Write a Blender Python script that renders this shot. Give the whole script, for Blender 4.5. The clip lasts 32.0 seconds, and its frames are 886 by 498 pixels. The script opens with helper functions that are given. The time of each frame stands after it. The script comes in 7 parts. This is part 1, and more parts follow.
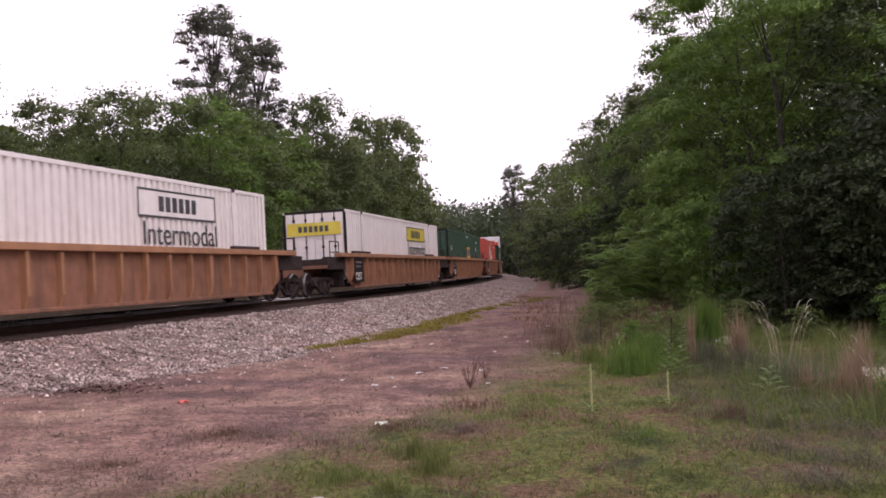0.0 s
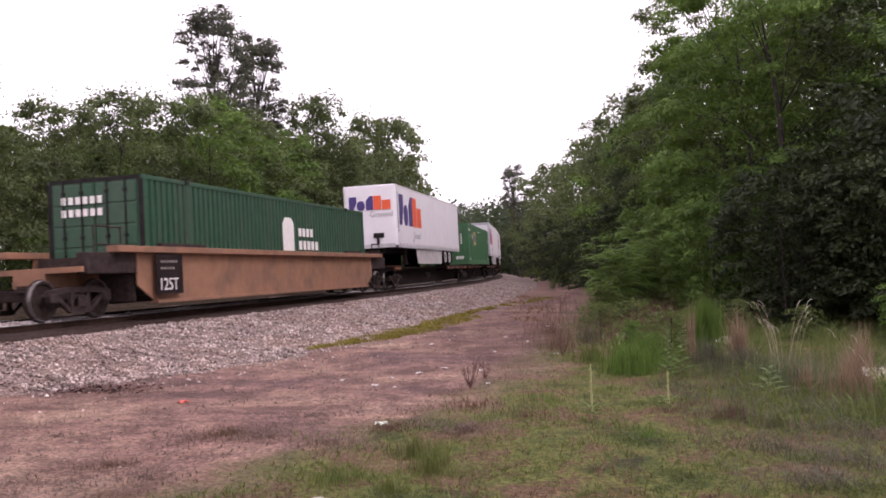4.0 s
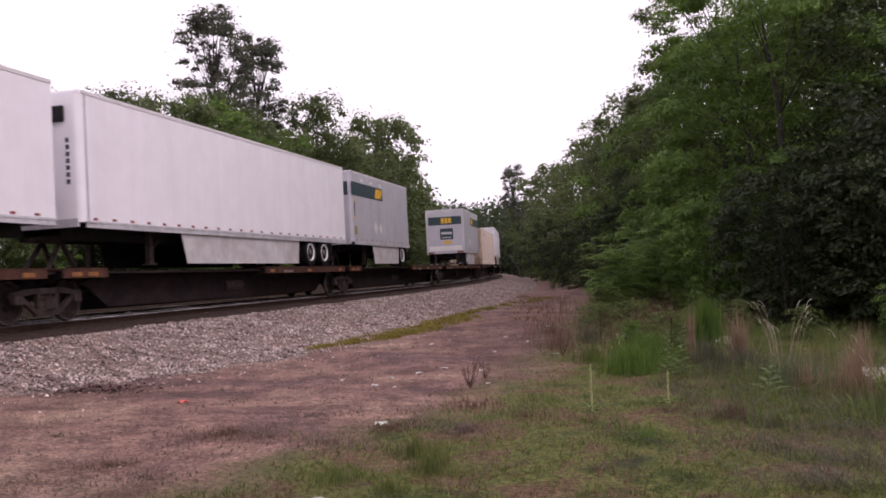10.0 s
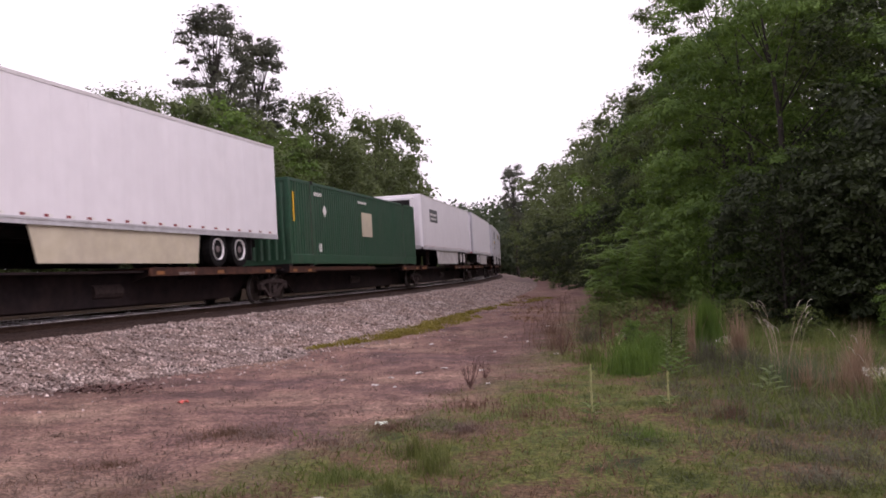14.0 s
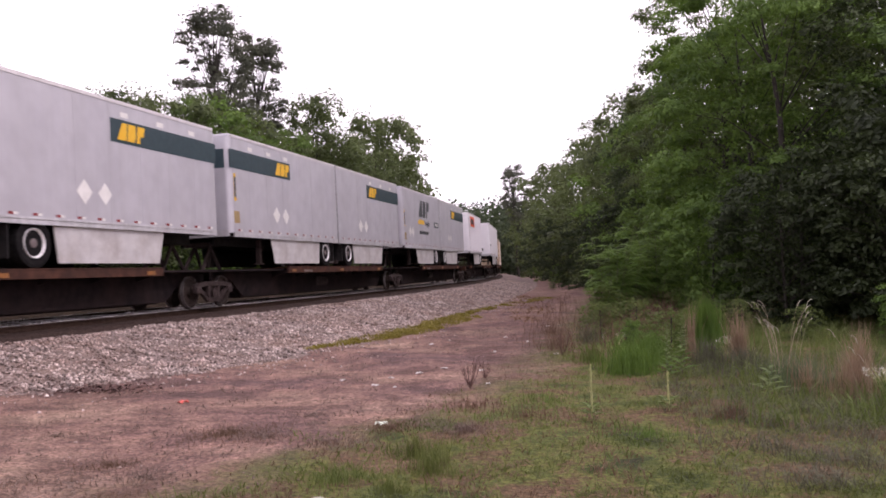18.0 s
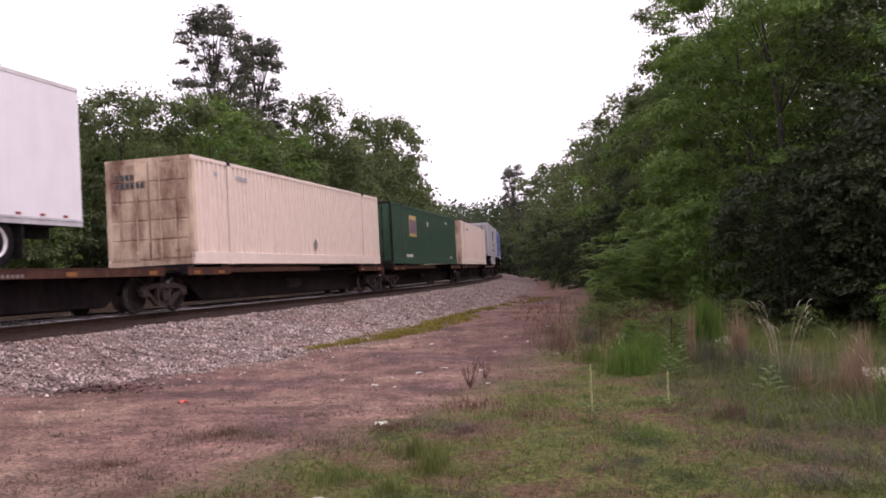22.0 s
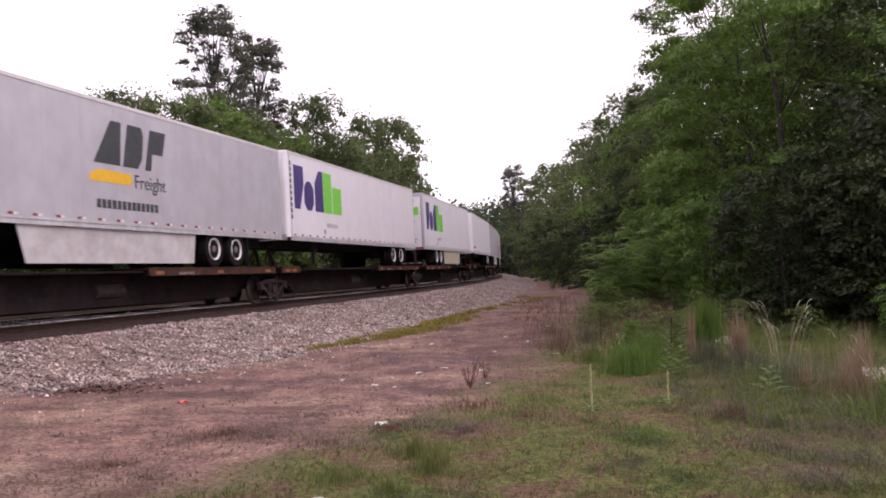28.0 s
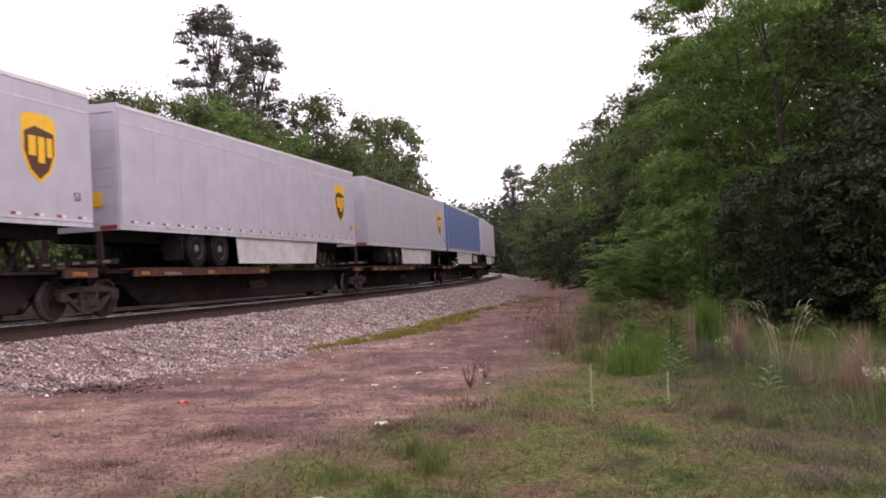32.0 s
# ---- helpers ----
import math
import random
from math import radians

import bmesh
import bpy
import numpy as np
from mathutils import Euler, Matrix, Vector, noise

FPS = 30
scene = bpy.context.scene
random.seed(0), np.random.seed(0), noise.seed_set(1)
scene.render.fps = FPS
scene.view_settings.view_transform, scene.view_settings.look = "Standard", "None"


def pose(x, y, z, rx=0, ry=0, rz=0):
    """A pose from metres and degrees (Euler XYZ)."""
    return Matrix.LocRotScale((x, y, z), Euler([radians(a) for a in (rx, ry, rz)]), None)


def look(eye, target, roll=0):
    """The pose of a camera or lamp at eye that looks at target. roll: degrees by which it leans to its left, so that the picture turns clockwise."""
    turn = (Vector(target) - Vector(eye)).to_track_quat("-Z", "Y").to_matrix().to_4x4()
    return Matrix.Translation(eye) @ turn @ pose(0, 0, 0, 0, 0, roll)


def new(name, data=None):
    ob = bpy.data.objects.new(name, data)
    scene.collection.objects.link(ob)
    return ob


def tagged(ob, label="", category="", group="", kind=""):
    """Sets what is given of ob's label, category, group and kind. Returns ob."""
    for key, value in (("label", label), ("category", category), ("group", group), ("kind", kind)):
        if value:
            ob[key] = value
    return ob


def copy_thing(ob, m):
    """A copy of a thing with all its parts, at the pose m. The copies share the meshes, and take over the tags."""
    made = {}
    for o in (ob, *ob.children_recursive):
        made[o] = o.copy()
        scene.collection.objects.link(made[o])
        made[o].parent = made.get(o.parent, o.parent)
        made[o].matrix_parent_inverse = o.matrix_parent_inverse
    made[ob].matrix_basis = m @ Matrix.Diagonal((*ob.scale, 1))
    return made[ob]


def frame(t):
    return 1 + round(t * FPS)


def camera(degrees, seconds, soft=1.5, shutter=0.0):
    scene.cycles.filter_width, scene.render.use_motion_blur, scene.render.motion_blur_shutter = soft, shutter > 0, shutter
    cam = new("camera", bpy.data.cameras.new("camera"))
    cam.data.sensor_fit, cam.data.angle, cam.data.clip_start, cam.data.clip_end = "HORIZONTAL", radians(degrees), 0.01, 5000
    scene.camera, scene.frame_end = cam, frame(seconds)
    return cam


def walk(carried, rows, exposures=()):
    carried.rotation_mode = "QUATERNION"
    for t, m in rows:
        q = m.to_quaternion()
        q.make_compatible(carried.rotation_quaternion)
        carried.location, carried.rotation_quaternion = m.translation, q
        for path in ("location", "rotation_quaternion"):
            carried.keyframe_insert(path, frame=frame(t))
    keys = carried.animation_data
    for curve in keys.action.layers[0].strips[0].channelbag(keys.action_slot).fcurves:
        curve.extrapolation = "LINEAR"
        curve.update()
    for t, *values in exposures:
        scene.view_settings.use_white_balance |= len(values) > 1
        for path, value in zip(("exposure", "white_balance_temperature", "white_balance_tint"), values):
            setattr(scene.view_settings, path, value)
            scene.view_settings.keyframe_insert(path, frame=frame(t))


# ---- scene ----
EYE = (0.0, 0.0, 1.7)
cam = camera(52.98, 32.0, soft=1.75, shutter=0.12)
VIEW = look(EYE, (0.0, 100.0, 1.7 + 100.0 * math.tan(radians(1.234))), -1.2)
# the clip's camera closes and opens a little as pale or dark loads pass: seconds, stops
LEVEL = [(0.0, -0.04), (1.0, 0.05), (2.0, 0.26), (3.0, 0.26), (6.0, 0.04), (7.0, 0.1), (8.0, -0.18), (9.0, -0.19), (10.0, -0.24), (11.0, 0.15), (12.0, 0.06), (13.0, -0.23), (14.0, -0.2), (17.0, -0.12), (18.0, 0.14), (19.0, 0.09), (20.0, -0.03), (21.0, -0.1), (22.0, -0.03), (23.0, 0.14), (24.0, 0.05), (25.0, 0.06), (28.0, 0.06), (29.0, -0.1), (30.0, -0.13), (31.0, 0.02), (32.0, 0.15)]
walk(cam, [(0.0, VIEW), (32.0, VIEW)], exposures=[(t, e, 6500, 28) for t, e in LEVEL])

# ---------------- world: bright overcast sky ----------------
world = bpy.data.worlds.new("overcast")
scene.world = world
world.use_nodes = True
wn, wl = world.node_tree.nodes, world.node_tree.links
sky = wn.new("ShaderNodeTexSky")
sky.sky_type, sky.sun_disc = "NISHITA", False
sky.sun_elevation, sky.sun_rotation = radians(52), radians(120)
sky.air_density, sky.dust_density, sky.ozone_density = 1.0, 6.0, 1.0
hsv = wn.new("ShaderNodeHueSaturation")
hsv.inputs["Saturation"].default_value = 0.12
wl.new(sky.outputs[0], hsv.inputs["Color"])
cloud = wn.new("ShaderNodeMixRGB")
cloud.inputs["Fac"].default_value = 0.8
cloud.inputs["Color2"].default_value = (14.5, 14.2, 14.6, 1)
wl.new(hsv.outputs[0], cloud.inputs["Color1"])
bg = wn["Background"]
wl.new(cloud.outputs[0], bg.inputs["Color"])
bg.inputs["Strength"].default_value = 0.11
sun = new("sun", bpy.data.lights.new("sun", "SUN"))
sun.data.energy, sun.data.angle, sun.data.color = 0.9, radians(25), (1.0, 0.96, 0.92)
sun.matrix_world = look((0, 0, 50), (-34, 20, 0))

# ---------------- small tools ----------------
def mesh_np(name, verts, faces_per, mat=None):
    """A mesh from an array (n * k, 3): each k vertices in turn make one face."""
    k = faces_per
    nv = len(verts)
    me = bpy.data.meshes.new(name)
    me.vertices.add(nv)
    me.vertices.foreach_set("co", np.asarray(verts, np.float32).ravel())
    me.loops.add(nv)
    me.loops.foreach_set("vertex_index", np.arange(nv, dtype=np.int32))
    me.polygons.add(nv // k)
    me.polygons.foreach_set("loop_start", np.arange(0, nv, k, dtype=np.int32))
    me.update(calc_edges=True)
    if mat:
        me.materials.append(mat)
    return me


def part(name, bm, material, parent, label="", smooth=False):
    me = bpy.data.meshes.new(name)
    bm.normal_update()
    bm.to_mesh(me)
    bm.free()
    me.materials.append(material)
    if smooth:
        me.polygons.foreach_set("use_smooth", [True] * len(me.polygons))
    ob = new(name, me)
    ob.parent = parent
    if label:
        ob["label"] = label
    return ob


def thing(name, label, category, group=""):
    ob = new(name)
    ob.empty_display_size = 0.2
    return tagged(ob, label, category, group)


def box(bm, x0, x1, y0, y1, z0, z1, bevel=0.0):
    vs = bmesh.ops.create_cube(bm, size=1.0)["verts"]
    for v in vs:
        v.co = ((x0 + x1) / 2 + v.co.x * (x1 - x0), (y0 + y1) / 2 + v.co.y * (y1 - y0), (z0 + z1) / 2 + v.co.z * (z1 - z0))
    if bevel:
        es = list({e for v in vs for e in v.link_edges})
        bmesh.ops.bevel(bm, geom=es, offset=bevel, segments=2, affect="EDGES", profile=0.5)
    return bm


def boxes(*rows, bevel=0.0):
    bm = bmesh.new()
    for r in rows:
        box(bm, *r, bevel=bevel)
    return bm


def prism(bm, pts, axis, a, b):
    """A polygon (two coordinates a point) drawn out along x ('x': points are y, z) or y ('y': points are x, z)."""
    def at(p, q):
        return (q, p[0], p[1]) if axis == "x" else (p[0], q, p[1])
    lo = [bm.verts.new(at(p, a)) for p in pts]
    hi = [bm.verts.new(at(p, b)) for p in pts]
    n = len(pts)
    bm.faces.new(lo[::-1])
    bm.faces.new(hi)
    for i in range(n):
        bm.faces.new((lo[i], lo[(i + 1) % n], hi[(i + 1) % n], hi[i]))
    bmesh.ops.recalc_face_normals(bm, faces=bm.faces[:])
    return bm


def lathe(bm, profile, x_at, y_at, z_at, n=20, closed=True):
    """Turned body round the x axis: profile of (x, radius)."""
    rings = []
    for px, r in profile:
        rings.append([bm.verts.new((x_at + px, y_at + r * math.cos(2 * math.pi * i / n), z_at + r * math.sin(2 * math.pi * i / n))) for i in range(n)])
    for a, b in zip(rings, rings[1:]):
        for i in range(n):
            bm.faces.new((a[i], a[(i + 1) % n], b[(i + 1) % n], b[i]))
    if closed:
        bm.faces.new(rings[0][::-1])
        bm.faces.new(rings[-1])
    bmesh.ops.recalc_face_normals(bm, faces=bm.faces[:])
    return bm


def rod(bm, p, q, r, n=8):
    p, q = Vector(p), Vector(q)
    d = q - p
    m = Matrix.Translation((p + q) / 2) @ d.to_track_quat("Z", "Y").to_matrix().to_4x4()
    bmesh.ops.create_cone(bm, cap_ends=True, segments=n, radius1=r, radius2=r, depth=d.length, matrix=m)
    return bm


# ---------------- materials ----------------
def surf(name, c1, c2, scale=6.0, rough=0.6, metal=0.0, bump=0.0, bump_scale=40.0, dirt=None, dirt_amount=0.0, dirt_scale=1.2, streak=False, island=0.0, spec=0.5, lo=0.42, hi=0.72):
    """Two tones mixed by a fine noise, dirt laid over by a broad one, and a fine relief."""
    m = bpy.data.materials.new(name)
    m.use_nodes = True
    nt = m.node_tree
    b = nt.nodes["Principled BSDF"]
    co = nt.nodes.new("ShaderNodeTexCoord")
    src = co.outputs["Object"]
    n1 = nt.nodes.new("ShaderNodeTexNoise")
    n1.inputs["Scale"].default_value, n1.inputs["Detail"].default_value = scale, 6.0
    nt.links.new(src, n1.inputs["Vector"])
    r1 = nt.nodes.new("ShaderNodeValToRGB")
    r1.color_ramp.elements[0].position, r1.color_ramp.elements[1].position = 0.35, 0.65
    r1.color_ramp.elements[0].color, r1.color_ramp.elements[1].color = (*c1, 1), (*c2, 1)
    nt.links.new(n1.outputs[0], r1.inputs[0])
    out = r1.outputs[0]
    if dirt:
        n2 = nt.nodes.new("ShaderNodeTexNoise")
        n2.inputs["Scale"].default_value, n2.inputs["Detail"].default_value = dirt_scale, 8.0
        n2.inputs["Roughness"].default_value = 0.65
        if streak:
            mp = nt.nodes.new("ShaderNodeMapping")
            mp.inputs["Scale"].default_value = (1.0, 4.0, 0.35)
            nt.links.new(src, mp.inputs["Vector"])
            nt.links.new(mp.outputs[0], n2.inputs["Vector"])
        else:
            nt.links.new(src, n2.inputs["Vector"])
        r2 = nt.nodes.new("ShaderNodeValToRGB")
        r2.color_ramp.elements[0].position, r2.color_ramp.elements[1].position = lo, hi
        r2.color_ramp.elements[0].color, r2.color_ramp.elements[1].color = (0, 0, 0, 1), (dirt_amount,) * 3 + (1,)
        nt.links.new(n2.outputs[0], r2.inputs[0])
        mx = nt.nodes.new("ShaderNodeMixRGB")
        mx.inputs["Color2"].default_value = (*dirt, 1)
        nt.links.new(r2.outputs[0], mx.inputs["Fac"])
        nt.links.new(out, mx.inputs["Color1"])
        out = mx.outputs[0]
    if island:
        ge = nt.nodes.new("ShaderNodeNewGeometry")
        hv = nt.nodes.new("ShaderNodeHueSaturation")
        mr = nt.nodes.new("ShaderNodeMapRange")
        mr.inputs["To Min"].default_value, mr.inputs["To Max"].default_value = 1.0 - island, 1.0 + island
        nt.links.new(ge.outputs["Random Per Island"], mr.inputs["Value"])
        nt.links.new(mr.outputs[0], hv.inputs["Value"])
        nt.links.new(out, hv.inputs["Color"])
        out = hv.outputs[0]
    nt.links.new(out, b.inputs["Base Color"])
    b.inputs["Roughness"].default_value, b.inputs["Metallic"].default_value = rough, metal
    b.inputs["Specular IOR Level"].default_value = spec
    if bump:
        n3 = nt.nodes.new("ShaderNodeTexNoise")
        n3.inputs["Scale"].default_value, n3.inputs["Detail"].default_value = bump_scale, 5.0
        nt.links.new(src, n3.inputs["Vector"])
        bp = nt.nodes.new("ShaderNodeBump")
        bp.inputs["Strength"].default_value, bp.inputs["Distance"].default_value = bump, 0.02
        nt.links.new(n3.outputs[0], bp.inputs["Height"])
        nt.links.new(bp.outputs[0], b.inputs["Normal"])
    return m


def leafy(name, dark, light, through_tint, scale=0.35):
    """Leaves: two greens by a broad noise and leaf by leaf, with light shining through."""
    m = bpy.data.materials.new(name)
    m.use_nodes = True
    nt = m.node_tree
    b = nt.nodes["Principled BSDF"]
    co = nt.nodes.new("ShaderNodeTexCoord")
    n1 = nt.nodes.new("ShaderNodeTexNoise")
    n1.inputs["Scale"].default_value, n1.inputs["Detail"].default_value = scale, 3.0
    nt.links.new(co.outputs["Object"], n1.inputs["Vector"])
    ge = nt.nodes.new("ShaderNodeNewGeometry")
    ad = nt.nodes.new("ShaderNodeMath")
    ad.operation = "MULTIPLY_ADD"
    ad.inputs[1].default_value = 0.32
    nt.links.new(ge.outputs["Random Per Island"], ad.inputs[0])
    nt.links.new(n1.outputs[0], ad.inputs[2])
    r = nt.nodes.new("ShaderNodeValToRGB")
    r.color_ramp.elements[0].position, r.color_ramp.elements[1].position = 0.42, 0.88
    r.color_ramp.elements[0].color, r.color_ramp.elements[1].color = (*dark, 1), (*light, 1)
    nt.links.new(ad.outputs[0], r.inputs[0])
    nt.links.new(r.outputs[0], b.inputs["Base Color"])
    b.inputs["Roughness"].default_value = 0.6
    b.inputs["Specular IOR Level"].default_value = 0.25
    tr = nt.nodes.new("ShaderNodeBsdfTranslucent")
    tr.inputs["Color"].default_value = (*through_tint, 1)
    ms = nt.nodes.new("ShaderNodeMixShader")
    ms.inputs["Fac"].default_value = 0.36
    nt.links.new(b.outputs[0], ms.inputs[1])
    nt.links.new(tr.outputs[0], ms.inputs[2])
    nt.links.new(ms.outputs[0], nt.nodes["Material Output"].inputs["Surface"])
    return m


M_WHITE = surf("white_trailer_panel", (0.8, 0.77, 0.81), (0.84, 0.81, 0.85), 2.0, 0.36, dirt=(0.5, 0.47, 0.46), dirt_amount=0.16, dirt_scale=0.35, streak=True)
M_SILVER = surf("grey_aluminium_panel", (0.5, 0.485, 0.53), (0.56, 0.545, 0.59), 2.0, 0.4, 0.2, dirt=(0.3, 0.28, 0.27), dirt_amount=0.22, dirt_scale=0.5, streak=True)
M_DIRTYDOOR = surf("grimy_aluminium_door", (0.36, 0.34, 0.37), (0.44, 0.42, 0.45), 2.0, 0.5, 0.1, dirt=(0.2, 0.16, 0.15), dirt_amount=0.6, dirt_scale=1.0, streak=True)
M_GREYW = surf("pale_grey_panel", (0.45, 0.43, 0.48), (0.51, 0.49, 0.54), 2.0, 0.4, 0.15, dirt=(0.36, 0.34, 0.33), dirt_amount=0.2, dirt_scale=0.5, streak=True)
M_BLUE = surf("blue_trailer_panel", (0.02, 0.07, 0.32), (0.03, 0.09, 0.38), 2.0, 0.45, dirt=(0.15, 0.18, 0.3), dirt_amount=0.4, streak=True)
M_BLUEFADE = surf("faded_blue_trailer_panel", (0.07, 0.12, 0.27), (0.1, 0.15, 0.31), 2.0, 0.5, dirt=(0.2, 0.23, 0.3), dirt_amount=0.4, streak=True)
M_ALU = surf("trailer_rail_aluminium", (0.56, 0.55, 0.58), (0.68, 0.67, 0.7), 8.0, 0.45, 0.3, dirt=(0.28, 0.25, 0.24), dirt_amount=0.45)
M_PALERAIL = surf("pale_trailer_rail", (0.62, 0.59, 0.6), (0.7, 0.67, 0.68), 8.0, 0.5, dirt=(0.4, 0.36, 0.34), dirt_amount=0.4)
M_SKIRT = surf("skirt_panel", (0.5, 0.48, 0.49), (0.58, 0.56, 0.56), 3.0, 0.5, dirt=(0.25, 0.2, 0.18), dirt_amount=0.6, dirt_scale=1.4)
M_CREAMSKIRT = surf("cream_skirt_panel", (0.52, 0.46, 0.34), (0.58, 0.52, 0.4), 3.0, 0.5, dirt=(0.33, 0.28, 0.24), dirt_amount=0.5)
M_GREEN = surf("green_container_paint", (0.028, 0.135, 0.05), (0.038, 0.17, 0.064), 3.0, 0.5, dirt=(0.12, 0.13, 0.09), dirt_amount=0.4, streak=True, bump=0.05)
M_GREENWORN = surf("weathered_green_paint", (0.03, 0.12, 0.048), (0.042, 0.155, 0.062), 3.0, 0.6, dirt=(0.06, 0.045, 0.028), dirt_amount=0.85, dirt_scale=1.1, streak=True, bump=0.06, lo=0.44, hi=0.7)
M_DKGREEN = surf("dark_green_container_paint", (0.012, 0.06, 0.03), (0.018, 0.078, 0.04), 3.0, 0.5, dirt=(0.07, 0.08, 0.06), dirt_amount=0.5, streak=True, bump=0.05)
M_CREAM = surf("cream_container_paint", (0.78, 0.645, 0.56), (0.84, 0.705, 0.62), 3.0, 0.55, dirt=(0.45, 0.32, 0.24), dirt_amount=0.14, streak=True, bump=0.05)
M_RED = surf("red_container_paint", (0.5, 0.07, 0.045), (0.58, 0.095, 0.06), 3.0, 0.55, dirt=(0.3, 0.1, 0.07), dirt_amount=0.5, streak=True, bump=0.05)
M_WHITECON = surf("white_container_paint", (0.72, 0.68, 0.66), (0.78, 0.74, 0.72), 3.0, 0.5, dirt=(0.45, 0.36, 0.3), dirt_amount=0.3, streak=True, bump=0.05)
M_RUSTSTAIN = surf("rust_stained_door", (0.62, 0.47, 0.34), (0.7, 0.55, 0.41), 3.0, 0.65, dirt=(0.13, 0.05, 0.026), dirt_amount=0.92, dirt_scale=1.0, streak=True, bump=0.1, lo=0.41, hi=0.6)
# one dirty ochre in two tones: sheets darkened for recess shade, posts lighter
M_WELL = surf("shaded_ochre_well_paint", (0.2, 0.088, 0.052), (0.27, 0.122, 0.072), 3.0, 0.65, dirt=(0.1, 0.05, 0.035), dirt_amount=0.8, dirt_scale=1.1, streak=True, bump=0.15)
M_WELLPOST = surf("lit_ochre_post_paint", (0.3, 0.145, 0.075), (0.38, 0.185, 0.095), 3.0, 0.65, dirt=(0.15, 0.075, 0.045), dirt_amount=0.55, bump=0.15)
M_WELLB = surf("faded_brown_well_car_paint", (0.24, 0.12, 0.07), (0.3, 0.15, 0.09), 3.0, 0.7, dirt=(0.1, 0.06, 0.045), dirt_amount=0.7, bump=0.15)
M_DECK = surf("rusty_deck_steel", (0.04, 0.019, 0.015), (0.075, 0.034, 0.023), 5.0, 0.8, 0.0, bump=0.2, dirt=(0.026, 0.016, 0.014), dirt_amount=0.9, dirt_scale=0.9, spec=0.08, island=0.5)
M_SPINE = surf("grimy_black_steel", (0.011, 0.008, 0.009), (0.02, 0.014, 0.015), 5.0, 0.8, 0.0, bump=0.2, dirt=(0.048, 0.03, 0.026), dirt_amount=0.5, spec=0.1)
M_BOGIE = surf("rust_brown_cast_steel", (0.026, 0.018, 0.0175), (0.054, 0.038, 0.036), 8.0, 0.65, 0.1, bump=0.3, spec=0.15)
M_WHEEL = surf("worn_wheel_steel", (0.025, 0.018, 0.016), (0.045, 0.033, 0.029), 8.0, 0.7, 0.1, spec=0.08)
M_BRIGHT = surf("worn_tread_steel", (0.14, 0.12, 0.12), (0.22, 0.2, 0.2), 8.0, 0.4, 0.6)
M_TYRE = surf("tyre_rubber", (0.01, 0.009, 0.01), (0.018, 0.017, 0.017), 12.0, 0.85, bump=0.2, spec=0.04)
M_RIM = surf("white_steel_rim", (0.7, 0.68, 0.69), (0.8, 0.78, 0.79), 8.0, 0.45, 0.1, dirt=(0.25, 0.2, 0.17), dirt_amount=0.25)
M_FADED = surf("faded_grey_marking", (0.2, 0.17, 0.16), (0.28, 0.24, 0.23), 6.0, 0.7)
M_DARK = surf("black_frame_paint", (0.015, 0.014, 0.015), (0.028, 0.025, 0.025), 6.0, 0.6, spec=0.08)
M_GRIME = surf("grimy_frame_steel", (0.13, 0.1, 0.1), (0.22, 0.18, 0.18), 6.0, 0.7, dirt=(0.07, 0.045, 0.04), dirt_amount=0.7)
M_YEL = surf("yellow_marking", (0.75, 0.42, 0.02), (0.8, 0.47, 0.03), 6.0, 0.5)
M_AMBER = surf("amber_reflector", (0.2, 0.08, 0.022), (0.3, 0.12, 0.03), 6.0, 0.5, dirt=(0.12, 0.06, 0.035), dirt_amount=0.7, dirt_scale=4.0)
M_LEMON = surf("lemon_yellow_panel", (0.6, 0.5, 0.05), (0.68, 0.57, 0.07), 6.0, 0.5, dirt=(0.35, 0.27, 0.08), dirt_amount=0.4)
M_TANYEL = surf("faded_yellow_panel", (0.5, 0.34, 0.12), (0.58, 0.42, 0.17), 6.0, 0.6)
M_TANTAG = surf("faded_tan_sticker", (0.3, 0.21, 0.1), (0.38, 0.27, 0.13), 6.0, 0.6)
M_FADEGREY = surf("pale_grey_marking", (0.36, 0.35, 0.37), (0.42, 0.41, 0.43), 6.0, 0.6)
M_ORANGE = surf("orange_marking", (0.8, 0.1, 0.03), (0.85, 0.13, 0.04), 6.0, 0.45)
M_PURPLE = surf("purple_marking", (0.05, 0.03, 0.16), (0.065, 0.04, 0.2), 6.0, 0.45)
M_LIME = surf("green_marking", (0.16, 0.6, 0.06), (0.2, 0.66, 0.08), 6.0, 0.45)
M_NAVY = surf("dark_teal_band", (0.018, 0.04, 0.05), (0.026, 0.052, 0.064), 6.0, 0.45)
M_INK = surf("dark_grey_marking", (0.035, 0.04, 0.045), (0.05, 0.055, 0.06), 6.0, 0.5)
M_PALE = surf("white_marking", (0.72, 0.7, 0.68), (0.8, 0.78, 0.76), 6.0, 0.5)
M_BROWNSH = surf("brown_shield_marking", (0.07, 0.03, 0.012), (0.09, 0.04, 0.018), 6.0, 0.45)
M_TAPE_R = surf("red_reflective_tape", (0.2, 0.025, 0.028), (0.28, 0.035, 0.035), 6.0, 0.4)
M_RAIL = surf("brown_rail_steel", (0.03, 0.018, 0.014), (0.055, 0.034, 0.026), 8.0, 0.7, 0.3, bump=0.2, spec=0.08)
M_RAILTOP = surf("polished_rail_head", (0.5, 0.48, 0.49), (0.6, 0.58, 0.59), 8.0, 0.35, 0.4)
M_TIE = surf("creosoted_wood", (0.05, 0.036, 0.028), (0.09, 0.068, 0.055), 6.0, 0.85, bump=0.4, spec=0.08)
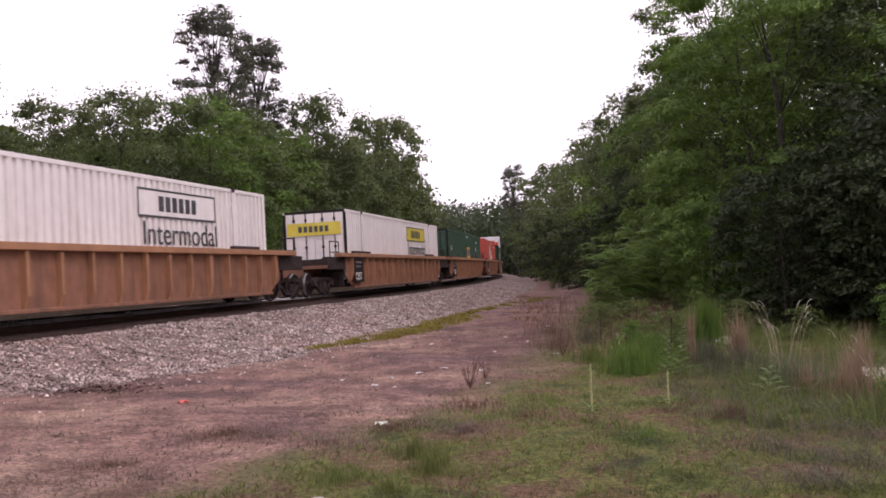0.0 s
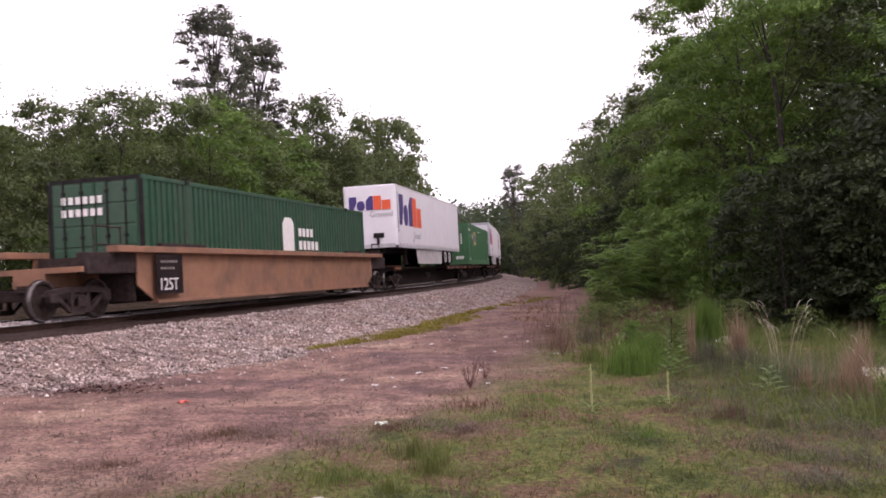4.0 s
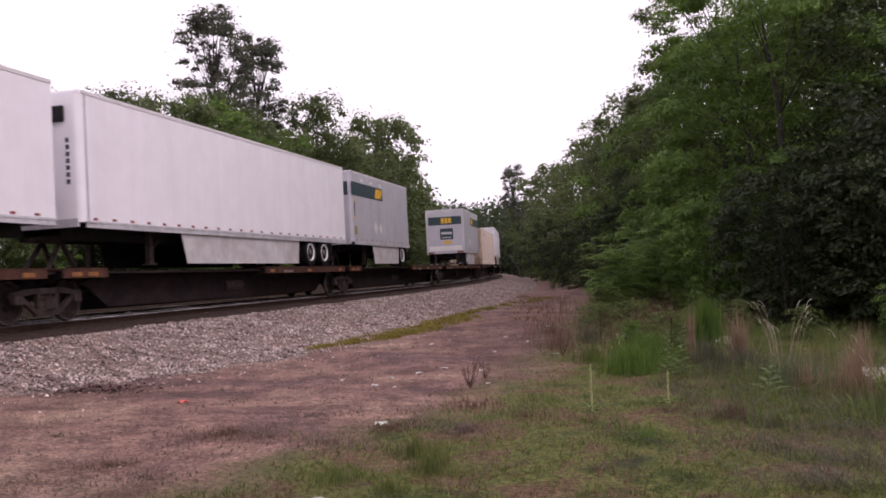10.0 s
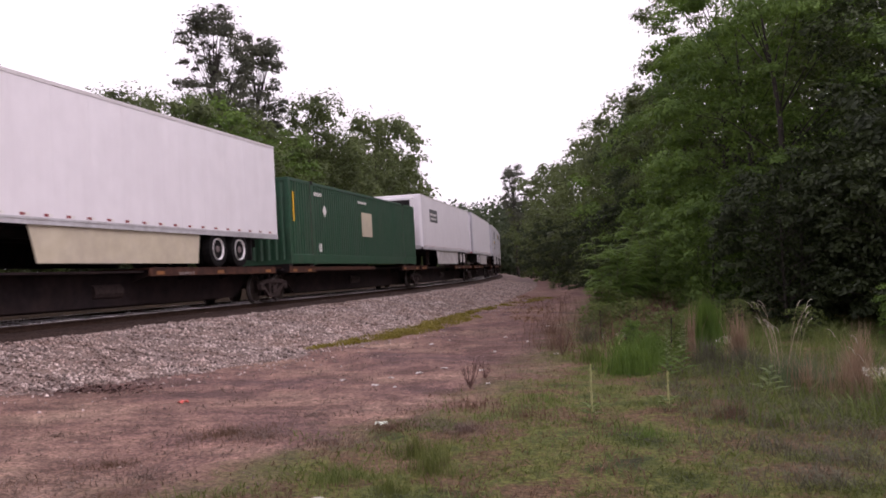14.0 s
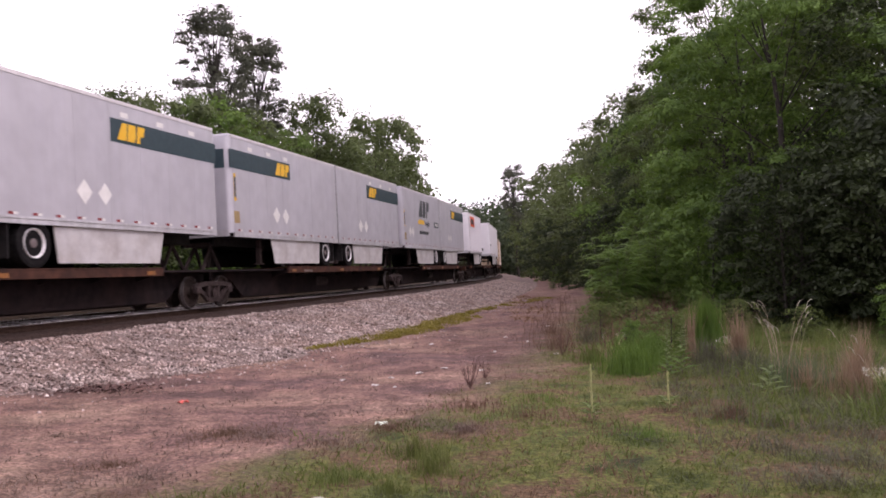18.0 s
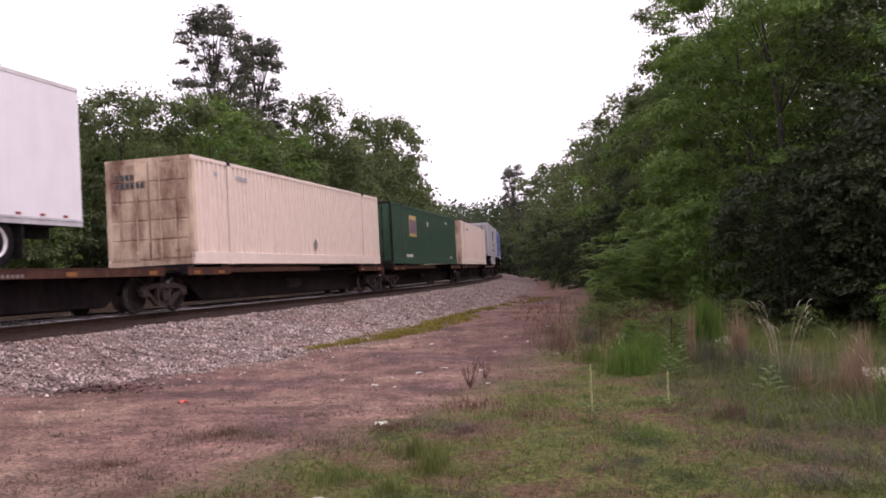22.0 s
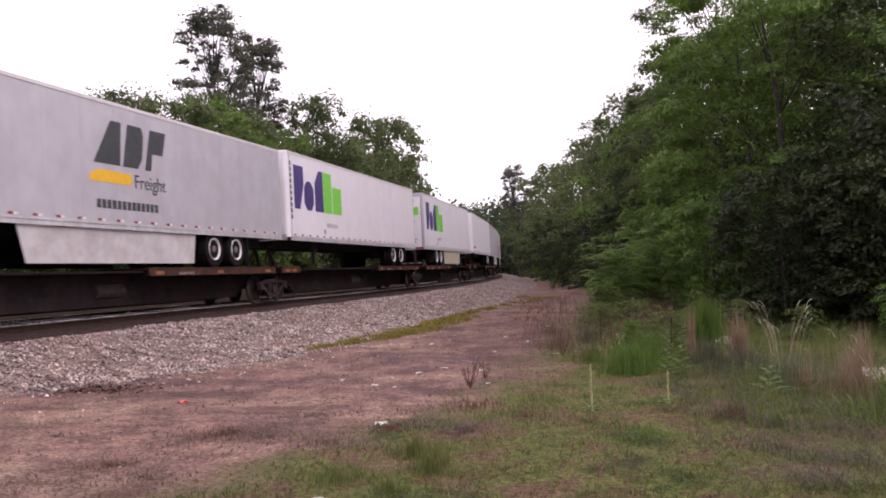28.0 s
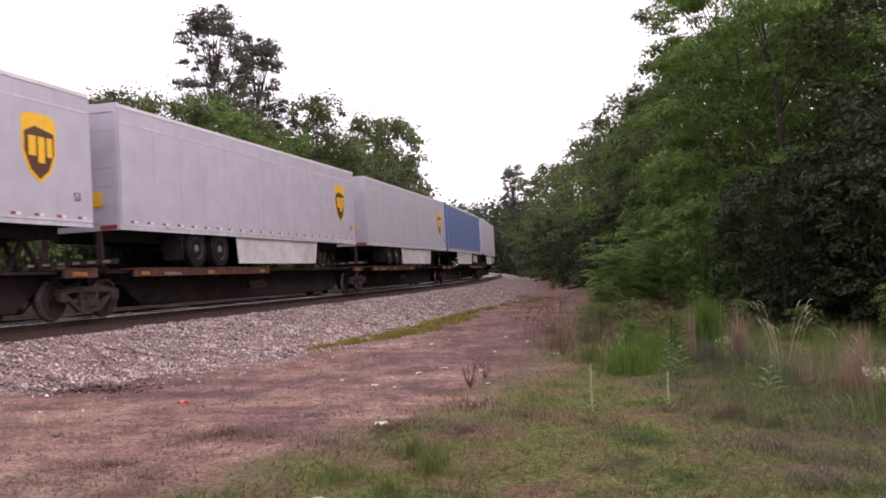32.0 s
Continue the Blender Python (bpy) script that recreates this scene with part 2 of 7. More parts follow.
M_BARK = surf("grey_brown_bark", (0.022, 0.018, 0.015), (0.045, 0.037, 0.031), 9.0, 0.9, bump=0.6, bump_scale=25.0)

# ---------------- the line of the track ----------------
RAIL_Z, CANT, RAIL_CANT = 0.744, radians(1.86), radians(-0.6)
STEP = 0.5
S_ALL = np.arange(-820.0, 900.0 + STEP, STEP)


def bend(s):
    k = -0.000775 - 9.69e-5 * np.clip(s, -15, 45) + 8.83e-7 * np.clip(s, -15, 45) ** 2
    k = np.where(s < -15, k * np.clip((s + 30) / 15, 0, 1), k)
    w = np.clip((s - 45) / 8, 0, 1)
    return k * (1 - w) - 0.0014 * w


_h = np.cumsum(bend(S_ALL) * STEP)
i0 = int(np.argmin(abs(S_ALL)))
HEAD = radians(14.18) + _h - _h[i0]
_x, _y = np.cumsum(np.sin(HEAD) * STEP), np.cumsum(np.cos(HEAD) * STEP)
TX, TY = -7.53 + _x - _x[i0], 24.58 + _y - _y[i0]


def on_track(s):
    return float(np.interp(s, S_ALL, TX)), float(np.interp(s, S_ALL, TY)), float(np.interp(s, S_ALL, HEAD))


def beside(s, o):
    x, y, a = on_track(s)
    return x + o * math.cos(a), y - o * math.sin(a)


def run_of(t):
    """How far the train has come at t seconds."""
    return 19.517 * t + 0.5 * 0.02819 * (t - 16.0) ** 2


def seat(s, length):
    """The pose on the rails of a vehicle whose near end is at s."""
    x0, y0, _ = on_track(s)
    x1, y1, _ = on_track(s + length)
    a = math.atan2(x1 - x0, y1 - y0)
    return Matrix.Translation((x0, y0, RAIL_Z)) @ Matrix.Rotation(-a, 4, "Z") @ Matrix.Rotation(-CANT, 4, "Y")


TRAIN = []


def aboard(ob, u, length):
    TRAIN.append((ob, u, length))
    return ob

# ---------------- ground, ballast, rails ----------------
def track_side(x, y):
    """Signed distance from the track's centre line (right of it is positive) and the place along it, for arrays of points."""
    sel = slice(0, None, 6)
    px, py, ph, ps = TX[sel], TY[sel], HEAD[sel], S_ALL[sel]
    best, arg = np.full(x.shape, 1e18), np.zeros(x.shape, int)
    for i in range(len(px)):
        d = (x - px[i]) ** 2 + (y - py[i]) ** 2
        w = d < best
        best = np.where(w, d, best)
        arg = np.where(w, i, arg)
    return (x - px[arg]) * np.cos(ph[arg]) - (y - py[arg]) * np.sin(ph[arg]), ps[arg]


def wave(x, y, seed, size):
    """Smooth noise on arrays: a few crossed sines."""
    rng = np.random.default_rng(seed)
    v = np.zeros(x.shape)
    for i in range(7):
        a, ph = rng.uniform(0, 6.28), rng.uniform(0, 6.28)
        f = 6.28 / size * rng.uniform(0.6, 2.2)
        v += np.sin((x * math.cos(a) + y * math.sin(a)) * f + ph) / (1 + 0.4 * i)
    return v / 3.0


def growing(a, b, fine, far, rate=1.18):
    mid = list(np.arange(a, b + fine / 2, fine))
    lo, hi, st = [], [], fine
    p = a
    while p > -far:
        st *= rate
        p -= st
        lo.append(p)
    p, st = b, fine
    while p < far:
        st *= rate
        p += st
        hi.append(p)
    return np.array(lo[::-1] + mid + hi)


def ground_height(x, y):
    near = np.exp(-((x - 2) ** 2 + (y - 15) ** 2) / 900.0)
    return (0.05 * wave(x, y, 3, 5.0) + 0.018 * wave(x, y, 4, 0.9)) * near - 0.02


def grid_mesh(name, xs, ys, height, mat):
    X, Y = np.meshgrid(xs, ys)
    Z = height(X, Y)
    n, m = X.shape
    v = np.stack([X, Y, Z], -1).reshape(-1, 3)
    i = np.arange(n * m).reshape(n, m)
    q = np.stack([i[:-1, :-1], i[:-1, 1:], i[1:, 1:], i[1:, :-1]], -1).reshape(-1, 4)
    me = bpy.data.meshes.new(name)
    me.vertices.add(len(v))
    me.vertices.foreach_set("co", v.astype(np.float32).ravel())
    me.loops.add(q.size)
    me.loops.foreach_set("vertex_index", q.astype(np.int32).ravel())
    me.polygons.add(len(q))
    me.polygons.foreach_set("loop_start", np.arange(0, q.size, 4, dtype=np.int32))
    me.polygons.foreach_set("use_smooth", np.ones(len(q), bool))
    me.update(calc_edges=True)
    me.materials.append(mat)
    return me


def ground_material():
    """Red-brown dirt with grit, greening to the right of a worn lane, dry leaves between."""
    m = bpy.data.materials.new("dirt_and_grass_ground")
    m.use_nodes = True
    nt = m.node_tree
    L, N = nt.links, nt.nodes
    b = N["Principled BSDF"]
    co = N.new("ShaderNodeTexCoord").outputs["Object"]

    def tex(scale, detail=6.0, rough=0.6):
        n = N.new("ShaderNodeTexNoise")
        n.inputs["Scale"].default_value, n.inputs["Detail"].default_value, n.inputs["Roughness"].default_value = scale, detail, rough
        L.new(co, n.inputs["Vector"])
        return n.outputs[0]

    def ramp(src, stops):
        r = N.new("ShaderNodeValToRGB")
        while len(r.color_ramp.elements) < len(stops):
            r.color_ramp.elements.new(0.5)
        for e, (p, c) in zip(r.color_ramp.elements, stops):
            e.position, e.color = p, (*c, 1)
        L.new(src, r.inputs[0])
        return r.outputs[0]

    def mix(f, a, c):
        x = N.new("ShaderNodeMixRGB")
        L.new(f, x.inputs["Fac"])
        L.new(a, x.inputs["Color1"])
        L.new(c, x.inputs["Color2"])
        return x.outputs[0]

    def math_(op, a, c):
        x = N.new("ShaderNodeMath")
        x.operation = op
        for i, v in enumerate((a, c)):
            if isinstance(v, (int, float)):
                x.inputs[i].default_value = v
            else:
                L.new(v, x.inputs[i])
        return x.outputs[0]

    # ruts and washes run along the lane: a noise drawn out in its direction
    mp = N.new("ShaderNodeMapping")
    mp.inputs["Rotation"].default_value = (0, 0, radians(62))
    mp.inputs["Scale"].default_value = (0.28, 1.5, 1.0)
    L.new(co, mp.inputs["Vector"])
    ruts = N.new("ShaderNodeTexNoise")
    ruts.inputs["Scale"].default_value, ruts.inputs["Detail"].default_value, ruts.inputs["Roughness"].default_value = 1.1, 9.0, 0.72
    L.new(mp.outputs[0], ruts.inputs["Vector"])
    def times(a, c):
        x = N.new("ShaderNodeMixRGB")
        x.blend_type = "MULTIPLY"
        x.inputs["Fac"].default_value = 1.0
        L.new(a, x.inputs["Color1"])
        L.new(c, x.inputs["Color2"])
        return x.outputs[0]

    def grey(a, c, d):
        return [(0.4, (a, a, a * 0.98)), (0.5, (c, c, c)), (0.6, (d, d * 0.99, d * 0.97))]

    dirt = ramp(tex(0.33, 6.0, 0.6), [(0.36, (0.135, 0.084, 0.083)), (0.46, (0.185, 0.11, 0.099)), (0.54, (0.225, 0.138, 0.117)), (0.66, (0.28, 0.19, 0.152))])
    dirt = times(dirt, ramp(ruts.outputs[0], grey(0.85, 0.98, 1.1)))
    dirt = times(dirt, ramp(tex(1.3, 8.0, 0.7), grey(0.74, 0.98, 1.2)))
    dirt = times(dirt, ramp(tex(5.0, 8.0, 0.72), grey(0.74, 0.97, 1.2)))
    dirt = times(dirt, ramp(tex(24.0, 6.0, 0.75), grey(0.55, 0.95, 1.5)))
    grass = ramp(tex(0.85, 10.0, 0.72), [(0.34, (0.032, 0.034, 0.018)), (0.42, (0.06, 0.078, 0.022)), (0.5, (0.115, 0.12, 0.036)), (0.54, (0.11, 0.075, 0.042)), (0.62, (0.145, 0.092, 0.056)), (0.72, (0.24, 0.16, 0.13))])
    grass = times(grass, ramp(tex(20.0, 6.0, 0.75), grey(0.5, 0.95, 1.5)))
    sep = N.new("ShaderNodeSeparateXYZ")
    L.new(co, sep.inputs[0])
    x, y = sep.outputs[0], sep.outputs[1]
    # the grass begins right of a line that leans with the lane
    rim = math_("MINIMUM", math_("ADD", math_("MULTIPLY", y, 0.485), -5.57), math_("ADD", math_("MULTIPLY", y, 0.2), -1.7))
    edge = math_("SUBTRACT", math_("ADD", x, math_("MULTIPLY", math_("SUBTRACT", tex(0.5), 0.5), 4.0)), rim)
    f = N.new("ShaderNodeMapRange")
    f.inputs["From Min"].default_value, f.inputs["From Max"].default_value = -0.6, 0.9
    L.new(edge, f.inputs["Value"])
    col = mix(f.outputs[0], dirt, grass)
    dm = N.new("ShaderNodeMapping")
    dm.inputs["Location"].default_value, dm.inputs["Scale"].default_value = (-1.5 / 2.4, -22.0 / 7.5, 0), (1 / 2.4, 1 / 7.5, 0)
    L.new(co, dm.inputs["Vector"])
    ln = N.new("ShaderNodeVectorMath")
    ln.operation = "LENGTH"
    L.new(dm.outputs[0], ln.inputs[0])
    damp = ramp(math_("ADD", ln.outputs["Value"], math_("MULTIPLY", math_("SUBTRACT", tex(0.6, 7.0, 0.65), 0.5), 1.6)), [(0.55, (0.66, 0.64, 0.66)), (1.0, (1, 1, 1))])
    col = times(col, damp)
    L.new(col, b.inputs["Base Color"])
    b.inputs["Roughness"].default_value, b.inputs["Specular IOR Level"].default_value = 0.95, 0.15
    bp = N.new("ShaderNodeBump")
    bp.inputs["Strength"].default_value, bp.inputs["Distance"].default_value = 0.9, 0.03
    L.new(math_("ADD", tex(14.0, 8.0, 0.7), math_("MULTIPLY", tex(45.0), 0.5)), bp.inputs["Height"])
    L.new(bp.outputs[0], b.inputs["Normal"])
    return m


M_GROUND = ground_material()
ground = new("ground", grid_mesh("ground", growing(-16, 16, 0.2, 4000), growing(3, 40, 0.22, 4000), ground_height, M_GROUND))
tagged(ground, "reddish dirt ground with grit and patchy grass", "ground", kind="structure")

M_BALLAST = surf("ballast_gravel", (0.06, 0.04, 0.036), (0.27, 0.2, 0.18), 24.0, 0.9, bump=1.0, bump_scale=30.0, dirt=(0.24, 0.16, 0.12), dirt_amount=0.7, dirt_scale=0.5)
M_CLOD = surf("dirt_clods", (0.08, 0.05, 0.045), (0.3, 0.22, 0.19), 3.0, 0.95, island=0.5)
M_STONE = surf("crushed_stone", (0.19, 0.14, 0.125), (0.5, 0.415, 0.385), 3.0, 0.9, island=0.66, spec=0.2, dirt=(0.27, 0.17, 0.135), dirt_amount=0.6, dirt_scale=0.4)

# half profile of the bed: offset from the centre line and height over the ground
BED = [(-9.0, -0.12), (-7.6, 0.05), (-4.4, 0.42), (-3.2, 0.58), (-1.4, 0.6), (-0.9, 0.6), (-0.68, 0.61), (-0.6, 0.7), (0.0, 0.705), (0.6, 0.7), (0.68, 0.59), (0.84, 0.57), (0.95, 0.485), (1.4, 0.47), (2.1, 0.5), (2.8, 0.45), (4.4, 0.21), (5.4, 0.06), (6.0, -0.03), (6.8, -0.15)]
BED_O, BED_Z = np.array([p[0] for p in BED]), np.array([p[1] for p in BED])


def bank_width(s):
    return np.interp(s, [-30, -11, -10, -8.5, -6, 12, 33, 60], [3.0, 3.7, 4.7, 5.2, 5.9, 6.1, 5.3, 5.3])


def bed_point(s, o, z=0.0):
    p = o
    o = np.where(p > 2, 2 + (p - 2) * (bank_width(s) - 2) / 3.9, p)
    x, y, a = np.interp(s, S_ALL, TX), np.interp(s, S_ALL, TY), np.interp(s, S_ALL, HEAD)
    zz = np.interp(p, BED_O, BED_Z) + 0.035 * wave(s, o * 1.0, 9, 3.0) + 0.02 * wave(s, o * 1.0, 10, 0.7) + z
    return np.stack([x + o * np.cos(a), y - o * np.sin(a), zz], -1)


def strip_mesh(name, ss, oo, mat):
    S, O = np.meshgrid(ss, oo)
    v = bed_point(S, O).reshape(-1, 3)
    n, m = S.shape
    i = np.arange(n * m).reshape(n, m)
    q = np.stack([i[:-1, :-1], i[:-1, 1:], i[1:, 1:], i[1:, :-1]], -1).reshape(-1, 4)
    me = bpy.data.meshes.new(name)
    me.from_pydata(v.tolist(), [], q.tolist())
    me.polygons.foreach_set("use_smooth", [True] * len(q))
    me.materials.append(mat)
    return me


along = np.concatenate([np.arange(-780, -26, 6.0), np.arange(-26, 60, 0.35), np.arange(60, 130, 1.0), np.arange(130, 860, 5.0)])
across = np.concatenate([np.arange(-9, -1.5, 0.5), np.arange(-1.5, 1.4, 0.1), np.arange(1.4, 6.85, 0.22)])
bed = new("track_bed", strip_mesh("track_bed", along, across, M_BALLAST))
tagged(bed, "pinkish grey crushed stone ballast bank under the track", "ballast", kind="structure")


# a dark brown ballast strip beside the near rail, over the tie ends
M_DARKSTONE = surf("dark_brown_ballast", (0.022, 0.014, 0.012), (0.06, 0.04, 0.034), 22.0, 0.9, bump=1.0, bump_scale=30.0, spec=0.1)
strip_o = np.linspace(0.83, 1.5, 6)
OS, OO = np.meshgrid(np.concatenate([np.arange(-26, 60, 0.35), np.arange(60, 130, 1.0)]), strip_o)
strip_x, strip_y, strip_a = (np.interp(OS, S_ALL, q) for q in (TX, TY, HEAD))
strip_z = np.interp(OO, [0.83, 1.3, 1.4, 1.5], [0.6, 0.585, 0.53, 0.44]) + 0.012 * wave(OS, OO, 63, 0.5)
strip_v = np.stack([strip_x + OO * np.cos(strip_a), strip_y - OO * np.sin(strip_a), strip_z], -1).reshape(-1, 3)
strip_i = np.arange(OS.size).reshape(OS.shape)
strip_q = np.stack([strip_i[:-1, :-1], strip_i[:-1, 1:], strip_i[1:, 1:], strip_i[1:, :-1]], -1).reshape(-1, 4)
strip_me = bpy.data.meshes.new("dark_ballast_strip")
strip_me.from_pydata(strip_v.tolist(), [], strip_q.tolist())
strip_me.materials.append(M_DARKSTONE)
tagged(new("dark_ballast_strip", strip_me), "dark brown ballast strip along the rail", "ballast", kind="structure")


def shade_backing():
    """An added low bank whose dark colour gives the shade under the wood beyond the track."""
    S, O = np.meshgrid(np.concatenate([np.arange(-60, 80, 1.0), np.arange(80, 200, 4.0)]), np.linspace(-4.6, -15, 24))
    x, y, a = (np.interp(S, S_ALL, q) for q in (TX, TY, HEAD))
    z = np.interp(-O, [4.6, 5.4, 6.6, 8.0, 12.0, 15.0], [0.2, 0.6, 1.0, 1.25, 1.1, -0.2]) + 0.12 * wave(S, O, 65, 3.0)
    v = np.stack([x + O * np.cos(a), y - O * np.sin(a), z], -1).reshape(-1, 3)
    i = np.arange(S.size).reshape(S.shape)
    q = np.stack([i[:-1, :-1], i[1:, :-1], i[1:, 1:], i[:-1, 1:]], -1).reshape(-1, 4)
    me = bpy.data.meshes.new("shade_bank")
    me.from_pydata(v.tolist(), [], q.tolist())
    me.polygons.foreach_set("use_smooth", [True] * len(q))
    me.materials.append(M_BANKSHADE)
    return tagged(new("shade_bank", me), "added low bank, coloured dark as shade under trees", "bank", kind="structure")


# near-black brown: the shade under the trees is in this colour
M_BANKSHADE = surf("dark_bank_shade", (0.022, 0.017, 0.013), (0.06, 0.042, 0.03), 7.0, 0.95, bump=1.0, bump_scale=20.0, spec=0.05)
shade_backing()


def scatter_stones():
    rng = np.random.default_rng(5)
    n = 46000
    s = -17 + 75 * rng.random(n) ** 1.5
    o = 1.42 + 4.58 * rng.random(n) ** 0.9
    keep = (s + 24) > 0
    s, o = s[keep], o[keep]
    n = len(s)
    c = bed_point(s, o)
    size = rng.uniform(0.018, 0.039, n)
    base = np.array([(1, 0, 0), (-1, 0, 0), (0, 1, 0), (0, -1, 0), (0, 0, 1), (0, 0, -1)], float)
    tri = np.array([(0, 2, 4), (2, 1, 4), (1, 3, 4), (3, 0, 4), (2, 0, 5), (1, 2, 5), (3, 1, 5), (0, 3, 5)])
    v = base[None] * size[:, None, None] * rng.uniform(0.55, 1.3, (n, 6, 1)) + rng.normal(0, 0.25, (n, 6, 3)) * size[:, None, None]
    v[:, :, 2] *= 0.8
    v += c[:, None, :] + np.array([0, 0, 0.012])
    f = (np.arange(n)[:, None, None] * 6 + tri[None]).reshape(-1, 3)
    me = bpy.data.meshes.new("ballast_stones")
    me.vertices.add(n * 6)
    me.vertices.foreach_set("co", v.astype(np.float32).ravel())
    me.loops.add(f.size)
    me.loops.foreach_set("vertex_index", f.astype(np.int32).ravel())
    me.polygons.add(len(f))
    me.polygons.foreach_set("loop_start", np.arange(0, f.size, 3, dtype=np.int32))
    me.update(calc_edges=True)
    me.materials.append(M_STONE)
    return tagged(new("ballast_stones", me), "loose grey and pink crushed stones on the bank", "stones", kind="stuff")


scatter_stones()


def scatter_grit():
    """Single stones and clods strewn over the dirt."""
    rng = np.random.default_rng(6)
    n = 9000
    y = 6.2 + 26 * rng.random(n) ** 1.7
    x = rng.uniform(-9, 4, n)
    d, ss = track_side(x, y)
    keep = (d > bank_width(ss) - 0.5) & (x < np.minimum(0.485 * y - 5.57, 0.2 * y - 1.7) + 1.2) & (rng.random(n) < 0.25 + 0.75 * np.clip(wave(x, y, 21, 2.0) + 0.3, 0, 1))
    x, y = x[keep], y[keep]
    n = len(x)
    size = rng.uniform(0.005, 0.014, n) * (1 + 1.0 * (rng.random(n) < 0.04))
    base = np.array([(1, 0, 0), (-1, 0, 0), (0, 1, 0), (0, -1, 0), (0, 0, 1), (0, 0, -1)], float)
    tri = np.array([(0, 2, 4), (2, 1, 4), (1, 3, 4), (3, 0, 4), (2, 0, 5), (1, 2, 5), (3, 1, 5), (0, 3, 5)])
    v = base[None] * size[:, None, None] * rng.uniform(0.6, 1.3, (n, 6, 1)) + np.stack([x, y, ground_height(x, y) + 0.003], -1)[:, None, :]
    f = v[:, tri].reshape(-1, 3)
    return tagged(new("grit", mesh_np("grit", f, 3, M_CLOD)), "loose pebbles and clods on the dirt", "pebbles", kind="stuff")


scatter_grit()


def spilled_stones():
    """Ballast stones that rolled past the bank's foot onto the dirt."""
    rng = np.random.default_rng(61)
    n = 7000
    s = -14 + 40 * rng.random(n) ** 1.3
    o = bank_width(s) - 0.7 + rng.exponential(0.55, n)
    keep = rng.random(n) < np.clip(0.55 + wave(s, o, 62, 2.2), 0.1, 1)
    s, o = s[keep], o[keep]
    n = len(s)
    a = np.interp(s, S_ALL, HEAD)
    x, y = np.interp(s, S_ALL, TX) + o * np.cos(a), np.interp(s, S_ALL, TY) - o * np.sin(a)
    size = rng.uniform(0.014, 0.034, n)
    base = np.array([(1, 0, 0), (-1, 0, 0), (0, 1, 0), (0, -1, 0), (0, 0, 1), (0, 0, -1)], float)
    tri = np.array([(0, 2, 4), (2, 1, 4), (1, 3, 4), (3, 0, 4), (2, 0, 5), (1, 2, 5), (3, 1, 5), (0, 3, 5)])
    lift = np.maximum(ground_height(x, y), bed_point(s, 2 + (o - 2) * 3.9 / (bank_width(s) - 2))[:, 2])
    v = base[None] * size[:, None, None] * rng.uniform(0.55, 1.3, (n, 6, 1)) + np.stack([x, y, lift + 0.006], -1)[:, None, :]
    return tagged(new("spilled_stones", mesh_np("spilled_stones", v[:, tri].reshape(-1, 3), 3, M_STONE)), "ballast stones strewn over dirt at the bank's foot", "stones", kind="stuff")


spilled_stones()



def crib_stones():
    """Pale stones in the cribs between the rails, coloured brighter to look daylit."""
    rng = np.random.default_rng(64)
    n = 15000
    s, o = -20 + 100 * rng.random(n) ** 1.3, rng.uniform(-0.66, 0.66, n)
    size = rng.uniform(0.02, 0.042, n)
    base = np.array([(1, 0, 0), (-1, 0, 0), (0, 1, 0), (0, -1, 0), (0, 0, 1), (0, 0, -1)], float)
    tri = np.array([(0, 2, 4), (2, 1, 4), (1, 3, 4), (3, 0, 4), (2, 0, 5), (1, 2, 5), (3, 1, 5), (0, 3, 5)])
    c = bed_point(s, o)
    c[:, 2] = np.minimum(c[:, 2], 0.71) + 0.006
    v = base[None] * size[:, None, None] * rng.uniform(0.55, 1.3, (n, 6, 1)) * np.array([1, 1, 0.7]) + c[:, None, :]
    return tagged(new("crib_stones", mesh_np("crib_stones", v[:, tri].reshape(-1, 3), 3, M_CRIB)), "pale grey stones between the rails, brightened as if daylit", "stones", kind="stuff")


# paler than the bank's stone: daylight under the cars is put into this colour
M_CRIB = surf("pale_daylit_stone", (0.4, 0.36, 0.36), (0.6, 0.56, 0.56), 3.0, 0.85, island=0.35, spec=0.3)
crib_stones()

# rails, drawn out along the line
track = thing("railway_track", "single railway track of rusty steel rails on dark wooden ties", "railway track")
track["kind"] = "structure"
RAIL_PROFILE = [(-0.075, -0.17), (0.075, -0.17), (0.075, -0.155), (0.012, -0.135), (0.012, -0.045), (0.036, -0.036), (0.036, -0.004), (-0.036, -0.004), (-0.036, -0.036), (-0.012, -0.045), (-0.012, -0.135), (-0.075, -0.155)]


def drawn(name, profile, gauge_o, mat, parent, label=""):
    bm = bmesh.new()
    rings = []
    for s in np.concatenate([np.arange(-780, -30, 10.0), np.arange(-30, 130, 2.0), np.arange(130, 861, 8.0)]):
        x, y, a = on_track(s)
        ring = []
        for px, pz in profile:
            l = (gauge_o + px) * math.cos(RAIL_CANT) - pz * math.sin(RAIL_CANT)
            z = RAIL_Z + (gauge_o + px) * math.sin(RAIL_CANT) + pz * math.cos(RAIL_CANT)
            ring.append(bm.verts.new((x + l * math.cos(a), y - l * math.sin(a), z)))
        rings.append(ring)
    n = len(profile)
    for a, b in zip(rings, rings[1:]):
        for i in range(n):
            bm.faces.new((a[i], a[(i + 1) % n], b[(i + 1) % n], b[i]))
    bmesh.ops.recalc_face_normals(bm, faces=bm.faces[:])
    return part(name, bm, mat, parent, label)


for go in (0.755, -0.755):
    r = drawn("rail", RAIL_PROFILE, go, M_RAIL, track)
    drawn("rail_head", [(-0.034, -0.003), (0.034, -0.003), (0.03, 0.0), (-0.03, 0.0)], go, M_RAILTOP, r, "shiny worn rail head")


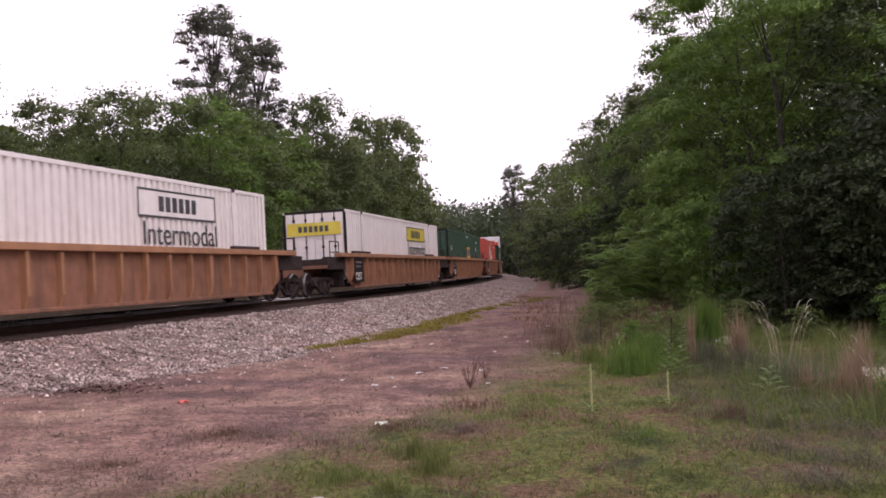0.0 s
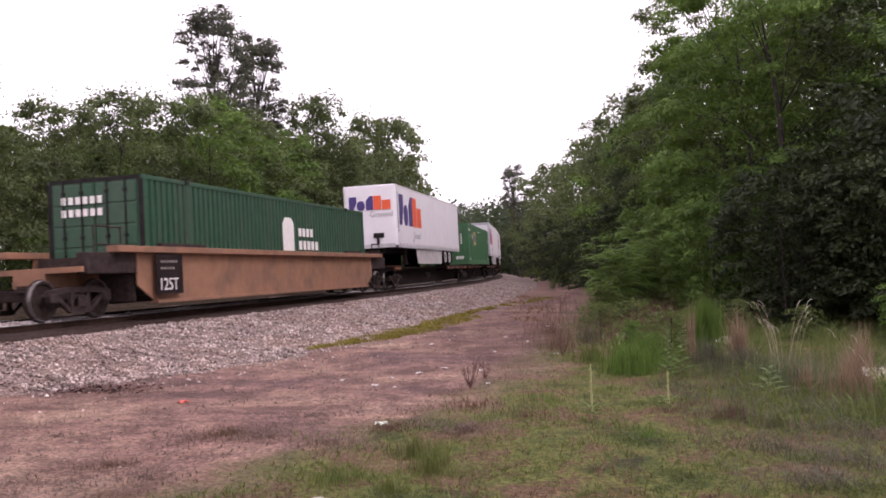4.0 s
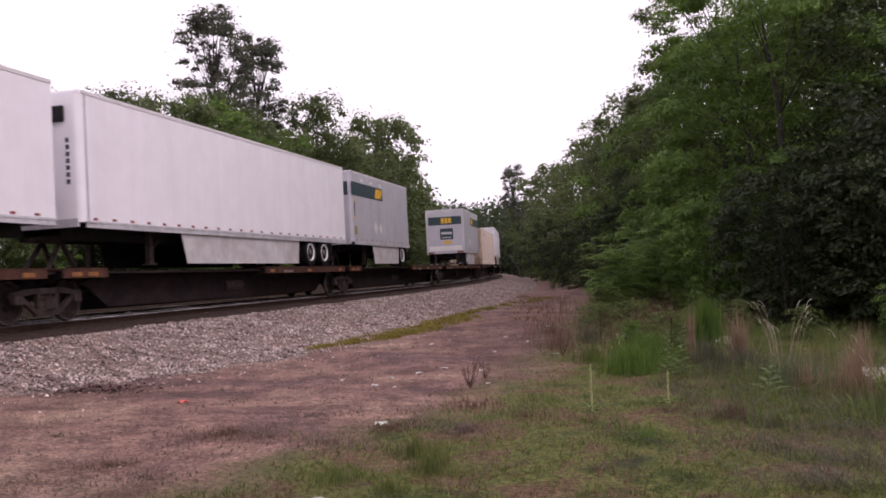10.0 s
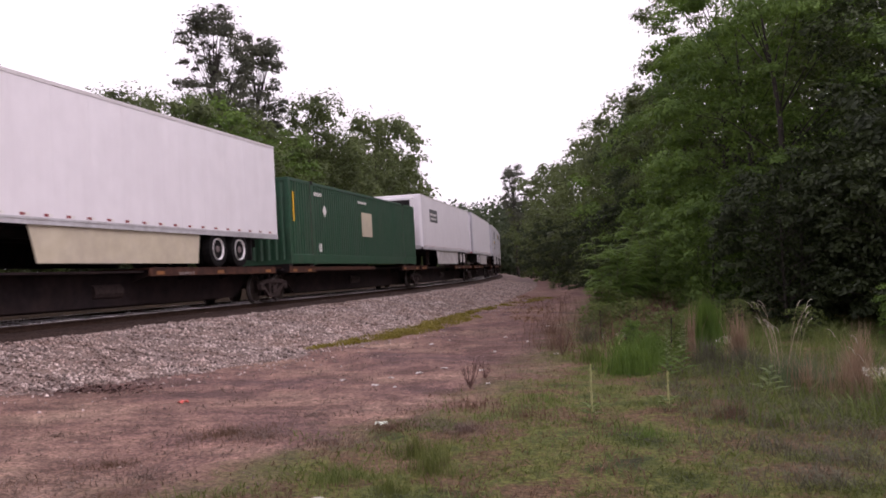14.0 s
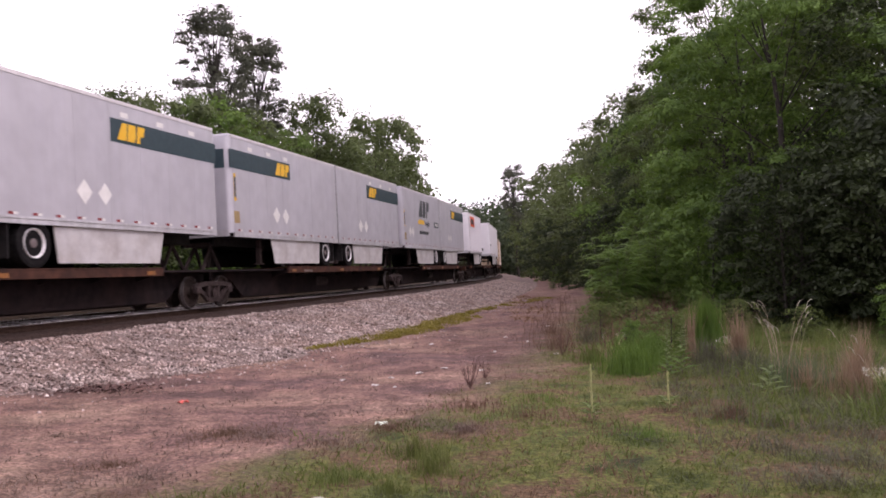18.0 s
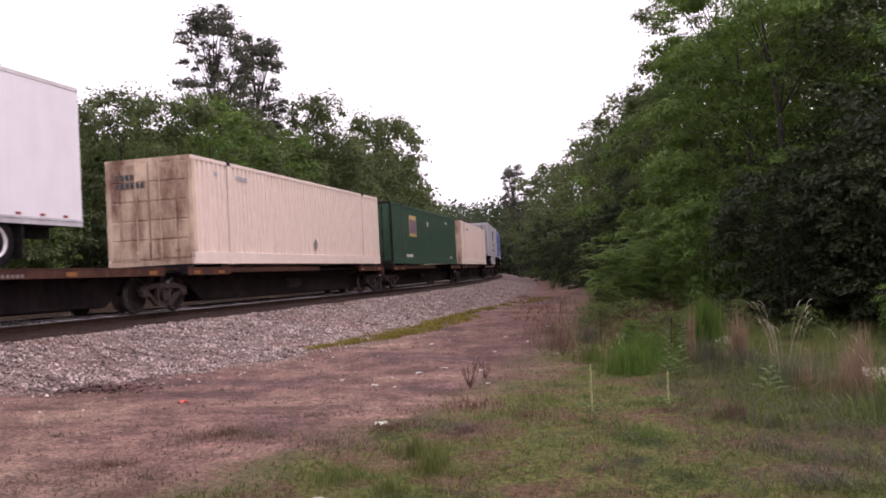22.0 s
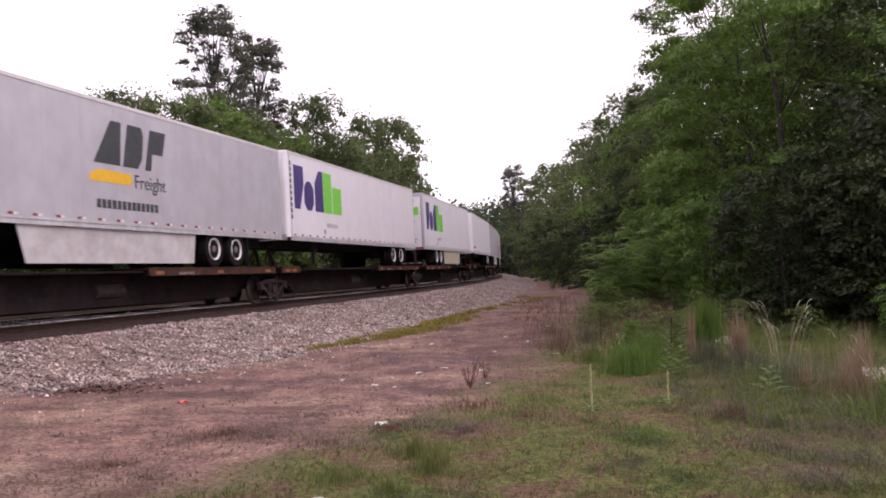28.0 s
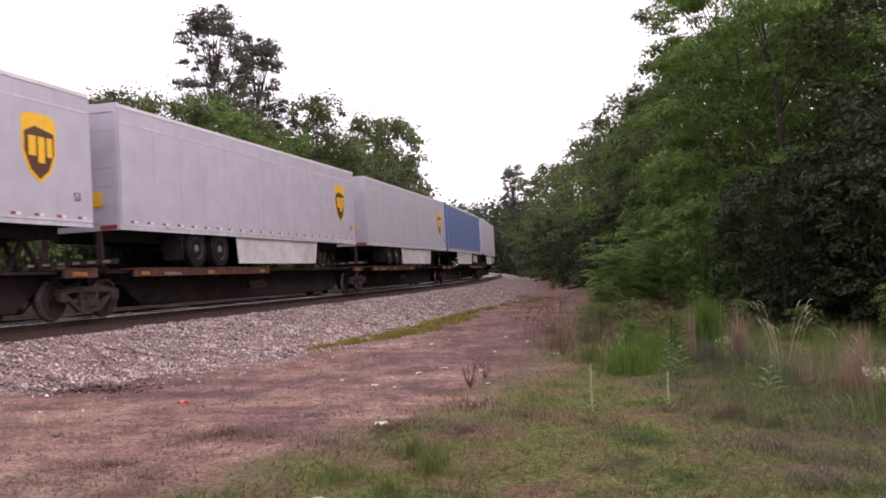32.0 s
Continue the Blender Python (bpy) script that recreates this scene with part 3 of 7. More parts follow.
def tie_pose(s):
    x, y, a = on_track(s)
    return Matrix.Translation((x, y, RAIL_Z)) @ Matrix.Rotation(-a, 4, "Z") @ Matrix.Rotation(-RAIL_CANT, 4, "Y")


tie_mesh = bpy.data.meshes.new("tie")
_bm = boxes((-1.3, 1.3, -0.115, 0.115, -0.36, -0.17), bevel=0.012)
_bm.to_mesh(tie_mesh)
_bm.free()
tie_mesh.materials.append(M_TIE)
for i in range(230):
    t_ob = new("tie", tie_mesh)
    t_ob.parent = track
    t_ob.matrix_local = tie_pose(-22 + i * 0.52) @ pose(random.uniform(-0.03, 0.03), 0, random.uniform(-0.01, 0.004), 0, 0, random.uniform(-1, 1))

# ---------------- lettering and markings ----------------
def word_mesh(text, size):
    cu = bpy.data.curves.new("word", "FONT")
    cu.body, cu.size, cu.extrude, cu.align_x = text, size, 0.004, "LEFT"
    ob = bpy.data.objects.new("word", cu)
    scene.collection.objects.link(ob)
    bpy.context.view_layer.update()
    me = bpy.data.meshes.new_from_object(ob.evaluated_get(bpy.context.evaluated_depsgraph_get()))
    bpy.data.objects.remove(ob)
    return me


def word_side(text, size, y, z, mat, parent, x=1.306, name="lettering"):
    """Words on the near side: reading runs along +y."""
    me = word_mesh(text, size)
    me.materials.clear()
    me.materials.append(mat)
    ob = new(name, me)
    ob.parent = parent
    ob.matrix_local = Matrix.Translation((x, y, z)) @ Matrix(((0, 0, 1, 0), (1, 0, 0, 0), (0, 1, 0, 0), (0, 0, 0, 1)))
    return ob


def word_end(text, size, xx, z, mat, parent, y=-0.008, name="lettering"):
    me = word_mesh(text, size)
    me.materials.clear()
    me.materials.append(mat)
    ob = new(name, me)
    ob.parent = parent
    ob.matrix_local = Matrix.Translation((xx, y, z)) @ Matrix(((1, 0, 0, 0), (0, 0, -1, 0), (0, 1, 0, 0), (0, 0, 0, 1)))
    return ob


SIDE_X = 1.3


def side_mark(name, polys, mat, parent, x=SIDE_X, label="", t=0.006):
    """Flat shapes (lists of (y, z)) on the near side wall."""
    ob = None
    for ps in ([polys] if name == "reflective_tape" else [[p] for p in polys]):
        bm = bmesh.new()
        for p in ps:
            prism(bm, p, "x", x + 0.001, x + t)
        ob = part(name, bm, mat, parent, label)
        if len(ps) > 1:
            ob["kind"] = "stuff"
    return ob


def end_mark(name, polys, mat, parent, y=0.0, label="", t=0.006):
    ob = None
    for p in polys:
        ob = part(name, prism(bmesh.new(), p, "y", y - 0.001, y - t), mat, parent, label)
    return ob


def rect(a, b, z0, z1, lean=0.0):
    return [(a, z0), (b, z0), (b + lean, z1), (a + lean, z1)]


def bar_row(a, z, h, n, w=0.09, gap=0.04):
    return [rect(a + i * (w + gap), a + i * (w + gap) + w, z, z + h) for i in range(n)]


def bar_column(a, z_top, n, w=0.09, h=0.1, gap=0.05):
    return [rect(a, a + w, z_top - i * (h + gap) - h, z_top - i * (h + gap)) for i in range(n)]


def blob(a, b, z0, z1):
    """A block with its corners cut off."""
    c, d = (b - a) * 0.28, (z1 - z0) * 0.24
    return [(a + c, z0), (b - c, z0), (b, z0 + d), (b, z1 - d), (b - c, z1), (a + c, z1), (a, z1 - d), (a, z0 + d)]


def parcel_shapes(a, z, k, h):
    """A five-part word mark as plain blocks: three for the first colour, two for the second."""
    low = h * 0.68
    first = [[(a, z), (a + 0.24 * k, z), (a + 0.44 * k, z + h * 0.56), (a + 0.44 * k, z + h), (a, z + h)], blob(a + 0.46 * k, a + 0.91 * k, z, z + low), [(a + 0.98 * k, z), (a + 1.4 * k, z), (a + 1.4 * k, z + h), (a + 1.2 * k, z + h), (a + 0.98 * k, z + low)]]
    second = [rect(a + 1.42 * k, a + 1.86 * k, z, z + h), rect(a + 1.9 * k, a + 2.4 * k, z, z + low)]
    return first, second


def parcel_logo(parent, y, z, k, second):
    p, q = parcel_shapes(y, z, k, 0.76 * k)
    side_mark("word_mark", p, M_PURPLE, parent, label="violet block mark")
    side_mark("word_mark", q, second, parent, label="bright block mark")


def parcel_end(parent, x, z, k, second):
    p, q = parcel_shapes(x, z, k, 0.78 * k)
    end_mark("word_mark", p, M_PURPLE, parent, y=-0.024)
    end_mark("word_mark", q, second, parent, y=-0.024)


def freight_logo(parent, y, z, k):
    """Slanted three-part dark mark over a yellow stroke."""
    h = 0.72 * k
    p = [[(y, z), (y + 0.7 * k, z), (y + 0.76 * k, z + h), (y + 0.48 * k, z + h)], [(y + 0.78 * k, z), (y + 1.2 * k, z), (y + 1.34 * k, z + 0.25 * h), (y + 1.4 * k, z + 0.8 * h), (y + 1.34 * k, z + h), (y + 0.94 * k, z + h)], [(y + 1.42 * k, z), (y + 1.6 * k, z), (y + 1.66 * k, z + h * 0.42), (y + 1.98 * k, z + h * 0.42), (y + 2.1 * k, z + h), (y + 1.6 * k, z + h)]]
    side_mark("word_mark", p, M_INK, parent, label="dark slanted block word mark")
    side_mark("stroke", [[(y - 0.12 * k, z - 0.3 * k), (y + 1.0 * k, z - 0.3 * k), (y + 1.02 * k, z - 0.12 * k), (y + 0.15 * k, z - 0.1 * k), (y - 0.1 * k, z - 0.18 * k)]], M_YEL, parent, label="yellow stroke")
    word_side("Freight", 0.34 * k, y + 1.08 * k, z - 0.34 * k, M_INK, parent)
    side_mark("small_lettering", bar_row(y + 0.05 * k, z - 0.72 * k, 0.14 * k, 13, 0.1 * k, 0.035 * k), M_INK, parent)


def band_mark(parent, y0, y1, z0, z1, letters_at):
    """Dark band along the top with a yellow block word mark."""
    side_mark("band", [rect(y0, y1, z0, z1)], M_NAVY, parent, label="dark teal band")
    h = z1 - z0
    y, z = letters_at, z0 + h * 0.14
    k = h * 0.74
    side_mark("word_mark", [[(y, z), (y + 0.86 * k, z), (y + 0.96 * k, z + k), (y + 0.5 * k, z + k)], [(y + 0.95 * k, z), (y + 1.65 * k, z), (y + 1.8 * k, z + 0.25 * k), (y + 1.8 * k, z + k), (y + 1.08 * k, z + k)], [(y + 1.88 * k, z), (y + 2.2 * k, z), (y + 2.24 * k, z + 0.4 * k), (y + 2.6 * k, z + 0.45 * k), (y + 2.72 * k, z + k), (y + 2.0 * k, z + k)]], M_YEL, parent, x=SIDE_X + 0.007, label="yellow block mark")


def diamond(y, z, r):
    return [(y, z - r), (y + r, z), (y, z + r), (y - r, z)]


def shield_mark(parent, y, z, k):
    s = [(y, z), (y + 0.26 * k, z + 0.18 * k), (y + 0.42 * k, z + 0.5 * k), (y + 0.42 * k, z + 1.1 * k), (y + 0.2 * k, z + 1.17 * k), (y - 0.2 * k, z + 1.17 * k), (y - 0.42 * k, z + 1.1 * k), (y - 0.42 * k, z + 0.5 * k), (y - 0.26 * k, z + 0.18 * k)]
    side_mark("shield", [s], M_YEL, parent, label="yellow and brown shield")
    i = [(y, z + 0.07 * k), (y + 0.22 * k, z + 0.23 * k), (y + 0.36 * k, z + 0.52 * k), (y + 0.36 * k, z + 0.86 * k), (y - 0.1 * k, z + 0.95 * k), (y - 0.36 * k, z + 0.84 * k), (y - 0.36 * k, z + 0.52 * k), (y - 0.22 * k, z + 0.23 * k)]
    side_mark("shield_field", [i], M_BROWNSH, parent, x=SIDE_X + 0.007)
    side_mark("shield_mark", [rect(y - 0.27 * k, y - 0.09 * k, z + 0.45 * k, z + 0.78 * k), rect(y - 0.04 * k, y + 0.12 * k, z + 0.34 * k, z + 0.78 * k), rect(y + 0.17 * k, y + 0.31 * k, z + 0.45 * k, z + 0.78 * k)], M_YEL, parent, x=SIDE_X + 0.013)


# ---------------- road wheels, trailers ----------------
def turned_mesh(name, profile, mat, n=24, closed=True):
    bm = bmesh.new()
    lathe(bm, profile, 0, 0, 0, n, closed)
    me = bpy.data.meshes.new(name)
    bm.to_mesh(me)
    bm.free()
    me.materials.append(mat)
    return me


TYRE_ME = turned_mesh("tyre", [(-0.1, 0.3), (-0.13, 0.34), (-0.14, 0.44), (-0.12, 0.5), (0.12, 0.5), (0.14, 0.44), (0.13, 0.34), (0.1, 0.3)], M_TYRE, 22)
RIM_ME = turned_mesh("rim", [(0.02, 0.31), (0.1, 0.305), (0.112, 0.3), (0.1, 0.28), (0.03, 0.24), (0.02, 0.2), (0.035, 0.11)], M_RIM, 20)
HUB_ME = turned_mesh("hub", [(0.02, 0.105), (0.07, 0.1), (0.09, 0.085), (0.095, 0.03)], M_GRIME, 14)

DARK_RIM_ME = RIM_ME.copy()
DARK_RIM_ME.materials[0] = M_BOGIE


def put(name, me, parent, m, label=""):
    ob = new(name, me)
    ob.parent = parent
    ob.matrix_local = m
    if label:
        ob["label"] = label
    return ob


def road_wheel(parent, x, y, z, rim=True):
    flip = pose(x, y, z) if x > 0 else pose(x, y, z, 0, 0, 180)
    w = put("wheel", TYRE_ME, parent, flip)
    put("rim", RIM_ME if rim else DARK_RIM_ME, w, pose(0.03, 0, 0), "white steel rim" if rim else "grimy dark rim")
    put("hub", HUB_ME, w, pose(0.03, 0, 0), "greasy grey hub")
    return w


DECK = 1.08
TRAILER_Z0, TRAILER_Z1 = 1.95, 4.88


def lock_rods(parent, xs, y, z0, z1, mat=None):
    for x in xs:
        bm = bmesh.new()
        rod(bm, (x, y, z0), (x, y, z1), 0.022)
        for z in (z0 + 0.3, (z0 + z1) / 2, z1 - 0.3):
            box(bm, x - 0.05, x + 0.05, y - 0.02, y + 0.03, z - 0.04, z + 0.04)
        part("lock_rod", bm, mat or M_ALU, parent)


def trailer(u, label, length=16.15, front_near=True, mat=None, skirt=M_SKIRT, tandem=True, top=TRAILER_Z1, tape=True, rim=True, end="", top_rail=M_PALERAIL, ribs=0, back=0.0):
    mat = mat or M_WHITE
    L, z0, z1 = length, TRAILER_Z0, top
    ob = thing("trailer", label, "trailer", "trailers on the train")

    def yy(y):
        return y if front_near else L - y

    def yspan(a, b):
        return (yy(a), yy(b)) if front_near else (yy(b), yy(a))
    bm = bmesh.new()
    # plan outline with rounded corners at the front
    plan = []
    for k in range(5):
        a = radians(-90 + 90 * k / 4)
        plan.append((SIDE_X - 0.16 + 0.16 * math.cos(a), 0.16 + 0.16 * math.sin(a)))
    plan = plan + [(SIDE_X, L), (-SIDE_X, L)] + [(-p[0], p[1]) for p in plan[::-1]]
    lo = [bm.verts.new((p[0], yy(p[1]), z0 + 0.12)) for p in plan]
    hi = [bm.verts.new((p[0], yy(p[1]), z1 - 0.1)) for p in plan]
    n = len(plan)
    bm.faces.new(lo)
    bm.faces.new(hi)
    for i in range(n):
        bm.faces.new((lo[i], lo[(i + 1) % n], hi[(i + 1) % n], hi[i]))
    bmesh.ops.recalc_face_normals(bm, faces=bm.faces[:])
    part("body", bm, mat, ob)
    # roof sheet and rails
    a, b = yspan(0.05, L)
    part("roof", boxes((-1.27, 1.27, a, b, z1 - 0.1, z1), bevel=0.03), mat, ob)
    for sx in (1, -1):
        x0, x1 = (1.27, 1.312) if sx > 0 else (-1.312, -1.27)
        a, b = yspan(0.14, L)
        part("top_rail", boxes((x0, x1, a, b, z1 - 0.1, z1 - 0.02)), top_rail, ob)
        part("rub_rail", boxes((x0 - (0 if sx > 0 else 0.012), x1 + (0.012 if sx > 0 else 0), a, b, z0 + 0.1, z0 + 0.13)), M_ALU, ob)
        part("bottom_rail", boxes((x0, x1, a, b, z0, z0 + 0.15)), M_ALU, ob)
    if ribs:
        for i in range(1, ribs):
            y = L * i / ribs
            bm = bmesh.new()
            prism(bm, [(y - 0.05, z0 + 0.2), (y + 0.05, z0 + 0.2), (y + 0.05, z1 - 0.2), (y - 0.05, z1 - 0.2)], "x", SIDE_X, SIDE_X + 0.02)
            part("rib", bm, mat, ob)
    else:
        bm = bmesh.new()
        for i in range(1, int(L / 1.22)):
            y = 1.22 * i
            box(bm, SIDE_X, SIDE_X + 0.003, yy(y) - 0.02, yy(y) + 0.02, z0 + 0.16, z1 - 0.14)
        part("panel_seam", bm, mat, ob)
    if tape:
        reds, whites = [], []
        nn = int(L / 0.68)
        for i in range(nn):
            y = 0.5 + i * (L - 1.0) / max(1, nn - 1)
            reds.append(rect(y - 0.12, y + 0.02, z0 + 0.17, z0 + 0.225))
            whites.append(rect(y + 0.02, y + 0.15, z0 + 0.17, z0 + 0.225))
        side_mark("reflective_tape", reds, M_TAPE_R, ob, label="red reflective tape")
        side_mark("reflective_tape", whites, M_PALE, ob, label="white reflective tape")
    # floor frame, axles, wheels
    a, b = yspan(0.3, L - 0.1)
    part("floor_frame", boxes((-0.55, -0.45, a, b, z0 - 0.22, z0 + 0.12), (0.45, 0.55, a, b, z0 - 0.22, z0 + 0.12), (-1.2, 1.2, a, b, z0 + 0.03, z0 + 0.12)), M_DARK, ob)
    back = back or (3.15 if front_near else 4.1)
    wy = [L - back - 0.64, L - back + 0.64] if tandem else [L - 1.15]
    for y in wy:
        bm = rod(bmesh.new(), (-1.0, yy(y), DECK + 0.5), (1.0, yy(y), DECK + 0.5), 0.07)
        box(bm, -0.6, -0.4, yy(y) - 0.5, yy(y) + 0.5, DECK + 0.5, z0 - 0.1)
        box(bm, 0.4, 0.6, yy(y) - 0.5, yy(y) + 0.5, DECK + 0.5, z0 - 0.1)
        part("axle", bm, M_DARK, ob)
        for x in (1.12, 0.8, -0.8, -1.12):
            road_wheel(ob, x, yy(y), DECK + 0.5, rim)
    ya, yb = yspan(wy[-1] + 0.72, wy[-1] + 0.76)
    part("mudflap", boxes((0.7, 1.25, ya, yb, DECK + 0.2, z0)), M_DARK, ob)
    # landing legs with brace, kingpin plate
    ly = 3.2 if tandem else 2.6
    for x in (0.85, -0.85):
        bm = boxes((x - 0.07, x + 0.07, yy(ly) - 0.07, yy(ly) + 0.07, DECK + 0.12, z0), (x - 0.13, x + 0.13, yy(ly) - 0.13, yy(ly) + 0.13, DECK + 0.08, DECK + 0.12))
        rod(bm, (x, yy(ly), DECK + 0.4), (x, yy(ly + 0.7), z0), 0.03)
        part("landing_leg", bm, M_BOGIE, ob)
    part("kingpin_plate", boxes((-0.5, 0.5, *yspan(0.6, 1.6), z0 - 0.1, z0 + 0.05)), M_DARK, ob)
    if skirt:
        sa, sb = (ly + (0.9 if tandem else 0.1), wy[0] - (1.0 if tandem else 0.58))
        for x in (1.22, -1.24):
            bm = bmesh.new()
            pts = [(yy(sa + 0.25), DECK + 0.1), (yy(sb - 0.12), DECK + 0.1), (yy(sb), z0 + 0.01), (yy(sa), z0 + 0.01)]
            prism(bm, pts, "x", x, x + 0.025)
            # far skirt in black: the shade under the trailer is put into its colour
            part("side_skirt", bm, skirt if x > 0 else M_DARK, ob)
    # the near end
    if front_near:
        part("connector_box", boxes((0.15, 0.65, -0.06, 0.0, z0 + 0.5, z0 + 0.72), (0.3, 0.42, -0.09, 0.0, z0 + 0.2, z0 + 0.5), bevel=0.01), M_DARK, ob)
        for x in (-1.285, 1.285):
            part("corner_trim", boxes((x - 0.02, x + 0.02, 0.17, 0.24, z0 + 0.16, z1 - 0.1)), M_GREYW, ob)
        part("front_sill", boxes((-1.2, 1.2, -0.02, 0.03, z0 + 0.02, z0 + 0.2)), M_ALU, ob)
    else:
        fr = boxes((-1.3, -1.18, -0.03, 0.05, z0, z1), (1.18, 1.3, -0.03, 0.05, z0, z1), (-1.18, 1.18, -0.03, 0.05, z1 - 0.2, z1), (-1.18, 1.18, -0.03, 0.05, z0, z0 + 0.14))
        part("rear_frame", fr, M_ALU if mat is M_SILVER else M_GREYW, ob)
        if end != "roll":
            part("rear_door", boxes((-1.17, -0.01, -0.022, 0.03, z0 + 0.15, z1 - 0.21)), M_DIRTYDOOR if mat is M_SILVER else mat, ob)
            part("rear_door", boxes((0.01, 1.17, -0.022, 0.03, z0 + 0.15, z1 - 0.21)), M_DIRTYDOOR if mat is M_SILVER else mat, ob)
            lock_rods(ob, (-0.75, -0.2, 0.2, 0.75), -0.05, z0 + 0.1, z1 - 0.15, M_GRIME)
            part("door_seal", boxes((-0.012, 0.012, -0.026, 0.0, z0 + 0.15, z1 - 0.21), (-1.185, -1.165, -0.036, 0.0, z0 + 0.15, z1 - 0.21), (1.165, 1.185, -0.036, 0.0, z0 + 0.15, z1 - 0.21)), M_DARK, ob, "black rubber door seal")
            for x in (-0.95, 0.12):
                part("latch_bar", boxes((x, x + 0.8, -0.085, -0.05, z0 + 0.52, z0 + 0.56), bevel=0.008), M_GRIME, ob)
        else:
            for i in range(6):
                h = (z1 - z0 - 0.36) / 6
                part("door_panel", boxes((-1.17, 1.17, -0.018, 0.03, z0 + 0.15 + i * h, z0 + 0.14 + (i + 1) * h), bevel=0.005), mat, ob)
        bm = boxes((-1.2, 1.2, -0.1, -0.02, DECK + 0.1, DECK + 0.22), (-0.8, -0.68, -0.06, 0.02, DECK + 0.2, z0), (0.68, 0.8, -0.06, 0.02, DECK + 0.2, z0))
        part("rear_guard", bm, M_BOGIE, ob)
        end_mark("reflective_tape", [rect(-1.15 + i * 0.4, -0.95 + i * 0.4, DECK + 0.13, DECK + 0.19) for i in range(6)], M_FADED, ob, y=-0.1)
        for x in (-1.0, 1.0):
            part("tail_light", boxes((x - 0.22, x + 0.22, -0.05, -0.03, z0 + 0.02, z0 + 0.12), bevel=0.01), M_TAPE_R, ob)
    return aboard(ob, u, L)


# ---------------- containers ----------------
def corrugated_wall(bm, y0, y1, z0, z1, x, pitch, depth=0.036, inward=-1):
    n = max(2, int(round((y1 - y0) / pitch)))
    p = (y1 - y0) / n
    row = []
    for i in range(n):
        b = y0 + i * p
        row += [(b, 0), (b + p * 0.48, 0), (b + p * 0.56, depth), (b + p * 0.92, depth)]
    row.append((y1, 0))
    lo = [bm.verts.new((x + inward * d, y, z0)) for y, d in row]
    hi = [bm.verts.new((x + inward * d, y, z1)) for y, d in row]
    for i in range(len(row) - 1):
        bm.faces.new((lo[i], lo[i + 1], hi[i + 1], hi[i]))
    return bm


def corrugated_end(bm, x0, x1, z0, z1, y, pitch, depth=0.036):
    n = max(2, int(round((x1 - x0) / pitch)))
    p = (x1 - x0) / n
    row = []
    for i in range(n):
        b = x0 + i * p
        row += [(b, 0), (b + p * 0.33, 0), (b + p * 0.5, depth), (b + p * 0.83, depth)]
    row.append((x1, 0))
    lo = [bm.verts.new((xx, y + d, z0)) for xx, d in row]
    hi = [bm.verts.new((xx, y + d, z1)) for xx, d in row]
    for i in range(len(row) - 1):
        bm.faces.new((lo[i], lo[i + 1], hi[i + 1], hi[i]))
    return bm


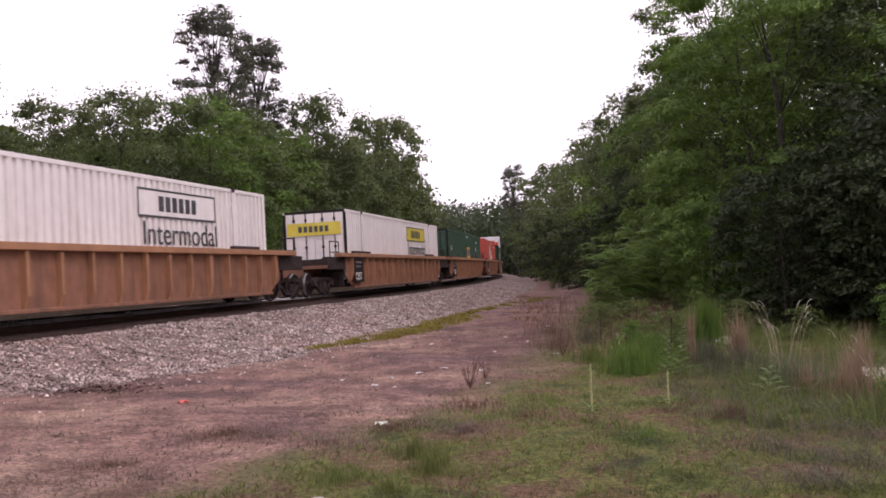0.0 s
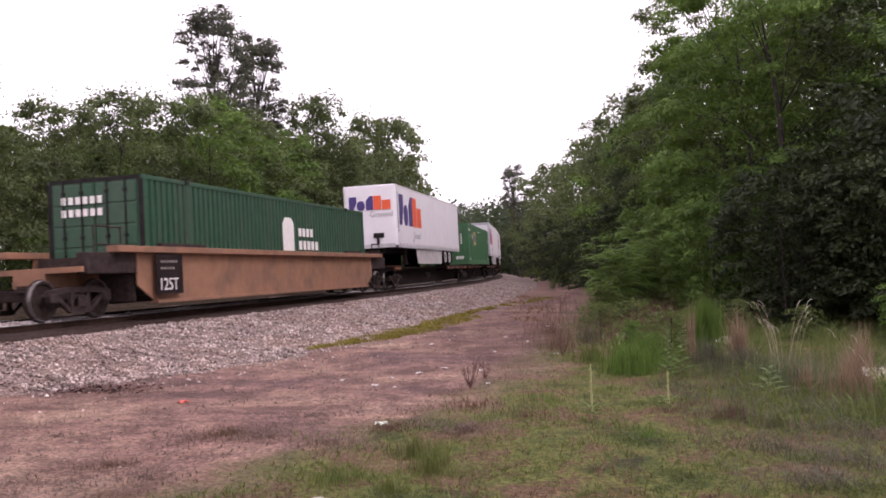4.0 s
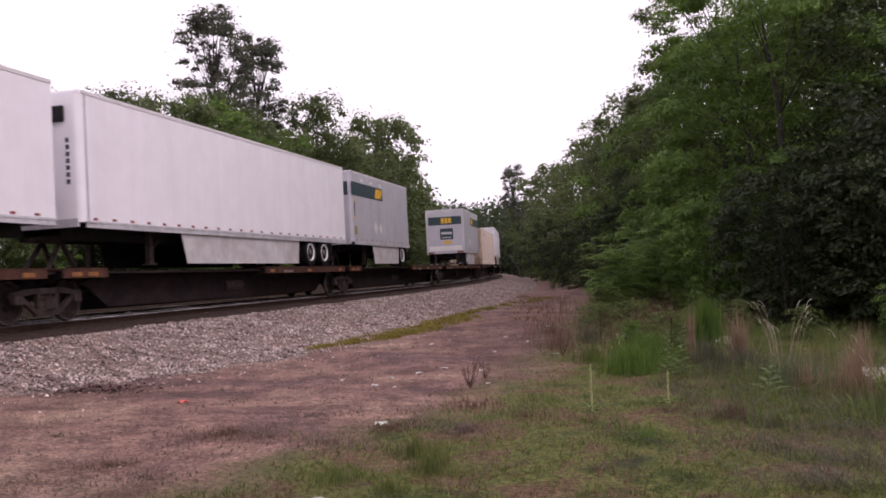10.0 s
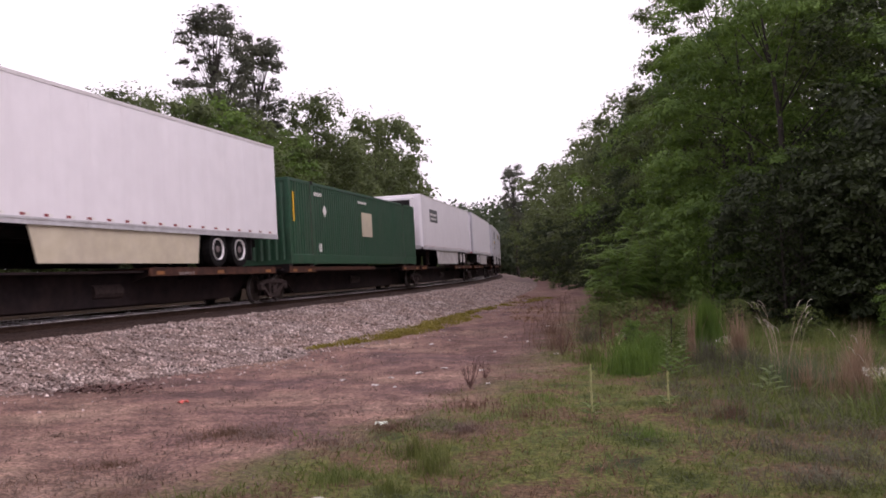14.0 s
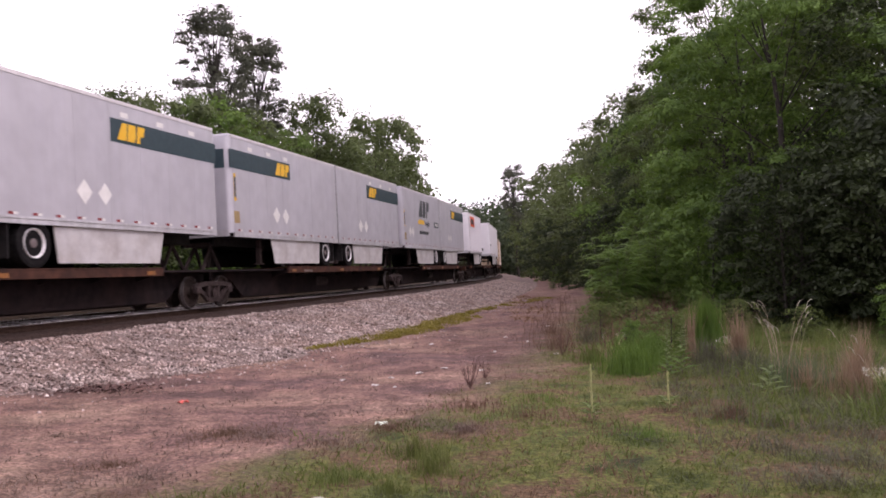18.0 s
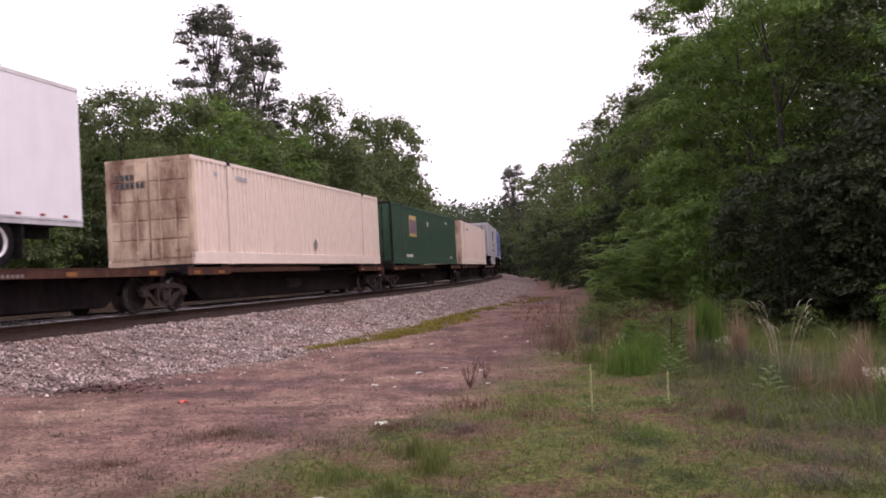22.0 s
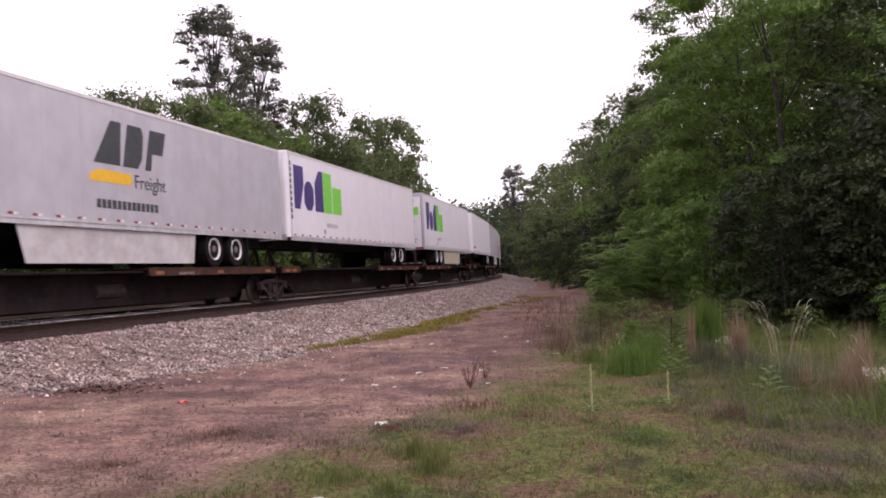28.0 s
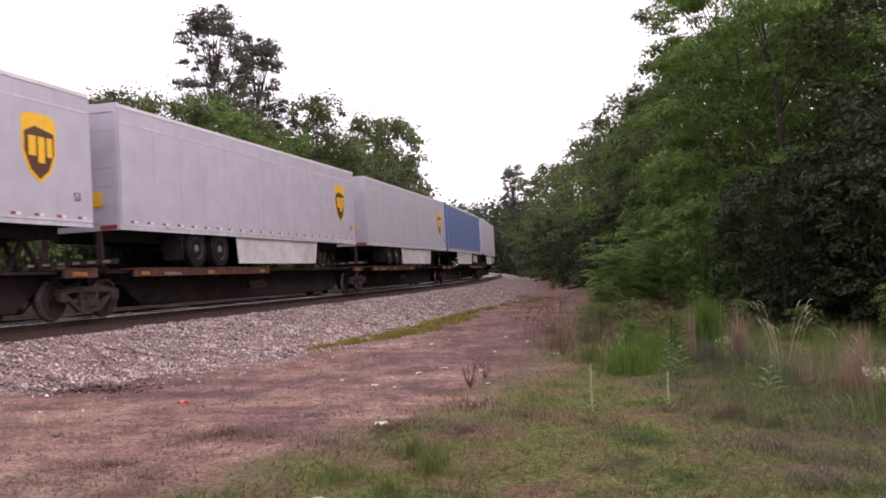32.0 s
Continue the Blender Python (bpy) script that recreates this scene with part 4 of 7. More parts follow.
def container(u, label, mat, z0=1.17, doors_near=True, near_mat=None, pitch=0.26, length=16.15, door_frame=None):
    L, z1 = length, z0 + 2.9
    ob = thing("container", label, "container", "containers on the train")
    near_mat = near_mat or mat
    part("core", boxes((-1.2, 1.15, 0.08, L - 0.08, z0 + 0.12, z1 - 0.05)), mat, ob)
    part("roof", boxes((-1.25, 1.25, 0.02, L - 0.02, z1 - 0.06, z1 - 0.015), bevel=0.01), mat, ob)
    bm = bmesh.new()
    corrugated_wall(bm, 0.12, L - 0.12, z0 + 0.16, z1 - 0.08, SIDE_X - 0.012, pitch, 0.075)
    bmesh.ops.recalc_face_normals(bm, faces=bm.faces[:])
    part("side_wall", bm, mat, ob)
    bm = bmesh.new()
    corrugated_wall(bm, 0.12, L - 0.12, z0 + 0.16, z1 - 0.08, -SIDE_X + 0.012, pitch * 3, 0.04, 1)
    part("side_wall", bm, mat, ob)
    for sx in (1, -1):
        x0, x1 = (SIDE_X - 0.1, SIDE_X) if sx > 0 else (-SIDE_X, -SIDE_X + 0.1)
        part("bottom_rail", boxes((x0, x1 + (0.012 if sx > 0 else 0), 0.0, L, z0, z0 + (0.32 if z0 > 1 else 0.17)), bevel=0.008), mat, ob)
        part("top_rail", boxes((x0, x1, 0.0, L, z1 - 0.1, z1), bevel=0.008), mat, ob)
        for y in (0.0, L - 0.16):
            part("corner_post", boxes((x0 - (0.04 if sx > 0 else 0), x1 + (0 if sx > 0 else 0.04), y, y + 0.16, z0 + 0.17, z1 - 0.1), bevel=0.006), near_mat if y == 0 else mat, ob)
        for y in (1.98, L - 2.14):
            xa, xb = (SIDE_X - 0.05, SIDE_X + 0.022) if sx > 0 else (-SIDE_X - 0.022, -SIDE_X + 0.05)
            post = part("lifting_post", boxes((xa, xb, y, y + 0.16, z0 - 0.02, z1 + 0.01), bevel=0.004), mat, ob)
            if sx > 0:
                part("joint_gap", boxes((SIDE_X - 0.06, SIDE_X - 0.003, y - 0.016, y - 0.004, z0 + 0.1, z1 - 0.09)), M_GRIME, post, "grimy joint line")
            part("casting", boxes((xa - 0.03, xb + 0.006, y - 0.01, y + 0.17, z1 - 0.1, z1 + 0.03), bevel=0.01), M_DARK, post)
    if doors_near:
        for a, b in ((-1.15, -0.015), (0.015, 1.15)):
            bm = boxes((a, b, -0.01, 0.05, z0 + 0.15, z1 - 0.1))
            for i in range(5):
                z = z0 + 0.2 + i * 0.52
                box(bm, a + 0.03, b - 0.03, -0.03, 0.0, z, z + 0.47, bevel=0.014)
            part("door", bm, near_mat, ob)
        lock_rods(ob, (-0.85, -0.35, 0.35, 0.85), -0.05, z0 + 0.08, z1 - 0.05, door_frame or near_mat)
        part("door_sill", boxes((-1.25, 1.25, -0.02, 0.1, z0, z0 + 0.14)), door_frame or near_mat, ob)
        part("door_header", boxes((-1.25, 1.25, -0.02, 0.1, z1 - 0.1, z1)), door_frame or near_mat, ob)
        if door_frame:
            for a, b in ((-1.31, -1.2), (1.2, 1.31)):
                part("door_post", boxes((a, b, -0.025, 0.02, z0 + 0.14, z1 - 0.1)), door_frame, ob, "black door post")
    else:
        bm = bmesh.new()
        corrugated_end(bm, -1.2, 1.2, z0 + 0.14, z1 - 0.1, 0.01, 0.28)
        part("end_wall", bm, near_mat, ob)
        part("end_sill", boxes((-1.25, 1.25, -0.01, 0.1, z0, z0 + 0.15)), near_mat, ob)
        part("end_header", boxes((-1.25, 1.25, -0.01, 0.1, z1 - 0.11, z1)), near_mat, ob)
    part("far_end", boxes((-1.2, 1.2, L - 0.08, L - 0.01, z0 + 0.1, z1 - 0.08)), mat, ob)
    return aboard(ob, u, L)


# ---------------- bogies and cars ----------------
RW_ME = turned_mesh("wheel", [(-0.07, 0.12), (-0.07, 0.36), (-0.045, 0.38), (-0.045, 0.45), (-0.015, 0.455), (-0.01, 0.425), (0.075, 0.42), (0.075, 0.36), (0.03, 0.33), (0.03, 0.14), (0.09, 0.12)], M_WHEEL, 22)
TREAD_ME = turned_mesh("tread", [(-0.012, 0.41), (-0.012, 0.4265), (0.077, 0.4225), (0.077, 0.41)], M_BRIGHT, 24, False)


def side_frame_mesh():
    bm = bmesh.new()
    prism(bm, [(-1.08, 0.5), (-0.45, 0.57), (0.45, 0.57), (1.08, 0.5), (1.05, 0.62), (0.45, 0.69), (-0.45, 0.69), (-1.05, 0.62)], "x", -0.05, 0.05)
    prism(bm, [(-0.34, 0.13), (0.34, 0.13), (0.36, 0.25), (-0.36, 0.25)], "x", -0.05, 0.06)
    for k in (1, -1):
        prism(bm, [(k * 0.34, 0.13), (k * 0.36, 0.25), (k * 0.72, 0.52), (k * 0.86, 0.5)], "x", -0.045, 0.045)
        box(bm, -0.05, 0.05, k * 0.27 - 0.05, k * 0.27 + 0.05, 0.24, 0.58, bevel=0.01)
    for y in (-0.9, 0.9):
        box(bm, -0.06, 0.09, y - 0.13, y + 0.13, 0.36, 0.56, bevel=0.03)
    for y in (-0.1, 0.0, 0.1):
        rod(bm, (0.08, y, 0.26), (0.08, y, 0.5), 0.045)
    me = bpy.data.meshes.new("side_frame")
    bm.to_mesh(me)
    bm.free()
    me.materials.append(M_BOGIE)
    return me


SF_ME = side_frame_mesh()
_bm = boxes((-1.0, 1.0, -0.2, 0.2, 0.42, 0.68), (-0.35, 0.35, -0.3, 0.3, 0.6, 0.78), bevel=0.02)
BOL_ME = bpy.data.meshes.new("bolster")
_bm.to_mesh(BOL_ME)
_bm.free()
BOL_ME.materials.append(M_BOGIE)


def bogie(parent, y, small=1.0):
    bol = put("bogie", BOL_ME, parent, pose(0, y, 0))
    for x in (1.0, -1.0):
        put("side_frame", SF_ME, bol, pose(x, 0, 0) if x > 0 else pose(x, 0, 0, 0, 0, 180))
    for dy in (-0.9, 0.9):
        for x in (0.755, -0.755):
            m = pose(x, dy, 0.42) if x > 0 else pose(x, dy, 0.42, 0, 0, 180)
            put("wheel", RW_ME, bol, m)
            put("wheel_tread", TREAD_ME, bol, m, "bright worn wheel tread")
    return bol


def spine_unit(u, length, load, wheel_end="far", start_break=False, end_break=False):
    """One platform of a spine car; load: 'trailer', 'container' or 'pair'."""
    L = length
    ob = thing("spine_car_unit", "grimy black spine car platform with rusty wheel decks", "railway wagon", "spine car platforms")
    bm = bmesh.new()
    prism(bm, [(0.1, 0.62), (1.6, 0.62), (2.6, 0.15), (L - 2.6, 0.15), (L - 1.6, 0.62), (L - 0.1, 0.62), (L - 0.1, 1.0), (0.1, 1.0)], "x", -0.33, 0.33)
    part("spine_beam", bm, M_SPINE, ob)
    for x0, x1, low in ((0.6, 0.66, 0.2), (-0.66, -0.6, 0.13)):
        bm = bmesh.new()
        prism(bm, [(1.3, 0.72), (2.1, low), (L - 2.1, low), (L - 1.3, 0.72), (L - 0.1, 0.72), (L - 0.1, 1.0), (0.1, 1.0), (0.1, 0.72)], "x", x0, x1)
        part("side_girder", bm, M_SPINE, ob)
    part("floor_plate", boxes((-1.1, 1.1, 0.1, L - 0.1, 0.96, 1.012)), M_SPINE, ob)
    spans = []
    if load == "trailer":
        spans = [(L - 7.6, L - 0.6)] if wheel_end == "far" else [(0.9, 8.2)]
        if wheel_end == "far":
            spans.append((-0.3, 1.2))
        else:
            spans.append((L - 1.4, L - 0.3))
    elif load == "pair":
        spans = [(4.2, L - 3.2)]
    elif load == "empty":
        spans = [(0.6, L - 0.6)]
    else:
        spans = [(0.3, 2.6), (L - 3.6, L - 0.4)]
    for a, b in spans:
        d = part("deck", boxes((-1.32, 1.32, a, b, DECK - 0.05, DECK - 0.004), bevel=0.006), M_DECK, ob)
        for x0, x1 in ((1.26, 1.32), (-1.32, -1.26)):
            part("deck_edge", boxes((x0, x1, a, b, DECK - 0.21, DECK - 0.05)), M_DECK, d, "rusty side sill")
        k = max(2, int((b - a) / 1.8))
        for i in range(k + 1):
            y = a + 0.15 + (b - a - 0.3) * i / k
            bm = bmesh.new()
            prism(bm, [(-1.28, DECK - 0.06), (1.28, DECK - 0.06), (1.28, DECK - 0.16), (0.34, DECK - 0.42), (-0.34, DECK - 0.42), (-1.28, DECK - 0.16)], "y", y - 0.04, y + 0.04)
            part("crossbearer", bm, M_SPINE, d)
        for y in np.linspace(a + 0.25, b - 0.7, 2 if b - a < 5 else 3):
            side_mark("reflector", [rect(y, y + 0.34, DECK - 0.18, DECK - 0.09)], M_AMBER, d, x=1.32, label="amber reflector strip")
        if b - a > 5:
            side_mark("number_bar", bar_row(a + 1.3, DECK - 0.19, 0.07, 6, 0.06, 0.07), M_FADED, d, x=1.32)
    if load in ("trailer", "pair"):
        ys = [1.05] if load == "trailer" and wheel_end == "far" else [L - 1.3] if load == "trailer" else [0.9, L - 1.0]
        for y in ys:
            bm = boxes((-0.4, 0.4, y - 0.35, y + 0.35, 1.72, 1.84))
            for x in (-0.3, 0.3):
                rod(bm, (x, y + 0.5, 1.0), (x * 0.8, y, 1.74), 0.055)
                rod(bm, (x, y - 0.6, 1.0), (x * 0.8, y, 1.74), 0.055)
            part("hitch_stand", bm, M_BOGIE, ob)
    else:
        if load == "container":
            for y in (0.45, 2.3, L - 3.2, L - 1.3):
                part("container_pad", boxes((-1.25, 1.25, y - 0.12, y + 0.12, 1.016, 1.17), (1.02, 1.3, y - 0.16, y + 0.16, 0.9, 1.168)), M_SPINE, ob)
            bm = boxes((1.2, 1.28, 2.6, L * 0.55, 0.93, 1.06))
            part("side_sill", bm, M_DECK, ob)
    # sloping end plate, brake pipe and reservoir
    part("lower_flange", prism(bmesh.new(), [(1.6, 0.62), (3.0, 0.26), (6.2, 0.26), (6.2, 0.62)], "x", 0.33, 0.6), M_SPINE, ob)
    part("lower_flange", prism(bmesh.new(), [(L - 6.0, 0.26), (L - 3.0, 0.26), (L - 1.6, 0.62), (L - 6.0, 0.62)], "x", 0.33, 0.6), M_SPINE, ob)
    bm = rod(bmesh.new(), (0.55, L * 0.46, 0.55), (0.55, L * 0.46 + 1.1, 0.55), 0.2, 14)
    part("air_tank", bm, M_BOGIE, ob)
    rp = bmesh.new()
    rod(rp, (0.42, 0.5, 0.75), (0.42, L - 0.5, 0.75), 0.025)
    part("brake_pipe", rp, M_SPINE, ob)
    bogie(ob, 1.0 if start_break else -0.45)
    if end_break:
        bogie(ob, L - 1.0)
        part("coupler", boxes((-0.14, 0.14, L - 0.1, L + 0.75, 0.75, 1.0), bevel=0.03), M_BOGIE, ob)
        end = boxes((0.75, 1.25, L - 0.35, L - 0.05, 0.7, 1.0))
        rod(end, (1.2, L - 0.1, 0.95), (1.2, L - 0.1, 1.75), 0.02)
        rod(end, (0.85, L - 0.1, 0.95), (0.85, L - 0.1, 1.75), 0.02)
        for z in (1.15, 1.4, 1.65):
            rod(end, (0.85, L - 0.1, z), (1.2, L - 0.1, z), 0.015)
        part("end_ladder", end, M_DECK, ob)
    return aboard(ob, u, L)


def well_unit(u, length, mat, ribbed=True, start_bogie=True, end_bogie=False):
    L = length
    ob = thing("well_car_unit", "ochre-brown rusty well car" if ribbed else "faded brown well car with plain sides", "railway wagon", "well cars")
    a, b = 1.6, L - 1.6
    for sx in (1, -1):
        x0, x1 = (1.37, 1.41) if sx > 0 else (-1.41, -1.37)
        bm = bmesh.new()
        prism(bm, [(a, 0.66), (a + 0.7, 0.27), (b - 0.7, 0.27), (b, 0.66), (b, 1.42), (a, 1.42)], "x", x0, x1)
        part("side_sheet", bm, mat, ob)
        xa, xb = (1.3, 1.6) if sx > 0 else (-1.6, -1.3)
        part("top_chord", boxes((xa, xb, a - 1.0, b + 1.0, 1.42, 1.57), bevel=0.012), M_WELLPOST if ribbed else mat, ob)
        part("bottom_chord", boxes((xa, xb - 0.1 if sx > 0 else xb, a + 0.7, b - 0.7, 0.21, 0.29), bevel=0.012), mat, ob)
        if ribbed:
            k = 17
            for i in range(k):
                y = a + 0.5 + (b - a - 1.0) * i / (k - 1)
                r = (1.4, 1.55) if sx > 0 else (-1.55, -1.4)
                w, zb = 0.075 if i == 12 else 0.045, 0.29 if 0 < i < k - 1 else 0.5
                bm = bmesh.new()
                x_in, x_out = (r[0], r[1]) if sx > 0 else (r[1], r[0])
                half = w
                foot = [bm.verts.new(p) for p in ((x_in, y - half, zb), (x_in, y + half, zb), (x_in + (x_out - x_in) * 0.35, y + half, zb), (x_in + (x_out - x_in) * 0.35, y - half, zb))]
                head = [bm.verts.new(p) for p in ((x_in, y - half, 1.42), (x_in, y + half, 1.42), (x_out, y + half, 1.42), (x_out, y - half, 1.42))]
                knee = [bm.verts.new(p) for p in ((x_in, y - half, zb + 0.25), (x_in, y + half, zb + 0.25), (x_out, y + half, zb + 0.25), (x_out, y - half, zb + 0.25))]
                for p, q in ((foot, knee), (knee, head)):
                    for j in range(4):
                        bm.faces.new((p[j], p[(j + 1) % 4], q[(j + 1) % 4], q[j]))
                bm.faces.new(foot[::-1])
                bmesh.ops.recalc_face_normals(bm, faces=bm.faces[:])
                part("side_post", bm, M_WELLPOST, ob)
    part("floor", boxes((-1.28, 1.28, a + 0.9, b - 0.9, 0.27, 0.41)), M_SPINE, ob)
    for y in (a + 0.02, b - 0.12):
        part("bulkhead", boxes((-1.27, 1.27, y, y + 0.1, 0.3, 1.4)), M_BOGIE, ob, "dark well end wall")
    for y0, y1 in ((-0.3, a), (b, L + 0.3)):
        part("end_platform", boxes((-1.3, 1.3, y0, y1, 1.0, 1.12), (-0.4, 0.4, y0, y1, 0.7, 1.0)), mat, ob)
        part("end_sill", boxes((1.1, 1.4, y0 + 0.1, y1, 0.95, 1.42), bevel=0.02), M_BOGIE, ob)
        bm = bmesh.new()
        ym = (y0 + y1) / 2
        rod(bm, (1.3, ym - 0.5, 1.1), (1.3, ym - 0.5, 2.0), 0.022)
        rod(bm, (1.3, ym + 0.5, 1.1), (1.3, ym + 0.5, 2.0), 0.022)
        rod(bm, (1.3, ym - 0.5, 2.0), (1.3, ym + 0.5, 2.0), 0.022)
        rod(bm, (1.3, ym - 0.5, 1.6), (1.3, ym + 0.5, 1.6), 0.018)
        part("handrail", bm, M_BOGIE, ob)
    for y0, y1 in ((a + 1.0, a + 3.2), (b - 3.0, b - 1.4)):
        part("walkway_box", boxes((1.3, 1.46, y0, y1, 1.575, 1.67), bevel=0.01), M_BOGIE, ob, "weathered top box")
    word_side("125T", 0.42, a + 0.64, 0.52, M_PALE, ob, x=1.574)
    side_mark("data_panel", [rect(a + 0.56, a + 1.75, 0.42, 1.38)], M_SPINE, ob, x=1.552, t=0.016)
    side_mark("data_lettering", bar_row(a + 0.75, 1.18, 0.06, 6, 0.08, 0.05) + bar_row(a + 0.75, 1.02, 0.06, 5, 0.08, 0.05), M_FADED, ob, x=1.57)
    if start_bogie:
        bogie(ob, 0.0)
    if end_bogie:
        bogie(ob, L)
    return aboard(ob, u, L)

# ---------------- the train, from its head to its tail ----------------
def boxed_logo_container(u, yellow):
    ob = container(u, "white corrugated container with a yellow block mark in a well car" if yellow else "white corrugated container with a boxed dark mark in a well car", M_WHITECON, z0=0.42, doors_near=True, door_frame=M_DARK)
    y, z = 9.3, 2.3
    m = M_LEMON if yellow else M_WHITECON
    side_mark("mark_panel", [rect(y, y + 3.7, z, z + 0.7)], m, ob, label="yellow panel" if yellow else "framed panel")
    edge = [rect(y, y + 3.7, z, z + 0.05), rect(y, y + 3.7, z + 0.65, z + 0.7), rect(y, y + 0.05, z, z + 0.7), rect(y + 3.65, y + 3.7, z, z + 0.7)]
    side_mark("panel_frame", edge, M_INK, ob, x=SIDE_X + 0.006)
    side_mark("word_mark", bar_row(y + 0.9, z + 0.16, 0.38, 6, 0.22, 0.09), M_INK, ob, x=SIDE_X + 0.006)
    word_side("Intermodal", 0.82, y + 0.15, z - 0.66, M_INK, ob)
    if yellow:
        end_mark("mark_panel", [rect(-1.12, 1.12, 2.35, 2.85)], M_LEMON, ob, y=-0.075)
        end_mark("word_mark", bar_row(-0.65, 2.48, 0.24, 6, 0.15, 0.07), M_INK, ob, y=-0.082)
    return ob


well_unit(-11.0, 20.3, M_WELL, True, True, True)
boxed_logo_container(-9.1, False)
well_unit(12.3, 19.6, M_WELL)
boxed_logo_container(14.35, True)
well_unit(31.9, 19.6, M_WELL)
c = container(33.7, "dark green corrugated container with a yellow square mark", M_DKGREEN, z0=0.42, door_frame=M_DARK)
side_mark("square_mark", [rect(8.4, 9.8, 1.6, 2.35)], M_YEL, c)
side_mark("word_mark", bar_row(8.55, 1.72, 0.5, 3, 0.3, 0.1), M_PURPLE, c, x=SIDE_X + 0.006)
word_side("53", 0.42, 1.0, 2.0, M_PALE, c)
side_mark("number_bar", bar_row(8.0, 3.0, 0.1, 9) + bar_row(13.4, 2.7, 0.14, 5), M_PALE, c)
side_mark("placard", [diamond(13.3, 2.25, 0.24)], M_PALE, c)
well_unit(51.5, 19.8, M_WELL, True, True, True)
c = container(53.4, "red corrugated container with a white arched mark", M_RED, z0=0.42)
side_mark("arched_mark", [[(6.6, 1.6), (7.6, 1.6), (7.6, 2.6), (7.35, 2.85), (6.85, 2.85), (6.6, 2.6)]], M_PALE, c)
side_mark("word_mark", bar_row(6.78, 1.7, 0.28, 2, 0.22, 0.16) + bar_row(6.78, 2.15, 0.28, 2, 0.22, 0.16), M_RED, c, x=SIDE_X + 0.006)
side_mark("word_mark", bar_row(8.0, 2.1, 0.3, 4, 0.26, 0.1) + bar_row(8.0, 1.65, 0.34, 6, 0.28, 0.1), M_PALE, c)
side_mark("number_bar", bar_row(8.6, 3.0, 0.1, 9) + bar_row(13.2, 2.75, 0.14, 6), M_PALE, c)
end_mark("number_bar", bar_row(-0.9, 2.75, 0.16, 5, 0.12, 0.06) + bar_row(-0.9, 2.45, 0.2, 6, 0.14, 0.06) + bar_row(-0.9, 1.9, 0.1, 8), M_PALE, c, y=-0.06)
well_unit(74.8, 20.4, M_WELLB, False, True, True)
c = container(76.9, "dark green container with a white arched mark", M_DKGREEN, z0=0.42, door_frame=M_DARK)
side_mark("arched_mark", [[(8.0, 1.6), (8.9, 1.6), (8.9, 2.5), (8.7, 2.7), (8.2, 2.7), (8.0, 2.5)]], M_PALE, c)
side_mark("word_mark", bar_row(9.3, 2.1, 0.28, 4, 0.24, 0.1) + bar_row(9.3, 1.65, 0.3, 5, 0.26, 0.1), M_PALE, c)
end_mark("number_bar", bar_row(-0.9, 2.7, 0.18, 6, 0.13, 0.07) + bar_row(-0.9, 2.4, 0.18, 6, 0.13, 0.07), M_PALE, c, y=-0.06)

# platforms: start along the train, length, load, wheel end, break before, break after
PLATFORMS = [
    (97.5, 20.3, "trailer", "far", 1, 0), (118.1, 18.0, "container", "far", 0, 0), (136.3, 18.0, "trailer", "near", 0, 1),
    (155.6, 17.0, "trailer", "far", 1, 0), (172.8, 16.8, "trailer", "far", 0, 0), (189.8, 16.9, "trailer", "far", 0, 0), (206.9, 17.2, "trailer", "far", 0, 0), (224.3, 17.4, "empty", "far", 0, 1),
    (243.1, 18.0, "container", "far", 1, 0), (261.3, 16.6, "trailer", "far", 0, 0), (278.1, 17.7, "container", "far", 0, 0), (296.0, 17.7, "trailer", "far", 0, 0), (313.9, 17.9, "trailer", "near", 0, 1),
    (333.9, 18.2, "pair", "far", 1, 0), (352.3, 17.7, "pair", "far", 0, 0), (370.2, 18.4, "pair", "far", 0, 1),
    (390.3, 17.8, "trailer", "far", 1, 0), (408.3, 19.8, "trailer", "far", 0, 0), (428.3, 17.4, "container", "far", 0, 1),
    (446.7, 17.9, "container", "far", 1, 0), (464.8, 19.5, "container", "far", 0, 0), (484.5, 17.0, "trailer", "near", 0, 1),
    (502.6, 16.7, "trailer", "far", 1, 0), (519.5, 17.0, "trailer", "far", 0, 0), (536.7, 16.4, "trailer", "far", 0, 0), (553.3, 17.8, "trailer", "far", 0, 0), (571.3, 17.0, "trailer", "near", 0, 1),
    (589.5, 17.5, "trailer", "far", 1, 0), (607.2, 16.2, "trailer", "near", 0, 0), (623.6, 17.4, "trailer", "near", 0, 0), (641.2, 16.4, "trailer", "near", 0, 0), (657.8, 17.8, "trailer", "far", 0, 1),
    (676.6, 17.0, "trailer", "far", 1, 0)]
for u, ln, load, we, sb, eb in PLATFORMS:
    spine_unit(u, ln, load, we, bool(sb), bool(eb))


